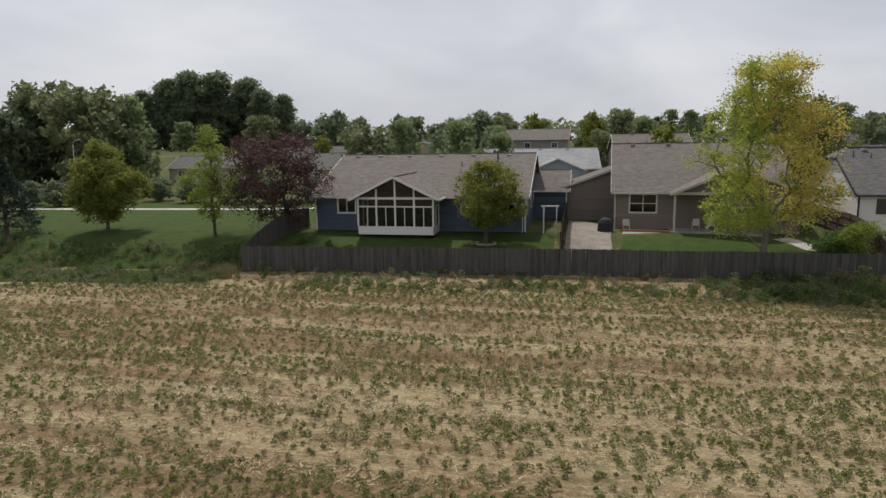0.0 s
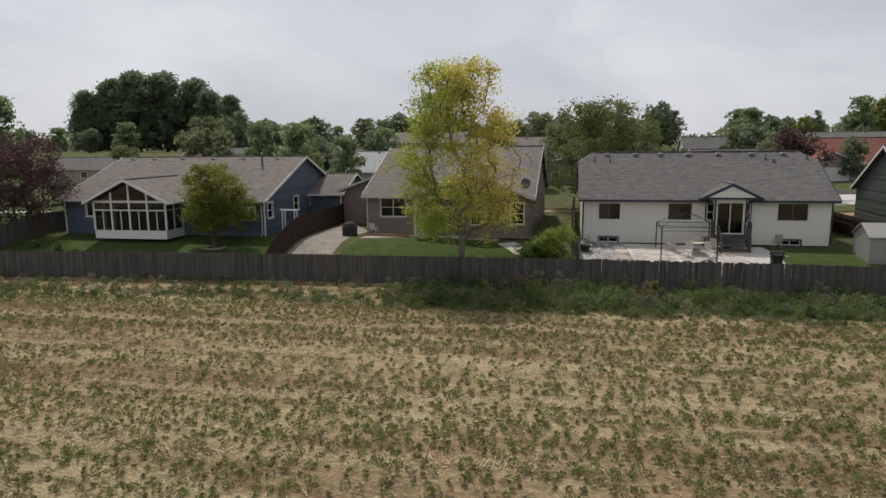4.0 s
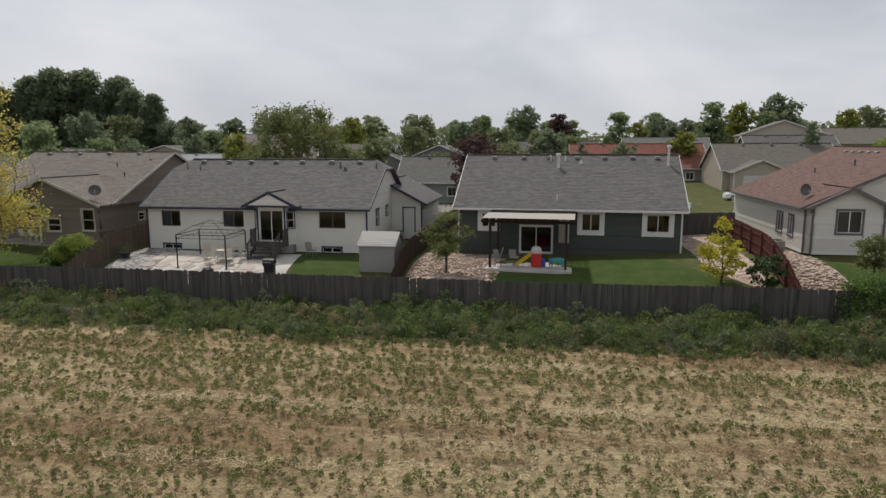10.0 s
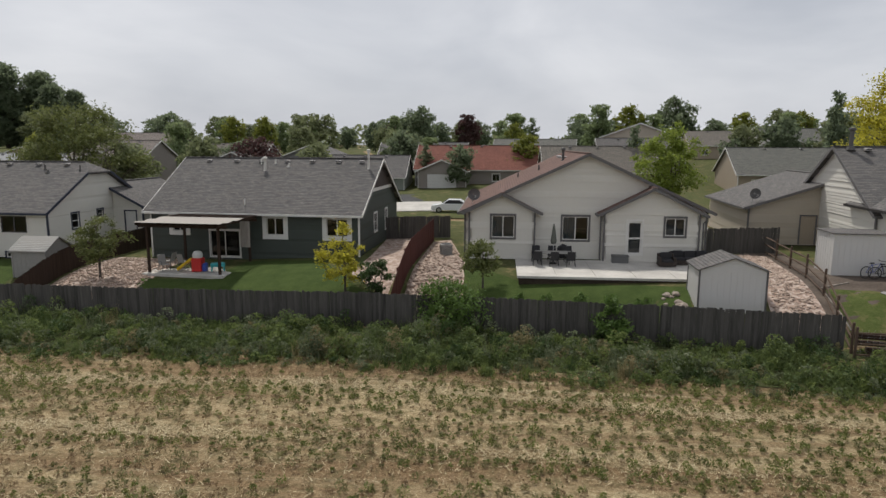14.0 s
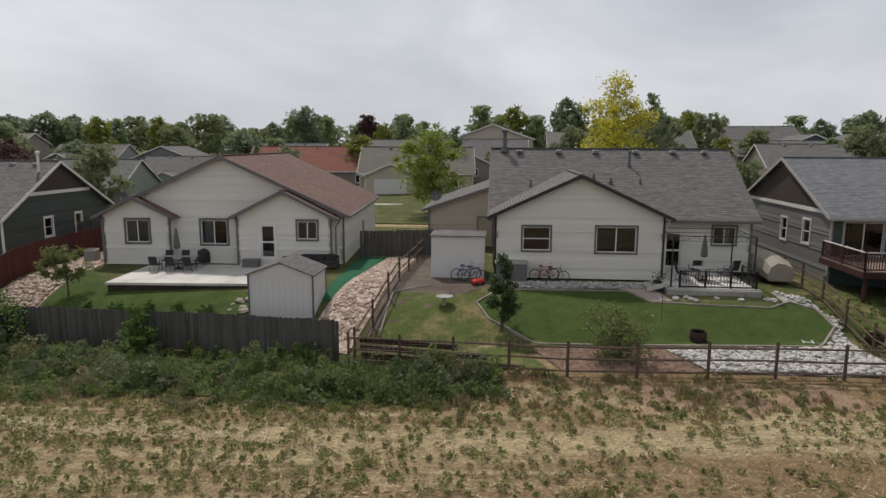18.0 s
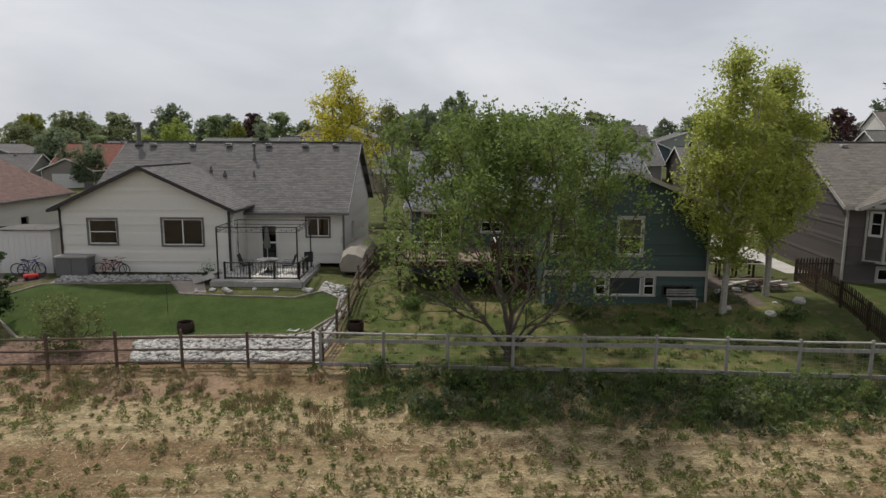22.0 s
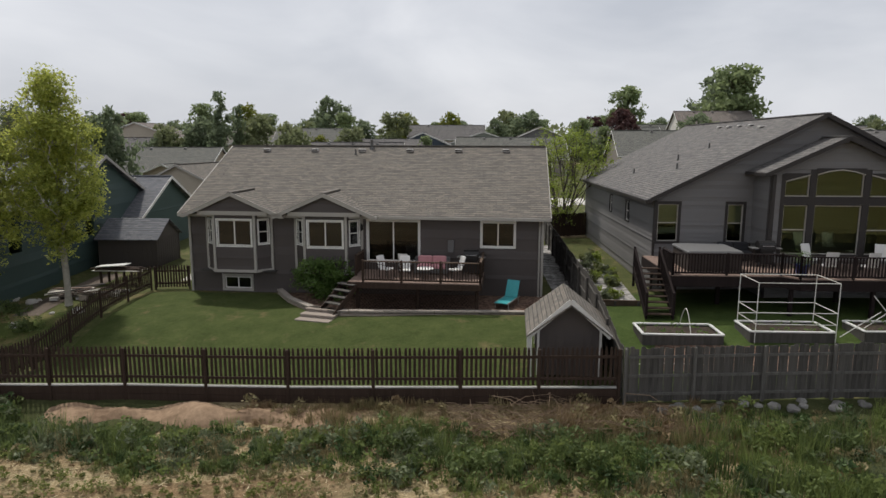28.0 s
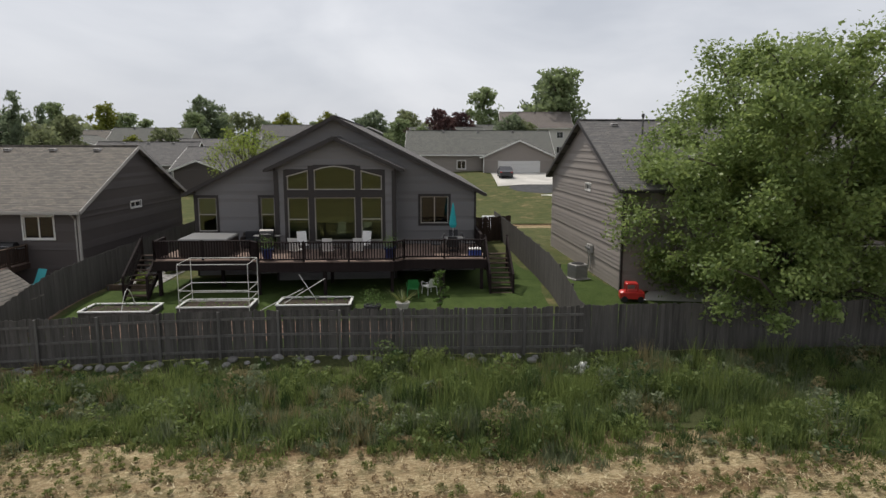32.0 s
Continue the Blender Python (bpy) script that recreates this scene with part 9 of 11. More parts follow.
for (xa, ya), (xb, yb) in zip(line, line[1:]):
    n = max(1, round(math.hypot(xb - xa, yb - ya) / 0.36))
    for i in range(n):
        for k in range(3):
            a, b = [(xa + (xb - xa) * t - 143.0, ya + (yb - ya) * t - 12.0) for t in ((i + 0.02) / n, (i + 0.98) / n)]
            o_ = rg.uniform(-0.012, 0.012)
            part("block" if k < 2 else "cap_block", MB().beam((a[0], a[1] + o_, k * 0.17 + 0.0), (b[0], b[1] + o_, k * 0.17 + 0.0), 0.24 if k < 2 else 0.3, 0.16 if k < 2 else 0.08), BLOCK if k < 2 else CAPSTONE, bw)
for k in range(3):
    r = thing("block_step", "curved tan block step in the retaining wall", "step", 144.0 + k * 0.28, 6.6 + k * 0.36, -35, z=2.55 + k * 0.14, group="block steps")
    part("riser", MB().box(-0.8, -0.2, 0, 0.8, 0.2, 0.1, 0.02), BLOCK, r)
    part("cap", MB().box(-0.83, -0.23, 0.104, 0.83, 0.23, 0.15, 0.02), BLOCK, r)
ZD8 = 4.06
sofa("outdoor_sofa", "metal outdoor sofa with pink cushions on the deck", *house_xy(*H8, 12.6, -0.75), -24.7, ZD8, 1.7, RESIN_DK, PINK, PINK)
c = chair("patio_chair", "white-cushioned metal chair on the deck", BLACKMETAL, CUSHION, 0.55)
tagged(c, group="chairs on the pinkish deck")
for i, (u, v, a) in enumerate(((10.6, -1.9, 60), (11.5, -2.1, 10), (13.8, -1.7, 300), (11.3, -0.7, 170))):
    put(c, *house_xy(*H8, u, v), -24.7 + a, i == 0, z=ZD8)
r = thing("side_table", "white round side table on the deck", "table", *house_xy(*H8, 12.4, -1.8), 0, ZD8)
part("tabletop", MB().lathe(0, 0, [(0.4, 0.42), (0.42, 0.44), (0.4, 0.46)], 16), CUSHION, r)
for k in range(3):
    part("leg", MB().tube([(0.2 * math.cos(k * 2.1), 0.2 * math.sin(k * 2.1), 0.42), (0.3 * math.cos(k * 2.1), 0.3 * math.sin(k * 2.1), 0)], 0.015, 6), BLACKMETAL, r)
grill("barbecue", "black and steel barbecue on the deck", *house_xy(*H8, 14.5, -0.6), -24.7, ZD8)
r = thing("sun_lounger", "turquoise sling sun lounger on the mulch", "lounger", *house_xy(*H8, 16.3, -1.9), -45)
part("seat", MB().slab([(-0.3, -0.9, 0.32), (0.3, -0.9, 0.32), (0.3, 0.35, 0.34), (-0.3, 0.35, 0.34)], (0, 0, -0.04)), TOYTEAL, r)
part("backrest", MB().slab([(-0.3, 0.37, 0.35), (0.3, 0.37, 0.35), (0.3, 0.72, 1.08), (-0.3, 0.72, 1.08)], (0, 0.03, -0.02)), TOYTEAL, r)
for u in (-0.32, 0.32):
    part("side_rail", MB().beam((u, -0.95, 0.3), (u, 0.7, 0.33), 0.03, 0.05), RESIN, r)
    for v in (-0.8, 0.5):
        part("leg", MB().tube([(u, v, 0.3), (u, v, 0)], 0.018, 6), RESIN, r)
# play shed
r = shed("play_shed", "mocha shed with white corner posts and shingle roof", 150.6, -1.75, -24.7, 2.1, 2.7, 1.75, 2.55, MOCHA, ROOF_BARK, "y", 0.42, trim=WHITE, z=2.35)
for v in (-0.2, 0.4, 1.0, 1.6, 2.4):
    part("porch_post", MB().box(-0.32, v - 0.05, 0, -0.22, v + 0.05, 1.55, 0.01), WHITE, r)
part("gable_board", MB().beam((-0.3, -0.33, 1.5), (1.05, -0.33, 2.72), 0.03, 0.16), WHITE, r)
part("gable_board", MB().beam((2.4, -0.33, 1.5), (1.05, -0.33, 2.72), 0.03, 0.16), WHITE, r)

# grey house: big deck and garden
BLACKDECK = wood("near_black_stained_wood", (0.014, 0.009, 0.009), (0.026, 0.017, 0.016), per="island")
H9 = (160.8, 5.9, -21.3)
ZD9 = 1.75
out9 = [(-0.5, -4.9), (4.1, -4.9), (4.6, -5.5), (11.0, -5.5), (11.5, -4.9), (15.5, -4.9), (15.5, 0), (-0.5, 0)]
deck("deck", "large dark brown deck on posts with black balustrade", *H9, 3.0, out9, ZD9, DECKWOOD, BLACKDECK, [[(-0.45, -3.4), (-0.45, -4.85), (4.1, -4.85), (4.6, -5.45), (11.0, -5.45), (11.5, -4.85), (15.4, -4.85)], [(15.45, -3.2), (15.45, -0.2)]], 0.45, 0.92, posts=((-0.3, -4.7), (4.5, -5.0), (7.7, -5.3), (10.9, -5.0), (13.4, -4.7), (15.3, -4.7), (2.2, -3), (7.7, -2.6), (13.0, -3)), bar=0.024)
stairs_rail("deck_stairs", "dark brown deck stairs beside the deck", *house_xy(*H9, -1.7, -5.6), -21.3, 1.15, 1.75, 9, BLACKDECK, DARKWOOD_J, 0.27, z=3.0)
stairs_rail("deck_stairs", "dark brown deck stairs beside the deck", *house_xy(*H9, 15.6, -5.7), -21.3, 1.15, 1.75, 9, BLACKDECK, DARKWOOD_J, 0.27, z=3.0)
ZT9 = 3.0 + ZD9 + 0.01
r = thing("hot_tub", "square hot tub under a grey cover", "hot tub", *house_xy(*H9, 1.6, -2.9), -21.3, ZT9)
part("cabinet", MB().box(-1.15, -1.15, 0, 1.15, 1.15, 0.78, 0.05), WICKER, r)
part("cover", MB().box(-1.2, -1.2, 0.785, 1.2, 1.2, 0.9, 0.05), RESIN_DK, r)
sofa("outdoor_sofa", "dark wicker sofa on the big deck", *house_xy(*H9, 3.6, -1.0), -21.3, ZT9, 1.8, WICKER, CHARCOAL)
grill("barbecue", "stainless barbecue beside the window wall", *house_xy(*H9, 4.4, -2.5), -21.3, ZT9)
c = chair("lounge_chair", "dark wicker lounge chair with white cushions", WICKER, CUSHION, 0.6)
tagged(c, group="lounge chairs on the big deck")
for i, (u, v, a) in enumerate(((6.3, -2.9, 20), (9.4, -2.9, -20), (6.2, -4.5, 170), (9.2, -4.6, 190), (7.8, -4.6, 180))):
    put(c, *house_xy(*H9, u, v), -21.3 + a, i == 0, z=ZT9)
r = thing("side_table", "low dark coffee table on the deck", "table", *house_xy(*H9, 7.8, -3.6), -21.3, ZT9)
part("tabletop", MB().box(-0.6, -0.35, 0.4, 0.6, 0.35, 0.45, 0.01), WICKER, r)
for u in (-0.5, 0.5):
    for v in (-0.28, 0.28):
        part("leg", MB().box(u - 0.03, v - 0.03, 0, u + 0.03, v + 0.03, 0.4), WICKER, r)
umbrella("parasol", "furled teal parasol over the dining table", *house_xy(*H9, 14.0, -2.7), ZT9, 2.5, TEALCLOTH)
round_table("patio_table", "round glass-topped table on the deck", *house_xy(*H9, 14.0, -2.7), 0.6, 0.72, RESIN_DK, BLACKMETAL, ZT9)
c = chair("patio_chair", "dark metal dining chair on the deck", BLACKMETAL, CHARCOAL, 0.5)
tagged(c, group="dining chairs on the big deck")
for i, (u, v, a) in enumerate(((13.1, -2.9, 90), (14.9, -2.6, 270), (13.9, -3.6, 0), (14.1, -1.8, 180))):
    put(c, *house_xy(*H9, u, v), -21.3 + a + 180, i == 0, z=ZT9)
pot("glazed_pot", "cobalt glazed pot on the deck", *house_xy(*H9, 4.9, -4.9), 0.28, 0.55, COBALT, LEAF_GREEN, ZT9, 2)
pot("glazed_pot", "cobalt glazed pot on the deck", *house_xy(*H9, 10.8, -4.8), 0.28, 0.55, COBALT, LEAF_GREEN, ZT9, 3)
r = thing("cooler", "blue and white cooler on the deck", "cooler", *house_xy(*H9, 15.0, -4.2), -10, ZT9)
part("box", MB().box(-0.3, -0.2, 0, 0.3, 0.2, 0.32, 0.03), TOYBLUE, r)
part("lid", MB().box(-0.32, -0.22, 0.325, 0.32, 0.22, 0.4, 0.03), CUSHION, r)


def raised_bed(x, y, ang, w, d, hoop=False, seed=1):
    r = thing("raised_bed", "white-edged raised garden bed with seedlings", "raised bed", x, y, ang, group="raised garden beds")
    hgt = 0.42
    for a, b in (((0, 0), (w, 0)), ((w, 0), (w, d)), ((w, d), (0, d)), ((0, d), (0, 0))):
        part("side_board", MB().beam((*a, hgt / 2), (*b, hgt / 2), 0.05, hgt), OLDWOOD_J, r)
        part("rim", MB().beam((*a, hgt + 0.02), (*b, hgt + 0.02), 0.11, 0.05), RESIN_WH, r)
    part("soil", MB().box(0.05, 0.05, 0, w - 0.05, d - 0.05, hgt - 0.06), SOIL, r)
    rg_ = np.random.default_rng(seed)
    c_ = np.stack([rg_.uniform(0.1, w - 0.1, 260), rg_.uniform(0.1, d - 0.1, 260), hgt - 0.04 + rg_.uniform(0, 0.14, 260)], 1)
    c_ = c_[(np.sin(c_[:, 0] * 9) + np.sin(c_[:, 1] * 7)) > 0.2]
    v, f_ = leaf_quads(rg_, c_, rg_.uniform(0.07, 0.16, len(c_)), 0.5)
    part("seedlings", soup("seedlings", v, f_, LEAF_GREEN), None, r)
    if hoop:
        part("hoop", MB().tube([(w * 0.6 + 0.0, 0.05 + (d - 0.1) * k / 10, hgt + 0.85 * math.sin(math.pi * k / 10)) for k in range(11)], 0.018, 6), PVC, r)
    return r


BA = -21.3
raised_bed(155.5, -0.9, BA, 3.0, 1.5, True, 1)
raised_bed(159.4, -2.2, BA, 3.1, 1.5, False, 2)
raised_bed(163.4, -3.7, BA, 3.2, 1.5, False, 3)
r = thing("plant_support", "white pipe frame over a raised bed", "plant frame", 159.5, -2.3, BA)
W_, D_, HH = 3.0, 1.7, 2.35
for u in (0, W_):
    for v in (0, D_):
        part("upright", MB().tube([(u, v, 0), (u, v, HH)], 0.018, 6), PVC, r)
for zz in (0.75, 1.2, HH):
    for a, b in (((0, 0), (W_, 0)), ((W_, 0), (W_, D_)), ((W_, D_), (0, D_)), ((0, D_), (0, 0))):
        part("crosspipe", MB().tube([(*a, zz), (*b, zz)], 0.017, 6), PVC, r)
r = thing("crossed_poles", "white pipes crossed over the bed", "plant frame", 164.2, -3.4, BA)
for a, b in (((-0.4, 0, 0.3), (1.4, 0.4, 1.35)), ((0.2, 0.5, 1.5), (1.0, 0.2, 0.4)), ((-1.4, -0.3, 0.05), (0.4, 0.3, 0.9))):
    part("pipe", MB().tube([a, b], 0.018, 6), PVC, r)
r = thing("pvc_hoop", "white pipe bent along the path", "plant frame", 154.0, -2.6, BA)
part("pipe", MB().tube([(0, 0, 0), (0.1, 0, 0.35), (0.4, 0, 0.42), (2.4, 0.1, 0.35)], 0.017, 6), PVC, r)
pot("tub_planter", "black tub with leafy plant", 167.2, -5.6, 0.35, 0.5, CHARCOAL, LEAF_GREEN, None, 5)
pot("yucca_pot", "spiky yucca in a pale pot", 168.6, -5.6, 0.3, 0.4, CONCRETE, None)
rgn = np.random.default_rng(9)
v, f = blade_tris(rgn, np.tile(np.array([[168.6, -5.6, float(ground_z(168.6, -5.6)) + 0.38]]), (46, 1)), np.full(46, 0.6), np.full(46, 0.06), 0.9)
tagged(new("yucca", soup("yucca", v, f, LEAF_OLIVE)), "spiky grey-green yucca leaves", "plant")
tree("tall_perennial", "leafy staked plant beside the path", 170.0, -6.6, tree_meshes(61, 2.0, 0.5, 0.03, 0.2, "egg", 26, 26, 0.14, LEAF_GREEN, BARK), "plant")
c = chair("lawn_chair", "green resin lawn chair below the deck", GREENPL, GREENPL, 0.45)
put(c, *house_xy(*H9, 11.9, -5.9), 160, True)
put(chair("lawn_chair", "white resin lawn chair below the deck", RESIN_WH, RESIN_WH, 0.4), *house_xy(*H9, 12.7, -5.6), 190, True)
patch("herb_bed", [(156.3, 4.4), (158.4, 3.4), (160.4, 8.0), (163.0, 14.4), (160.6, 14.6), (158.3, 9.2)], GREYROCK, 0.06, "pale stony herb bed beside the steps", "bed", cell=0.5)
r = thing("bed_edging", "brown timber board holding the herb bed", "edging", 156.3, 4.3, -25)
part("board", MB().box(0, -0.05, 0, 2.3, 0.02, 0.3, 0.01), RAILWOOD, r)
for u in (0.1, 1.15, 2.2):
    part("stake", MB().box(u - 0.04, -0.1, 0, u + 0.04, -0.053, 0.26, 0.008), OLDWOOD, r)
rg = random.Random(70)
for i in range(22):
    f = (i + rg.uniform(0.1, 0.9)) / 22
    x_, y_ = 156.9 + 4.6 * f + rg.uniform(-0.25, 1.5), 4.3 + 9.6 * f + rg.uniform(-0.4, 0.4)
    ring_shrub("herb_clump", "pale flowering herb clump in the stony bed", x_, y_, rg.uniform(0.32, 0.5), rg.uniform(0.35, 0.6) + (0.4 if f > 0.7 else 0), (WEED_GREY, LEAF_LIGHT, LEAF_OLIVE)[i % 3], 170 + i)
# tan house yard
r = thing("toy_car", "red plastic toy wagon on the lawn", "toy", 178.6, -8.9, -30)
part("body", MB().box(-0.55, -0.3, 0.15, 0.55, 0.3, 0.5, 0.08), TOYRED, r)
part("canopy", MB().box(-0.3, -0.28, 0.8, 0.25, 0.28, 0.87, 0.03), TOYRED, r)
for u, v in ((-0.28, -0.24), (-0.28, 0.24), (0.22, -0.24), (0.22, 0.24)):
    part("pillar", MB().box(u - 0.03, v - 0.03, 0.5, u + 0.03, v + 0.03, 0.8), TOYRED, r)
for u in (-0.36, 0.36):
    for v in (-0.32, 0.32):
        part("wheel", MB().tube([(u, v - 0.04, 0.14), (u, v + 0.04, 0.14)], 0.14, 12), RUBBER, r)
H10 = (179.0, -7.6, -20)
for v in (4.5, 4.9):
    x_, y_ = house_xy(*H10, -0.12, v)
    r = thing("utility_meter", "grey utility meter on the side wall", "meter", x_, y_, -20, 4.4)
    part("box", MB().box(-0.1, -0.15, 0, 0.1, 0.15, 0.45, 0.02), RESIN, r)
    part("dial", MB().tube([(-0.1, 0, 0.25), (-0.2, 0, 0.25)], 0.09, 10), METAL, r)
    part("conduit", MB().tube([(0, 0, 0), (0, 0, -0.9)], 0.03, 6), METAL, r)
deck("deck", "small upper deck with white balusters behind the tree", *H10, 3.3, [(5.5, -3.0), (11, -3.0), (11, 0), (5.5, 0)], 1.6, DECKWOOD, OLDWOOD_J, [[(5.5, -2.95), (10.95, -2.95), (10.95, -0.1)]], 0.3, 0.95, cap=WHITE, posts=((5.7, -2.8), (10.8, -2.8)))

# beside the taupe and blue houses
r = thing("tree_ring", "low brick ring round the garden tree", "edging", 3.9, 48.3)
for k in range(18):
    a = 2 * math.pi * k / 18
    part("brick", MB().beam((0.75 * math.cos(a - 0.15), 0.75 * math.sin(a - 0.15), 0.06), (0.75 * math.cos(a + 0.15), 0.75 * math.sin(a + 0.15), 0.06), 0.12, 0.14), BLOCK, r)
for i, (x_, y_) in enumerate(((-8.2, 49.6), (-6.5, 48.6), (-1.4, 47.4), (1.0, 47.0), (6.0, 46.0), (-10.5, 50.6))):
    ring_shrub("flower_clump", "low leafy flower clump in the lawn bed", x_, y_, 0.5, 0.5, LEAF_GREEN, 90 + i)
c = chair("porch_chair", "white resin chair under the porch", RESIN_WH, RESIN_WH, 0.5)
tagged(c, group="porch chairs")
for i, (u, v) in enumerate(((0.9, -1.2), (6.2, -1.0), (7.3, -1.2))):
    put(c, *house_xy(15.0, 53.2, -15, u, v), 160, i == 0, z=2.32 if i else None)
r = thing("brick_step", "low red brick patio edge", "edging", *house_xy(15.0, 53.2, -15, 0.4, -2.2), -15)
for k in range(18):
    part("brick", MB().box(k * 0.21, 0, 0, k * 0.21 + 0.2, 0.24, 0.12, 0.01), TERRACOTTA, r)
r = thing("garden_arch", "white garden gate arch beside the blue house", "arch", 8.6, 50.4, -12.5)
for u in (0, 1.0):
    for v in (0, 0.5):
        part("post", MB().box(u - 0.04, v - 0.04, 0, u + 0.04, v + 0.04, 2.1, 0.01), WHITE, r)
for k in range(5):
    part("slat", MB().beam((-0.2, k * 0.12, 2.14), (1.2, k * 0.12, 2.14), 0.03, 0.06), WHITE, r)
r = thing("play_ball", "scuffed white ball lying in the weeds by the fence", "ball", 172.49, -13.69, 0)
part("shell", MB().tube([(0, 0, 0.19 + 0.2 * math.sin(math.radians(-88 + 11 * k))) for k in range(17)], [0.2 * math.cos(math.radians(-88 + 11 * k)) for k in range(17)], 20), RESIN_WH, r)
part("seam", MB().tube([(0.2 * math.cos(k * 0.3142), 0.2 * math.sin(k * 0.3142), 0.19) for k in range(21)], 0.006, 5), RESIN, r)
# park and garden trees
tree("young_tree", "round light green young tree on park lawn", -28.5, 56.4, tree_meshes(1, 7.6, 3.3, 0.13, 1.1, "egg", 280, 95, 0.22, LEAF_PARK, BARK, 0.17, lobes=14))
tree("young_tree", "thin sparse light green tree on park lawn", -18.1, 53.1, tree_meshes(2, 8.9, 2.9, 0.13, 1.6, "egg", 170, 42, 0.2, LEAF_LIGHT, BARK, 0.17, limb_n=110, lobes=16, lobe_r=0.34))
tree("spruce", "dark blue-green spruce with drooping boughs", -36.5, 55.2, tree_meshes(3, 6.6, 3.3, 0.16, 0.1, "cone", 260, 60, 0.26, LEAF_BLUE, BARK, 0.13, aspect=0.25, lobes=0, shell=0.6))
tree("plum_tree", "broad purple-leaved plum tree beside the blue house", -12.8, 53.2, tree_meshes(4, 8.0, 4.5, 0.2, 1.2, "spread", 260, 62, 0.2, LEAF_PURPLE, BARK, 0.15, limb_n=90, lobes=14, fork=1.0))
tree("garden_tree", "compact round yellow-green garden tree", 3.9, 48.3, tree_meshes(5, 6.2, 3.2, 0.14, 1.7, "round", 230, 75, 0.19, LEAF_GARDEN, BARK, 0.16, limb_n=80, lobes=12, fork=1.5))
tree("maple_tree", "tall maple turning yellow with bare twigs on one side", 21.9, 42.2, tree_meshes(6, 13.6, 4.7, 0.22, 2.3, "maple", 420, 92, 0.18, LEAF_MAPLE_GREEN, BARK_GREY, 0.15, limb_n=330, lobes=24, lobe_r=0.34, shell=0.35, fork=3.4, thrift=0.42, tone=(LEAF_MAPLE, lambda c: np.clip(0.38 + 0.2 * c[:, 0] + 0.03 * (c[:, 2] - 6.5), 0.04, 0.92)), thin=lambda c: 1.08 - 0.3 * np.clip(c[:, 0] - 0.6, 0, 4) * np.clip((c[:, 2] - 2.5) / 4.0, 0.3, 1) - 0.5 * np.clip(3.4 - c[:, 2], 0, 1)))
tree("garden_tree", "small round green tree on river rock", 53.0, 37.9, tree_meshes(7, 3.9, 1.75, 0.07, 1.2, "round", 60, 55, 0.17, LEAF_OLIVE, BARK))
tree("garden_tree", "small yellow-green tree on lawn edge", 68.3, 32.3, tree_meshes(8, 4.0, 1.55, 0.06, 0.5, "egg", 60, 50, 0.18, LEAF_YELLOW, BARK))
tree("shrub", "dark green upright shrub by the fence", 70.0, 30.6, tree_meshes(9, 3.0, 1.1, 0.05, 0.2, "egg", 50, 50, 0.17, LEAF_DARK, BARK), "shrub")
tree("garden_tree", "small round dark-leaved tree on lawn", 76.0, 30.4, tree_meshes(10, 2.9, 1.25, 0.05, 0.7, "round", 50, 60, 0.15, LEAF_OLIVE, BARK))
tree("garden_tree", "small dense dark green tree in dry lawn", 97.6, 20.9, tree_meshes(11, 3.6, 1.0, 0.07, 0.6, "egg", 55, 70, 0.15, LEAF_DARK, BARK))
tree("willow_tree", "wide multi-stemmed olive tree with bare limbs", 118.3, 10.3, tree_meshes(12, 9.5, 5.9, 0.19, 2.2, "fan", 520, 125, 0.15, LEAF_WILLOW, BARK, 0.085, limb_n=480, lobes=34, lobe_r=0.27, shell=0.25, fork=1.0, thrift=0.7, flat=1.0, up=0.15, thin=lambda c: np.clip((c[:, 2] - 3.0) / 4.2, 0.07, 1)))
tree("poplar_tree", "tall narrow light green poplar with pale trunk", 129.7, 12.2, tree_meshes(13, 11.9, 2.15, 0.15, 2.2, "column", 420, 66, 0.16, LEAF_POPLAR, BARK_PALE, 0.24, limb_n=150, lobes=26, lobe_r=0.52, shell=0.2))
tree("poplar_tree", "tall narrow yellow-green poplar with pale trunk", 133.2, 13.4, tree_meshes(14, 11.2, 2.05, 0.15, 2.6, "column", 420, 66, 0.16, LEAF_POPLAR, BARK_PALE, 0.24, limb_n=150, lobes=26, lobe_r=0.52, shell=0.2))
tree("shade_tree", "huge leafy green shade tree over the fence", 184.0, -12.5, tree_meshes(15, 11.3, 7.0, 0.42, 1.2, "shade", 660, 230, 0.19, LEAF_SHADE, BARK, 0.095, limb_n=220, lobes=26, lobe_r=0.36, shell=0.8, fork=2.0, flat=0.85))
tree("shrub", "round light green shrub by the taupe house", 28.4, 42.3, tree_meshes(16, 2.6, 1.5, 0.05, 0.1, "round", 110, 60, 0.13, LEAF_LIGHT, BARK, 0.2, limb_n=20, lobes=9, lobe_r=0.5, fork=0.1), "shrub")
tree("shrub", "broad green shrub by the side fence", 27.2, 43.2, tree_meshes(17, 1.5, 1.5, 0.05, 0.05, "round", 70, 55, 0.17, LEAF_GREEN, BARK), "shrub")
tree("shrub", "round green shrub in the block-edged bed", 145.0, 10.2, tree_meshes(18, 2.0, 1.6, 0.05, 0.05, "round", 90, 75, 0.14, LEAF_GREEN, BARK), "shrub")
tree("shrub", "dark leafy bush against the board fence", 73.4, 26.7, tree_meshes(19, 2.7, 1.9, 0.06, 0.1, "round", 90, 60, 0.17, LEAF_GREEN, BARK, 0.26), "shrub")
tree("shrub", "dark leafy bush against the board fence", 81.0, 23.9, tree_meshes(20, 2.3, 1.0, 0.05, 0.1, "egg", 50, 50, 0.16, LEAF_GREEN, BARK, 0.26), "shrub")
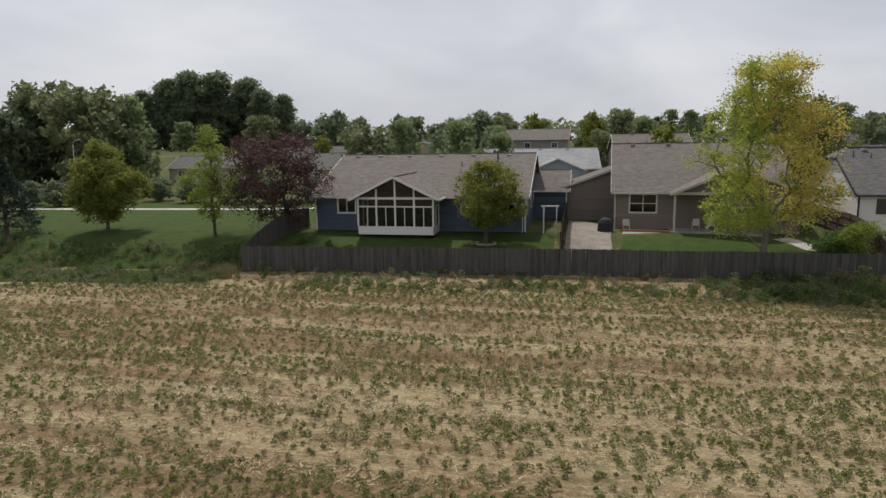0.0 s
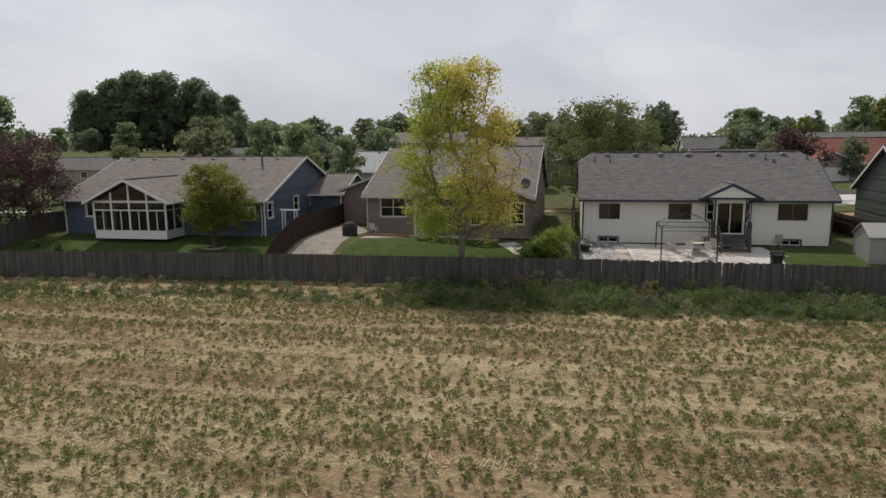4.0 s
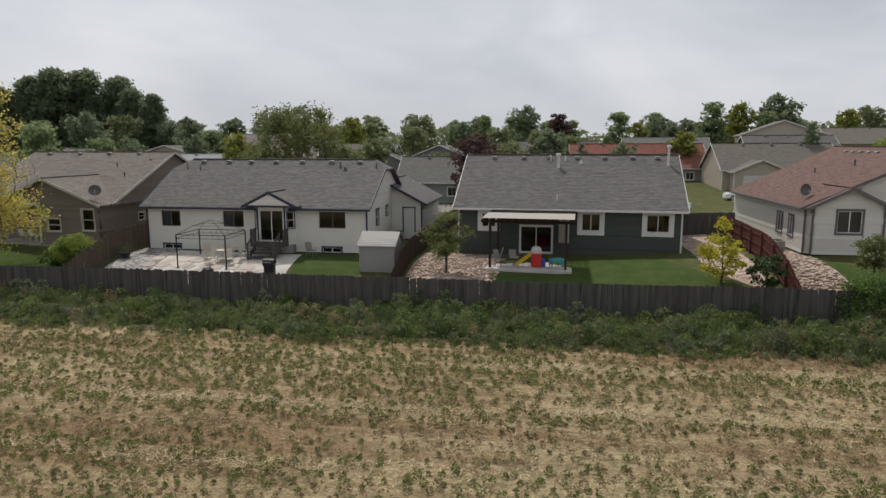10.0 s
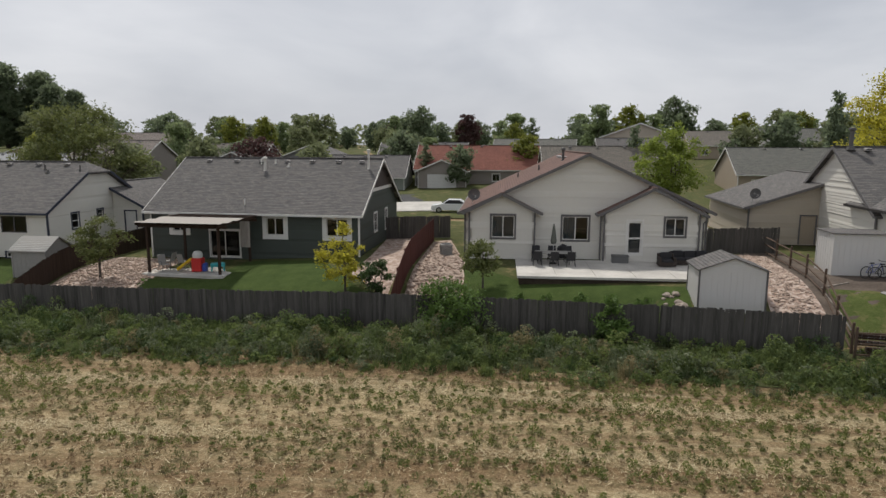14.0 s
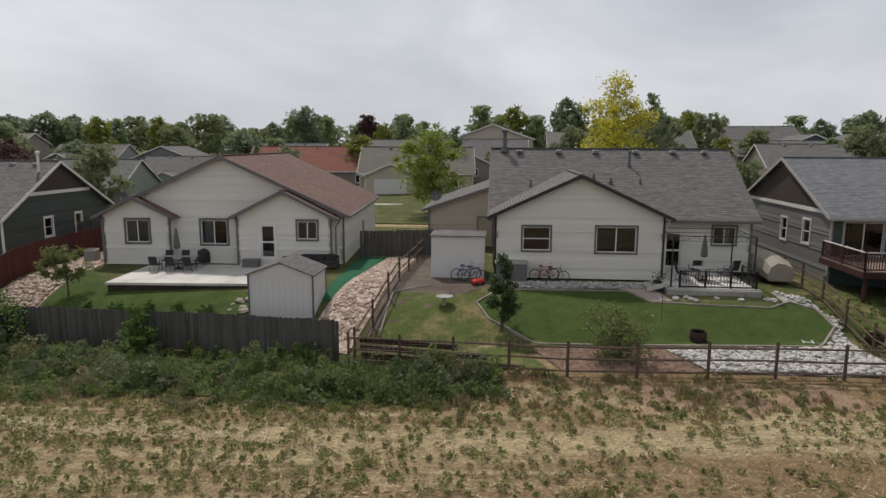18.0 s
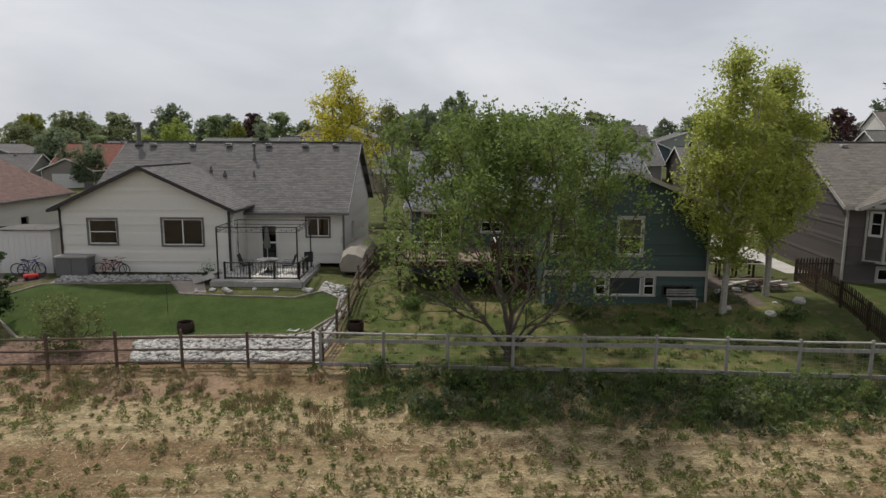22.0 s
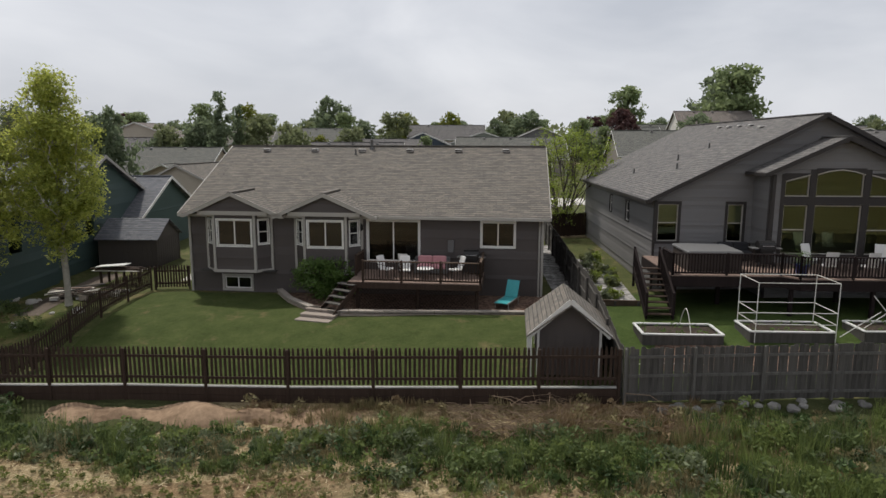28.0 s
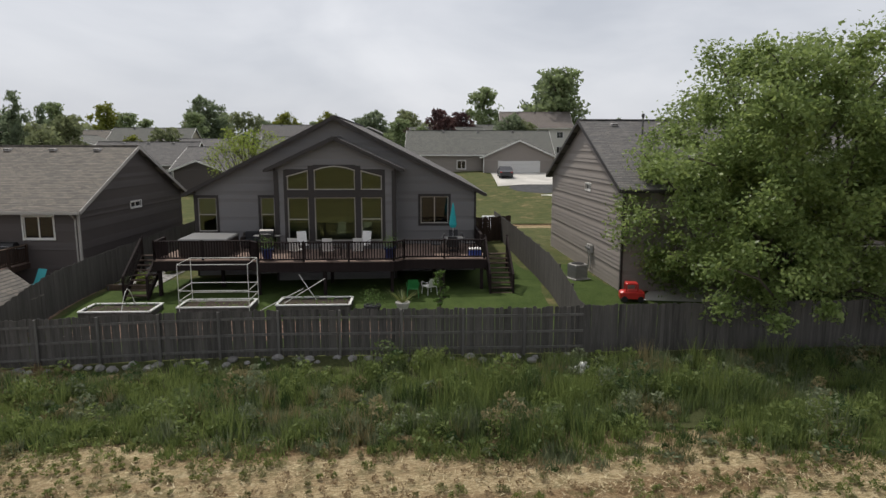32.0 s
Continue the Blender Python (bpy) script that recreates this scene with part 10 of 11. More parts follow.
tree("shrub", "round rose bush inside the rail fence", 101.6, 17.0, tree_meshes(21, 2.1, 1.75, 0.05, 0.1, "round", 60, 50, 0.14, LEAF_OLIVE, BARK), "shrub")
tree("street_tree", "tall bright yellow tree behind the roofs", 117.4, 49.4, tree_meshes(22, 14.2, 4.1, 0.2, 3.0, "egg", 210, 60, 0.26, LEAF_YELLOW, BARK, 0.19, lobes=16, lobe_r=0.4, limb_n=80))
tree("street_tree", "bare-twigged pale tree behind the roofs", 121.5, 50.5, tree_meshes(23, 12.0, 3.2, 0.18, 2.5, "egg", 260, 6, 0.2, LEAF_OLIVE, BARK_GREY, 0.16, lobes=16, limb_n=230, fork=2.5, thrift=0.8))
tree("street_tree", "light green street tree by the driveway", 101.6, 58.9, tree_meshes(24, 9.4, 3.9, 0.17, 1.5, "egg", 190, 60, 0.27, LEAF_LIGHT, BARK, 0.16, lobes=13))
tree("street_tree", "broad sparse green street tree", 39.2, 71.0, tree_meshes(25, 12.0, 7.0, 0.25, 2.0, "spread", 330, 60, 0.3, LEAF_OLIVE, BARK, 0.12, limb_n=240, lobes=22, lobe_r=0.3, fork=1.2, thrift=0.8))
tree("street_tree", "dark purple street tree", 58.5, 66.5, tree_meshes(26, 8.5, 3.6, 0.2, 1.6, "round", 120, 50, 0.32, LEAF_PURPLE, BARK))
tree("street_tree", "budding vase-shaped tree behind the board fence", 166.0, 24.5, tree_meshes(27, 8.4, 4.3, 0.2, 1.2, "vase", 260, 22, 0.2, LEAF_LIGHT, BARK, 0.12, limb_n=230, lobes=18, lobe_r=0.3, fork=1.2, thrift=0.9))


for i, (x, y) in enumerate(((79.0, 28.0), (80.6, 27.4), (82.2, 26.9), (83.6, 26.4), (77.6, 28.4))):
    ring_shrub("low_shrub", "low clipped green shrub in lawn edging", x, y, 0.42, 0.6, LEAF_GREEN, 40 + i)


# ---- field regrowth, straw and weeds ----
def scatter(rng, n, x0, x1, d0, d1):
    """Points on the field side of the fence, d0 to d1 in front of it."""
    x = rng.uniform(x0, x1, n)
    d = rng.uniform(0, 1, n) * (d1(x) - d0(x)) + d0(x)
    y = fence_y(x) - d
    return x, y, d


def swath(x, y):
    """Rows of regrowth along the field: -1 to 1."""
    v = y + 0.27 * x
    return 0.5 * np.sin(v * 1.35 + 0.8 * np.sin(x * 0.05)) + 0.5 * np.sin(v * 0.52 + 1.3 * np.sin(x * 0.021 + 1))


def windrow(x, d):
    """Pale lines of dropped straw that run along the field, 0 to 1."""
    u = d - 0.75 * np.sin(x * 0.045 + 0.8) - 0.3 * np.sin(x * 0.17) - 0.14 * np.sin(x * 0.61 + d)
    k = np.abs((u - 9.3) / 4.6 - np.round((u - 9.3) / 4.6)) * 4.6
    broken = np.clip(0.78 + 0.45 * np.sin(x * 0.11 + 2.6 * np.round((u - 9.3) / 4.6)) + 0.3 * np.sin(x * 0.43 + d), 0, 1)
    return np.exp(-(k / 0.42) ** 2) * broken * np.interp(x, [80, 100], [1, 0.12])


CX, CY = [p[1] for p in PATH], [p[2] for p in PATH]
weed_mean = lambda x: np.interp(x, [-60, -14, 5, 25, 45, 60, 75, 88, 94, 106, 112, 120, 131, 139, 147, 155, 166, 190], [5.0, 5.8, 5.9, 6.6, 7.2, 6.5, 6.5, 6.2, 4.6, 4.2, 7.0, 7.7, 7.2, 6.4, 5.9, 7.0, 8.6, 9.0])
weed_depth = lambda x: weed_mean(x) + 0.3 * np.sin(x * 0.83) + 0.24 * np.sin(x * 2.1 + 1) + 0.16 * np.sin(x * 5.3 + 2 * np.sin(x))
rng = np.random.default_rng(5)
far_edge = lambda x: np.maximum(fence_y(x) - np.interp(x, CX, CY) - np.interp(x, [60, 130, 150, 166], [14.0, 11.5, 10.5, 6.0]), weed_depth(x) + 3)
gx, gd = np.meshgrid(np.arange(-45, 196, 0.37), np.arange(0, 32, 0.37))  # tufts stand at even distances
x = (gx + rng.uniform(-0.16, 0.16, gx.shape)).ravel()
d = (gd + rng.uniform(-0.16, 0.16, gx.shape)).ravel() + weed_depth(x) - 0.6
inside = d < far_edge(x)
x, d = x[inside], d[inside]
y = fence_y(x) - d
wob = np.sin(x * 0.33 + y * 0.9) * np.sin(x * 0.12 - y * 0.3) + 0.6 * np.sin(x * 0.9 - y * 1.4 + 2 * np.sin(x * 0.2))
streak = windrow(x, d)
lush = windrow(x, d - 0.8)
dens = 0.8 + np.interp(x, [60, 120], [0.22, 0.14]) * swath(x, y) + 0.12 * wob - 0.62 * streak + 0.3 * lush
bare = np.exp(-((x - 102) / 9) ** 2) * np.exp(-((d - 7.5) / 5.0) ** 2)
keep = rng.uniform(size=len(x)) < np.clip(dens - 0.5 * bare, 0.06, 0.97)
x, y, lush = x[keep], y[keep], lush[keep]
pick = rng.uniform(size=len(x)) + 0.5 * lush + 0.22 * np.sin(x * 0.07 + 2.2 * np.sin(y * 0.16)) + 0.25 * swath(x, y)
for nm, sel, mat, lab, cnt, lsz in (("field_regrowth", pick > 0.56, ALFALFA, "low dark green tufts of alfalfa regrowth", 44, 0.085), ("field_regrowth", (pick <= 0.56) & (pick > 0.24), ALFALFA_DULL, "low grey-olive tufts of alfalfa regrowth", 40, 0.085), ("field_stubble", pick <= 0.24, DRYTUFT, "brown dry stubble tufts in the field", 26, 0.075)):
    xs, ys = x[sel], y[sel]
    k = np.repeat(np.arange(len(xs)), cnt)
    rad = (0.06 + 0.14 * rng.uniform(0, 1, len(xs)) ** 1.6)[k]
    th, q = rng.uniform(0, 2 * math.pi, len(k)), np.sqrt(rng.uniform(0, 1, len(k)))
    px, py = xs[k] + np.cos(th) * q * rad * 1.2, ys[k] + np.sin(th) * q * rad * 1.1
    pz = ground_z(px, py) + 0.015 + rng.uniform(0.1, 1.0, len(k)) * np.sqrt(1.06 - q * q) * rad * 1.5
    v, f = leaf_tris(rng, np.stack([px, py, pz], 1), lsz * rng.uniform(0.6, 1.5, len(k)) * (0.6 + 2.0 * rad))
    tagged(new(nm, soup(nm, v, f, mat)), lab, "field plants", "", "stuff")
x, y, d = scatter(rng, 330000, -45, 196, lambda x: weed_depth(x) - 0.5, far_edge)
keep = rng.uniform(size=len(x)) < np.clip(0.16 - 0.25 * swath(x, y - 1.1), 0.05, 1) * np.interp(x, [90, 130], [1, 0.35]) + windrow(x, d)
x, y = x[keep], y[keep]
v, f = blade_tris(rng, np.stack([x, y, ground_z(x, y) + 0.01], 1), rng.uniform(0.04, 0.09, len(x)), rng.uniform(0.02, 0.045, len(x)), 1.8)
tagged(new("straw", soup("straw", v, f, STRAW)), "scattered pale cut straw on the field", "straw", "", "stuff")


x, y, d = scatter(rng, 900000, -45, 196, lambda x: weed_depth(x) - 0.5, far_edge)
keep = rng.uniform(size=len(x)) < windrow(x, d) * 1.15
x, y = x[keep], y[keep]
v, f = blade_tris(rng, np.stack([x, y, ground_z(x, y) + 0.02], 1), rng.uniform(0.035, 0.08, len(x)), rng.uniform(0.02, 0.045, len(x)), 2.4)
tagged(new("straw", soup("straw", v, f, STRAW)), "pale straw dropped in lines along the field", "straw", "", "stuff")


def weeds(seed, n, x0, x1, d0, d1, hgt, mats, label, leafy_share=0.7, wide=1.0):
    """Clumps of weeds, each of one kind and height, leafy or of blades."""
    rng = np.random.default_rng(seed)
    x, y, d = scatter(rng, n, x0, x1, lambda x: fence_y(x) - edge_y(x) + d0, lambda x: weed_depth(x) * d1)
    lump = 0.5 + 0.5 * np.sin(x * 0.55 + 1.7 * np.sin(y * 0.8) + seed) * np.sin(y * 0.9 + x * 0.31)
    edge = np.clip((weed_depth(x) * d1 - d) / 1.2, 0.5, 1)
    h = hgt * (0.22 + 0.85 * lump ** 1.3 + 0.5 * (rng.uniform(size=n) > 0.88)) * edge * rng.uniform(0.65, 1.2, n)
    rad = (0.16 + 0.3 * h) * rng.uniform(0.7, 1.3, n) * wide
    z = ground_z(x, y)
    share = np.cumsum([m[1] for m in mats]) / sum(m[1] for m in mats)
    field = 0.5 + 0.34 * np.sin(x * 0.9 + 2 * np.sin(y * 0.7)) * np.sin(y * 1.3 - x * 0.35) + rng.normal(0, 0.17, n)
    kind = np.minimum(np.searchsorted(share, np.argsort(np.argsort(field)) / n), len(mats) - 1)  # kinds keep together in patches
    lf = rng.uniform(size=n) < leafy_share
    for ki, (mat, _) in enumerate(mats):
        g = np.where((kind == ki) & lf)[0]
        cnt = np.maximum(8, (75 * h[g] / 0.7).astype(int))
        k = np.repeat(g, cnt)
        q = rng.uniform(0, 1, len(k)) ** 0.7
        rr = rad[k] * np.sqrt(rng.uniform(0.1, 1, len(k))) * np.sqrt(np.clip(1.08 - q * q, 0, 1))
        th = rng.uniform(0, 2 * math.pi, len(k))
        c = np.stack([x[k] + np.cos(th) * rr, y[k] + np.sin(th) * rr, z[k] + 0.03 + q * h[k]], 1)
        v, f = leaf_quads(rng, c, rng.uniform(0.08, 0.2, len(k)), 0.45, 0.1)
        tagged(new("weeds", soup("weeds", v, f, mat)), label, "weeds", "", "stuff")
        g = np.where((kind == ki) & ~lf)[0]
        k = np.repeat(g, 46)
        b = np.stack([x[k] + rng.normal(0, 0.45, len(k)) * rad[k], y[k] + rng.normal(0, 0.45, len(k)) * rad[k], z[k]], 1)
        v, f = blade_tris(rng, b, h[k] * rng.uniform(0.6, 1.3, len(k)), rng.uniform(0.02, 0.045, len(k)), 0.2)
        tagged(new("tall_grass", soup("tall_grass", v, f, mat)), "tall grass blades among the weeds", "grass", "", "stuff")


GREENS = [(WEED, 4), (GRASSY, 2.5), (LEAF_DARK, 1.3), (WEED_GREY, 2.4), (WEED_PALE, 0.7)]
weeds(1, 1300, -60, -14.6, -3.6, 1.0, 0.75, GREENS, "low green weeds beyond the fence end")
weeds(2, 420, -14, 22, 0.1, 0.9, 0.4, [(WEED, 2), (WEED_GREY, 2), (WEED_PALE, 3), (DRYTUFT, 1.5)], "short patchy weeds and dry grass below the fence", 0.5)
weeds(31, 420, -9, 24, 3.4, 1.0, 0.62, GREENS, "dark green weed clumps along the field edge", 0.8)
weeds(3, 2450, 17, 66, 0.3, 1.0, 0.8, GREENS, "dense green weeds below the fence", 0.6)
weeds(4, 1900, 60, 96, 0.3, 1.0, 0.88, GREENS, "rank dark green weeds below the fence", 0.66)
weeds(5, 330, 93, 112, 0.1, 1.5, 0.32, [(WEED_PALE, 4), (DRYTUFT, 2), (WEED, 1.2)], "dry straw-coloured grass below the rail fence", 0.25)
weeds(6, 1250, 112, 134, 0.5, 1.0, 0.62, GREENS, "green weeds below the silvered rail fence", 0.5)
weeds(7, 1000, 134, 153, 2.0, 1.0, 0.62, GREENS, "green weeds below the picket fence", 0.5)
weeds(71, 330, 141, 156, 0.2, 0.62, 0.4, [(WEED_PALE, 4), (DRYTUFT, 2)], "dry straw-coloured grass on the soil bank", 0.2)
weeds(8, 3300, 153, 197, 0.9, 1.0, 0.8, [(GRASSY, 5), (WEED, 2.4), (LEAF_DARK, 1.0), (WEED_GREY, 2), (WEED_PALE, 0.8)], "tall green meadow grass below the fence", 0.22)
weeds(72, 90, 149.6, 154, 1.6, 0.62, 0.75, [(WEED_PALE, 5), (DRYTUFT, 1)], "tall bleached grass beside the brush pile", 0.05)
weeds(81, 110, 167.5, 172.5, 1.0, 0.34, 0.28, [(WEED_PALE, 3), (DRYTUFT, 3)], "flattened dry grass by the fence", 0.1)


def brush_pile(label, x0, x1, d0, d1, n, seed):
    """Dead twigs and prunings thrown down in front of the fence."""
    rng = np.random.default_rng(seed)
    m = MB()
    for _ in range(n):
        x = rng.uniform(x0, x1)
        y = edge_y(x) - rng.uniform(d0, d1)
        hump = 0.34 * math.sin(math.pi * (x - x0) / (x1 - x0)) * rng.uniform(0.1, 1)
        a, ln = rng.normal(-0.4, 0.8), rng.uniform(0.35, 1.5)
        u = Vector((math.cos(a), math.sin(a), rng.normal(0, 0.16)))
        c = Vector((x, y, float(ground_z(x, y)) + 0.03 + hump + abs(u.z) * ln * 0.5))
        bend = Vector(rng.normal(0, 0.07, 3)) * ln
        r = rng.uniform(0.006, 0.018)
        m.tube([c - u * ln * 0.5, c + bend, c + u * ln * 0.5], [r, r * 0.9, r * 0.4], 4, False)
    ob = part("brush_pile", m, TWIG)
    tagged(ob, label, "brush pile", "", "stuff")


TWIG = wood("dead_twigs", (0.3, 0.22, 0.15), (0.16, 0.11, 0.075), 0.9, 5.0)
brush_pile("heap of dead brown twigs below the fence", 146.6, 154.2, 0.5, 2.5, 420, 12)
weeds(32, 60, -18.5, -14.4, 0.1, 0.5, 0.95, [(WEED_PALE, 3), (DRYTUFT, 2)], "tall dry grass at the fence end", 0.2)
weeds(33, 60, -13, 12, 0.3, 0.45, 0.7, GREENS, "green weed clumps against the fence", 0.8)
weeds(61, 520, 112.6, 131.8, -10.0, 0.38, 0.3, [(WEED, 3), (GRASSY, 3), (LEAF_DARK, 1), (WEED_PALE, 1.2)], "low weeds in the patchy lawn", 0.7)

# ---- houses, cars and trees beyond ----
GARAGE = paint("white_garage_door", (0.6, 0.59, 0.57), 0.5, 0.06)


def far_house(x, y, ang, w, d, wall, roof, label, eave=2.6, rise=2.0, ridge="x", garage=None, trim=WHITE, storeys=1, bump=None, door_mat=None):
    """A neighbour's house: one main block, openings, and a garage gable where one shows."""
    z = float(ground_z(x, y))
    hh = House("house", label, x, y, z, ang, "house", "houses beyond the street")
    hgt = eave * storeys
    n = max(2, int(w / 4.5))
    holes = []
    for s in range(storeys):
        for i in range(n):
            u = w * (i + 0.5) / n
            holes.append((u - 0.6, u + 0.6, z + s * eave + 1.0, z + s * eave + 2.15))
    if ridge == "x":
        hh.gable_x(0, w, 0, d, z, z + hgt, z + hgt + rise, d / 2, wall, roof, trim, holes={"F": holes})
    else:
        hh.gable_y(0, w, 0, d, z, z + hgt, z + hgt + rise, wall, roof, trim, holes={"F": holes}, sides="FRBL")
    for q in holes:
        hh.window((0, 0), (w, 0), q, "slide", trim, 0.1)
    if garage is not None:
        gx, gw, gout, door = (*garage, 4.6)[:4]
        op = (gw / 2 - door / 2, gw / 2 + door / 2, z + 0.05, z + 2.2)
        hh.gable_y(gx, gx + gw, -gout, 0, z, z + 2.7, z + 2.7 + gw * 0.24, wall, roof, trim, holes={"F": [op]}, back=d * 0.35)
        m = hh.mb()
        for k in range(4):
            m.box(gx + op[0] + 0.02, -gout - 0.02, op[2] + k * 0.535, gx + op[1] - 0.02, -gout + 0.03, op[2] + k * 0.535 + 0.52)
        hh.put("garage_door", m, door_mat or GARAGE, None, "panelled garage door")
    if bump is not None:
        bx, bw_, bo = bump
        hh.gable_y(bx, bx + bw_, -bo, 0, z, z + hgt - 0.1, z + hgt - 0.1 + bw_ * 0.22, wall, roof, trim, back=d * 0.3)
    hh.vents([w * 0.25, w * 0.5, w * 0.75], d / 2 - 0.5, z + hgt + rise - 0.22, 0.4) if ridge == "x" else None
    return hh


far_house(8.0, 104, -8, 18, 12, PALEBLUE, ROOF_GLARE, "pale blue-grey house with garage gable beyond the street", 2.9, 3.2, garage=(7.5, 8.0, 3.0))
far_house(27.5, 98, -10, 11, 11, TANGREY, ROOF_TAUPE, "two-storey tan-grey house with gabled front", 2.9, 2.6, storeys=2, bump=(2.5, 5.5, 1.2))
far_house(50.5, 86, -12, 15, 11, SAGE, ROOF_GREEN, "sage house with green-grey roof", 2.8, 3.4, bump=(9, 5, 2.0))
far_house(79.0, 101, -14, 21, 12, TANGREY, ROOF_CORAL, "taupe house with coral-red roof and garage", 2.8, 3.9, garage=(1.0, 7.5, 4.0))
far_house(120.0, 76, -18, 19, 13, BEIGE, ROOF_GREEN, "beige house with dark green-grey roof", 2.9, 3.6, garage=(11.0, 7.0, 2.5))
far_house(139.0, 104, -18, 13, 12, SAND, ROOF_GREEN, "sand-coloured house with white-trimmed gable", 2.9, 3.0, ridge="y")
far_house(150.0, 70, -20, 14, 11, TANGREY, ROOF_GREY, "tan-grey house with dark gables", 2.9, 3.2, bump=(1.0, 6, 2.0), trim=WHITE)
far_house(168.0, 92, -22, 13, 12, BLUE, ROOF_GREY, "slate-blue house with white-trimmed gable", 2.9, 3.0, ridge="y")
far_house(131.5, 45, -24, 11, 11, SAND, ROOF_BARK, "sand-coloured house with gabled end", 2.9, 3.0, ridge="y", trim=TAN_TRIM)
far_house(126.0, 31, -20, 9.5, 9, TEAL, ROOF_BLUE, "teal garage block with blue-grey roof", 2.9, 2.6)
far_house(161.0, 57, -24, 13, 12, MOCHA, ROOF_GREY, "brown gabled house beyond the street", 2.9, 2.8, bump=(1, 6, 2.5))
far_house(173.0, 69, -22, 16, 11, TANGREY, ROOF_GREEN, "tan house with green-grey roof", 2.9, 3.2)
far_house(192.3, 56.2, -24, 21, 12, TANGREY, ROOF_GREEN, "tan-grey house with white garage door", 3.0, 3.6, garage=(11.0, 10.0, 2.0, 6.0))
far_house(211.5, 42.8, -37, 17, 12, SAND, ROOF_GREY, "pale house with tan garage and grey roof", 3.0, 3.2, garage=(1.6, 7.0, 0.6, 5.4), door_mat=TANGREY)
far_house(-24.0, 118, -6, 17, 11, BEIGE, ROOF_GREEN, "beige house half hidden by trees", 2.8, 2.8)
far_house(-52.0, 128, -4, 15, 11, SAND, ROOF_GREY, "sand-coloured house behind the park", 2.7, 2.2)
far_house(107.0, 96, -14, 11, 11, TANGREY, ROOF_GREY, "grey gabled house beyond the street", 2.8, 2.8, ridge="y", bump=(1, 4, 1.5))
far_house(96.0, 85.0, -12, 16, 11, SAND, ROOF_BARK, "sand-coloured house with broad weathered roof", 2.9, 3.7, garage=(1.0, 7.0, 2.0))
far_house(63.0, 99.0, -12, 14, 11, SAGE, ROOF_GREY, "sage house with grey roof", 2.9, 3.4, bump=(2, 6, 1.5))
far_house(41.0, 112.0, -10, 15, 11, ASH, ROOF_GREY, "ash-grey house with grey roof", 2.9, 3.4, ridge="y")
far_house(113.0, 108.0, -16, 15, 11, TANGREY, ROOF_GREY, "tan-grey house with grey roof", 2.9, 3.4)
far_house(150.0, 116.0, -18, 16, 12, SAND, ROOF_GREEN, "sand-coloured house with green-grey roof", 2.9, 3.6, bump=(8, 6, 1.5))
far_house(190.0, 92.0, -22, 15, 12, ASH, ROOF_BARK, "ash-grey house with weathered roof", 2.9, 3.4, ridge="y")
far_house(182.0, 128.0, -20, 18, 12, BEIGE, ROOF_GREY, "beige house with broad grey roof", 2.9, 3.6)
far_house(222.0, 96.0, -26, 17, 12, OFFWHITE, ROOF_GREEN, "off-white house with green-grey roof", 2.9, 3.6)
far_house(243.0, 78.0, -28, 17, 12, SAND, ROOF_GREY, "sand-coloured house with grey roof", 2.9, 3.6)
rg = random.Random(31)
WALLS_, ROOFS_ = [SAND, BEIGE, TANGREY, SAGE, ASH, OFFWHITE, BLUE], [ROOF_GREY, ROOF_GREEN, ROOF_TAUPE, ROOF_BARK, ROOF_GREY]
for i in range(14):
    xx = -30 + i * 21 + rg.uniform(-3, 3)
    yy = 150 - 0.24 * max(0, xx) + rg.uniform(-5, 9) - (22 if xx > 150 else 0)
    far_house(xx, yy, -10 - i * 1.3 + rg.uniform(-4, 4), rg.uniform(13, 18), rg.uniform(10, 12), WALLS_[i % 7], ROOFS_[i % 5], "distant neighbourhood house with shingle roof", 2.9, rg.uniform(2.4, 3.4), storeys=2 if i % 5 == 2 else 1, ridge="y" if i % 3 == 1 else "x")


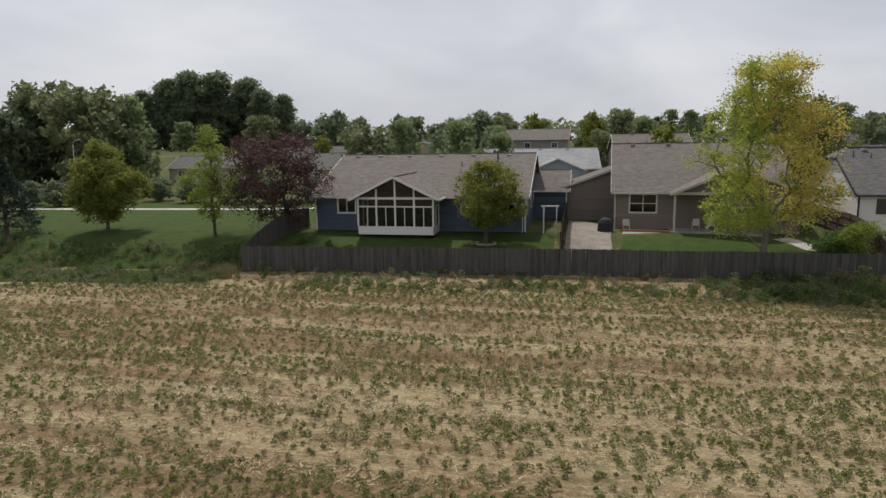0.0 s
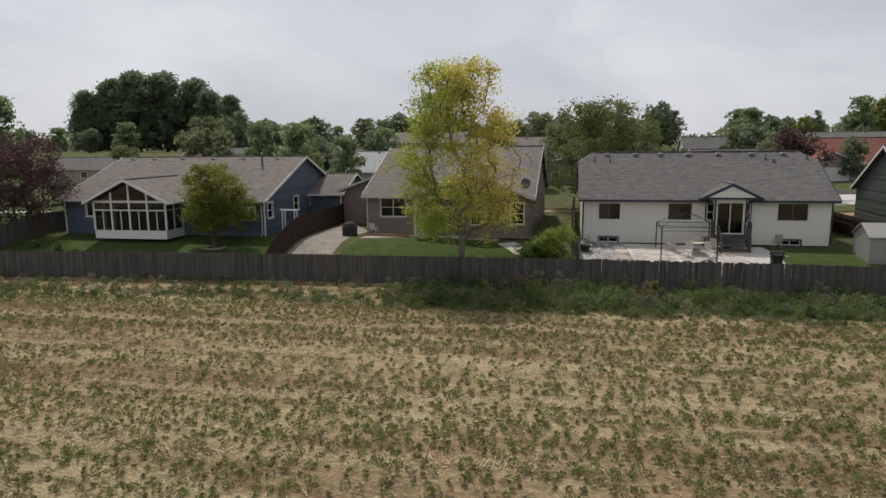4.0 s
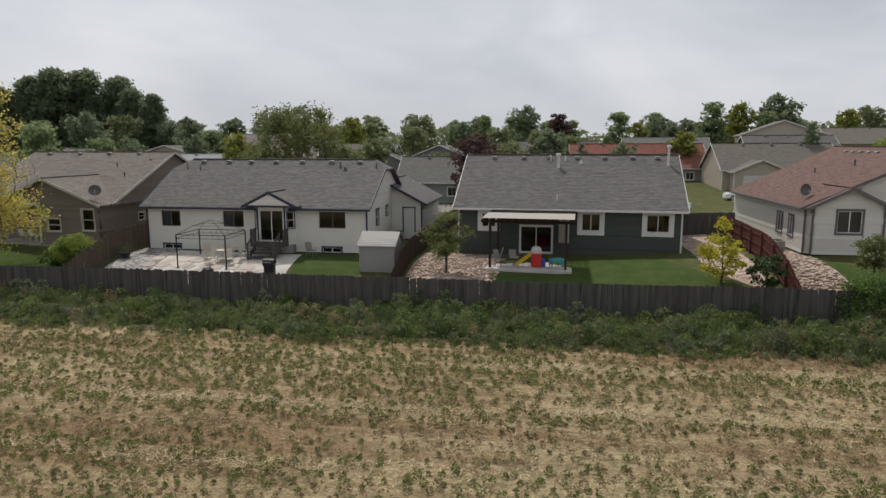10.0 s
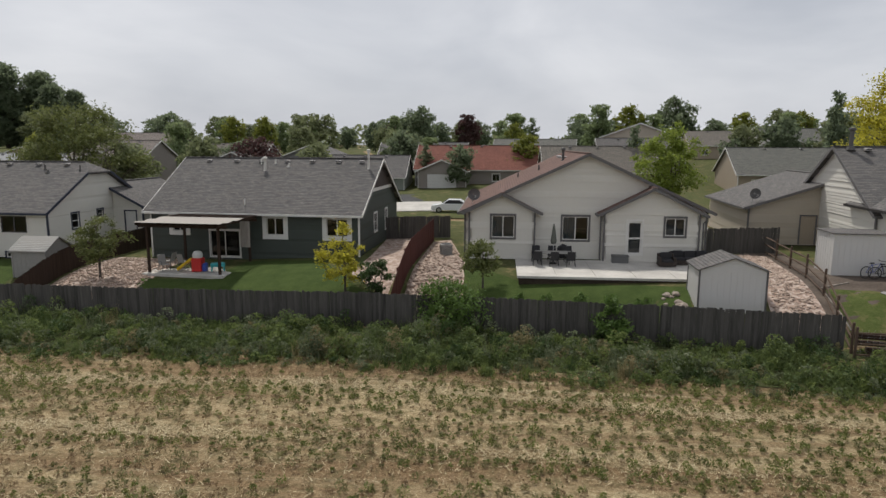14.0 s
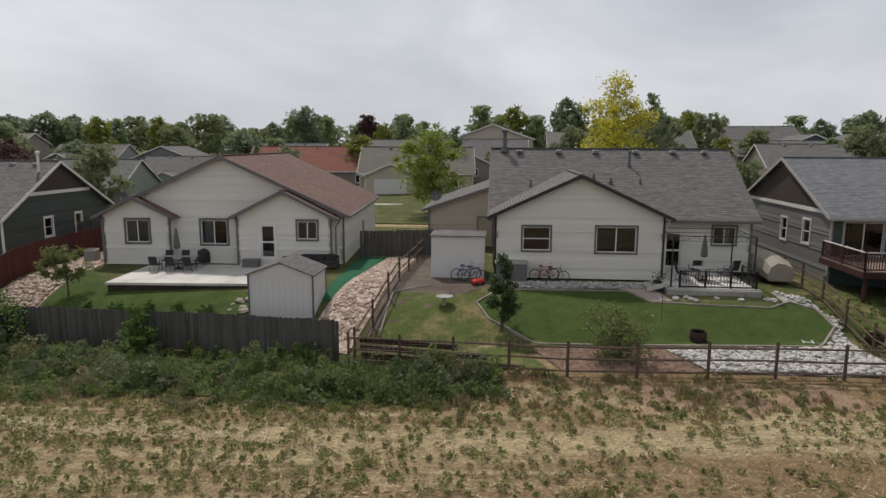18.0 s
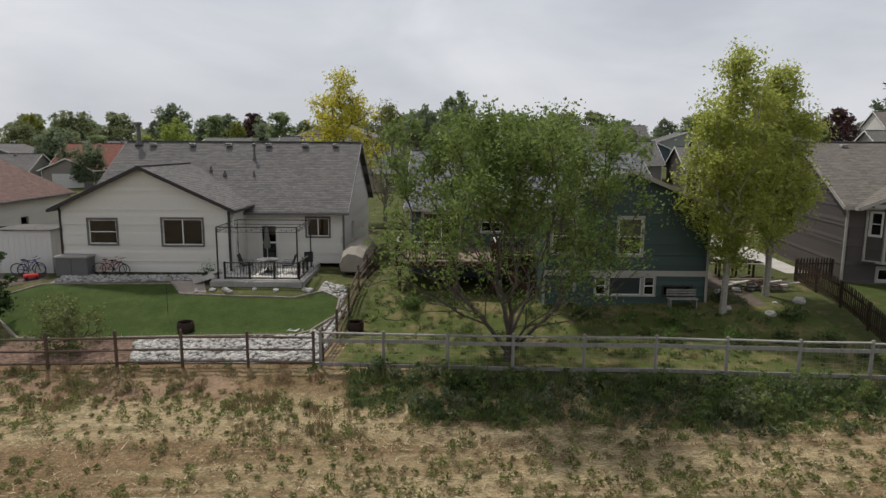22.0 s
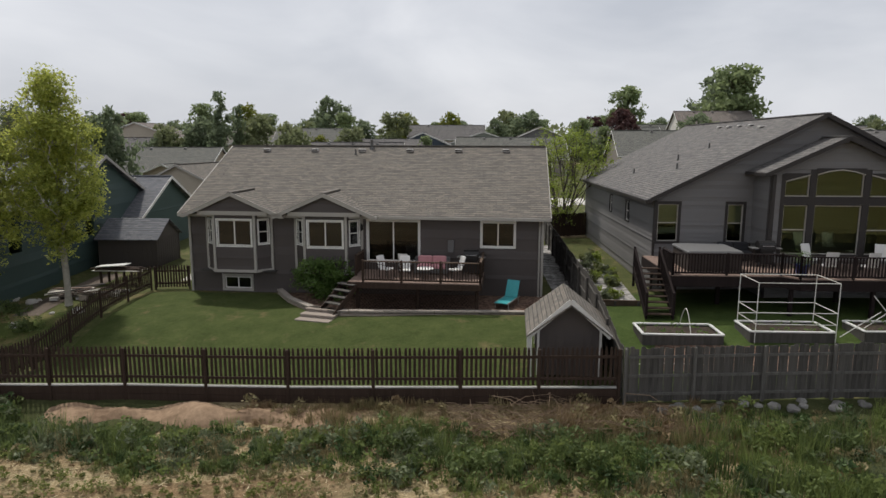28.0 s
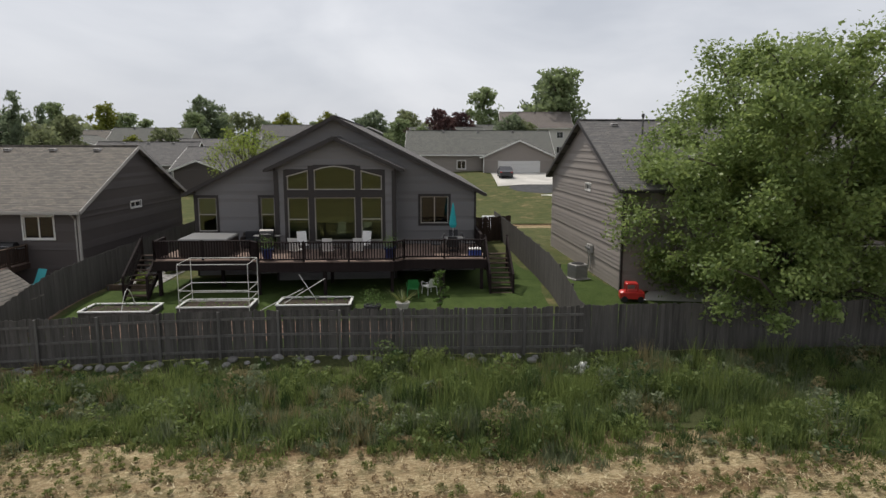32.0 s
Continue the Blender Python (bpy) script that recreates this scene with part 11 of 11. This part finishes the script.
def car(name, label, x, y, ang, paint_, length=4.5, truck=False):
    r = thing(name, label, "car", x, y, ang)
    L, hw = length / 2, 0.88
    side = [(-L, 0.3), (-L, 0.85), (-L * 0.75, 0.98), (-L * 0.42, 1.44), (L * 0.18, 1.46), (L * 0.48, 1.0), (L * 0.95, 0.85), (L, 0.6), (L, 0.3)] if not truck else [(-L, 0.4), (-L, 1.05), (-L * 0.15, 1.08), (-L * 0.1, 1.75), (L * 0.3, 1.78), (L * 0.5, 1.15), (L * 0.96, 1.05), (L, 0.8), (L, 0.4)]
    m = MB()
    n = len(side)
    pts = []
    for v, k in ((-hw, 1.0), (-hw + 0.06, 1.0), (hw - 0.06, 1.0), (hw, 1.0)):
        for u, zz in side:
            tuck = 0.16 if zz > 1.15 else 0.0
            edge = 0.04 if abs(v) == hw else 0
            pts.append((u * (1 - edge * 0.3), v * (1 - tuck), zz - (edge if zz > 0.5 else 0)))
    m.add(pts, [(j * n + i, j * n + (i + 1) % n, (j + 1) * n + (i + 1) % n, (j + 1) * n + i) for j in range(3) for i in range(n)] + [tuple(range(n - 1, -1, -1)), tuple(3 * n + i for i in range(n))])
    part("body", m, paint_, r)
    for s in (-1, 1):
        zt, zb_ = (1.4, 1.02) if not truck else (1.7, 1.18)
        a, b, c_, d_ = (-L * 0.62, zb_), (L * 0.38, zb_), (L * 0.14, zt), (-L * 0.4, zt)
        if truck:
            a, d_ = (-L * 0.08, zb_), (-L * 0.06, zt)
        part("side_window", MB().slab([(u, s * hw * (0.985 if zz < 1.2 else 0.86), zz) for u, zz in (a, b, c_, d_)], (0, s * 0.01, 0)), CHARCOAL, r)
        for u in (-L * 0.6, L * 0.62):
            w = part("wheel", MB().tube([(u, s * (hw - 0.16), 0.32), (u, s * (hw + 0.01), 0.32)], 0.32, 16), RUBBER, r)
            part("rim", MB().tube([(u, s * (hw + 0.0), 0.32), (u, s * (hw + 0.025), 0.32)], 0.2, 12), METAL, w)
        part("headlight", MB().box(L - 0.03, s * 0.62 - 0.16, 0.62, L + 0.01, s * 0.62 + 0.16, 0.74), RESIN_WH, r)
        part("tail_light", MB().box(-L - 0.01, s * 0.68 - 0.12, 0.72, -L + 0.03, s * 0.68 + 0.12, 0.84), TOYRED, r)
    part("windscreen", MB().slab([(L * 0.475, -0.74, 1.02), (L * 0.475, 0.74, 1.02), (L * 0.2, 0.68, 1.44), (L * 0.2, -0.68, 1.44)] if not truck else [(L * 0.5, -0.74, 1.17), (L * 0.5, 0.74, 1.17), (L * 0.315, 0.7, 1.74), (L * 0.315, -0.7, 1.74)], (0.015, 0, 0.015)), CHARCOAL, r)
    return r


car("sedan", "white sedan parked on the driveway", 79.6, 65.4, 168, CARPAINT)
car("sedan", "white sedan parked at the kerb", 92.5, 73.0, 165, CARPAINT)
car("sedan", "dark sedan parked on the driveway", 201.6, 43.9, 66, CARPAINT_DK)
car("pickup_truck", "pale pickup truck parked on the driveway", 135.3, 81.5, 70, CARPAINT, 5.2, True)
car("pickup_truck", "white pickup truck parked by the garage", 14.6, 97.5, 80, CARPAINT, 5.2, True)
car("sedan", "silver sedan parked beside the house", 182.5, 12.0, 65, CARPAINT)
r = thing("street_lamp", "tall grey street lamp in the park", "street lamp", -46.0, 84.0, -40)
part("pole", MB().tube([(0, 0, 0), (0, 0, 7.6), (0.3, 0, 8.0), (1.8, 0, 8.2)], [0.1, 0.06, 0.05, 0.04], 8), METAL, r)
part("lamp_head", MB().box(1.7, -0.14, 8.14, 2.4, 0.14, 8.26, 0.04), RESIN, r)

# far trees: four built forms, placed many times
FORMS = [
    tree_meshes(101, 12, 4.8, 0.26, 1.0, "shade", 250, 14, 0.6, HAZED_GREEN, BARK, 0.15, limb_n=24, tris=True),
    tree_meshes(102, 12, 5.2, 0.28, 1.2, "round", 260, 14, 0.66, HAZED_DARK, BARK, 0.15, limb_n=24, lobes=14, tris=True),
    tree_meshes(103, 12, 5.0, 0.26, 1.4, "spread", 220, 14, 0.62, HAZED_OLIVE, BARK, 0.15, limb_n=30, tris=True),
    tree_meshes(104, 12, 2.0, 0.2, 0.6, "column", 150, 14, 0.5, HAZED_DARK, BARK, 0.3, limb_n=20, lobes=14, lobe_r=0.6, tris=True),
    tree_meshes(105, 12, 4.4, 0.26, 1.0, "shade", 220, 14, 0.6, LEAF_GARDEN, BARK, 0.16, limb_n=24, tris=True),
    tree_meshes(106, 12, 4.6, 0.28, 1.2, "round", 210, 14, 0.6, LEAF_PURPLE, BARK, 0.16, limb_n=24, tris=True),
]
LABELS = ["leafy green ash tree beyond the houses", "dense dark green elm beyond the houses", "spreading olive-green tree beyond the houses", "narrow dark poplar beyond the houses", "light green tree beyond the houses", "dark purple-leaved tree beyond the houses"]
made = {}


def far_tree(k, x, y, hgt, turn, wide=1.0):
    s = hgt / 12
    m = pose(x, y, float(ground_z(x, y)) - 0.1, 0, 0, turn) @ Matrix.Diagonal((s * wide, s * wide, s, 1))
    if k not in made:
        made[k] = tree("far_tree", LABELS[k], x, y, FORMS[k], group="far trees")
        made[k].matrix_basis = m
    else:
        o = copy_thing(made[k], Matrix.Identity(4))
        o.matrix_basis = m


rg = random.Random(77)
for i in range(96):
    a = -45 + i * 330 / 96 + rg.uniform(-3, 3)
    y_ = rg.choice((118, 135, 170, 205, 250)) + rg.uniform(-9, 9) - 0.28 * max(0, a)
    if a > 130:
        y_ = max(y_, 95 - 0.2 * (a - 130))
    far_tree(rg.choice((0, 0, 1, 1, 2, 2, 0, 4, 1, 3, 5, 2)), a + (y_ - 110) * 0.35, y_, rg.uniform(5, 9.4) + (y_ > 160) * 4, rg.uniform(0, 360), rg.uniform(0.85, 1.2))
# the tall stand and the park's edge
stand = tree_meshes(107, 46, 12.5, 1.0, 3, "shade", 760, 22, 1.4, HAZED_DARK, BARK, 0.2, limb_n=30, lobes=24, lobe_r=0.55, tris=True)
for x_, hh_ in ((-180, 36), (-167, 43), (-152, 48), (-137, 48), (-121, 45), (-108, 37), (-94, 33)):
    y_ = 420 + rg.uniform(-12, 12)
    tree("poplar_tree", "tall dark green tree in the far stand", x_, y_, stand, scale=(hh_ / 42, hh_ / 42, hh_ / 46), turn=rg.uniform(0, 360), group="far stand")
for i in range(9):
    far_tree((0, 2, 0, 2)[i % 4], -98 + i * 5.2 + rg.uniform(-1, 1), 122 + rg.uniform(-8, 8), rg.uniform(15, 19), rg.uniform(0, 360), 0.95)
for i in range(15):
    far_tree(rg.choice((0, 2, 4, 0, 1)), -118 + i * 3.2 + rg.uniform(-2, 2), 112 + rg.uniform(-10, 22) + max(0, i - 14) * 3.5, rg.uniform(11, 17) - max(0, i - 17) * 0.6, rg.uniform(0, 360))
for i in range(44):
    far_tree(rg.choice((0, 1, 1, 2)), -220 + i * 19 + rg.uniform(-7, 7), 400 - 0.35 * max(0, -220 + i * 19) + rg.uniform(-30, 40), rg.uniform(13, 20), rg.uniform(0, 360), 1.2)
for x_, y_, hh_, k, wd in ((236.5, 84, 17.8, 0, 1.05), (240, 92, 16.5, 1, 0.9), (243, 130, 17, 0, 1), (175.4, 200, 17, 1, 1), (88.9, 182, 13, 1, 1), (3.5, 88, 10, 0, 0.9), (9.5, 92, 8.5, 0, 0.9), (38, 118, 11, 0, 0.9), (30, 84, 9, 4, 0.9), (-9, 90, 9.5, 2, 1), (-5, 104, 11, 0, 0.8), (128, 62, 11, 1, 0.7), (148, 52, 9, 2, 0.8), (64, 78, 8, 2, 1.0), (140, 84, 13.5, 3, 0.8), (143, 88, 11.5, 3, 0.7), (125.5, 42, 6.5, 2, 0.8), (44, 74, 8, 2, 1.1)):
    far_tree(k, x_, y_, hh_, rg.uniform(0, 360), wd)
for i in range(9):
    tree("park_shrub", "rounded dark green park shrub", -52 + i * 5.2 + rg.uniform(-1, 1), 82 + rg.uniform(-2, 5), FORMS[1], "shrub", scale=(0.42, 0.42, 0.26), turn=rg.uniform(0, 360), group="park shrubs")

# woods along the horizon, with the haze put into their leaf colour
rgn = np.random.default_rng(21)
n_ = 22000
wx = rgn.uniform(-700, 1000, n_)
wt = 15.5 + 4 * np.sin(wx * 0.021) + 3 * np.sin(wx * 0.067 + 1) + 2.5 * np.sin(wx * 0.19)
wy = 560 - 0.3 * np.maximum(0, wx) + rgn.uniform(0, 60, n_)
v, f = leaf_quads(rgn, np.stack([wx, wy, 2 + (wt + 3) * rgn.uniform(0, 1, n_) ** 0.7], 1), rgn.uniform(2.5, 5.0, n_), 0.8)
tagged(new("far_woods", soup("far_woods", v, f, HAZED_OLIVE)), "low grey-green woods along the horizon", "woods", "", "stuff")
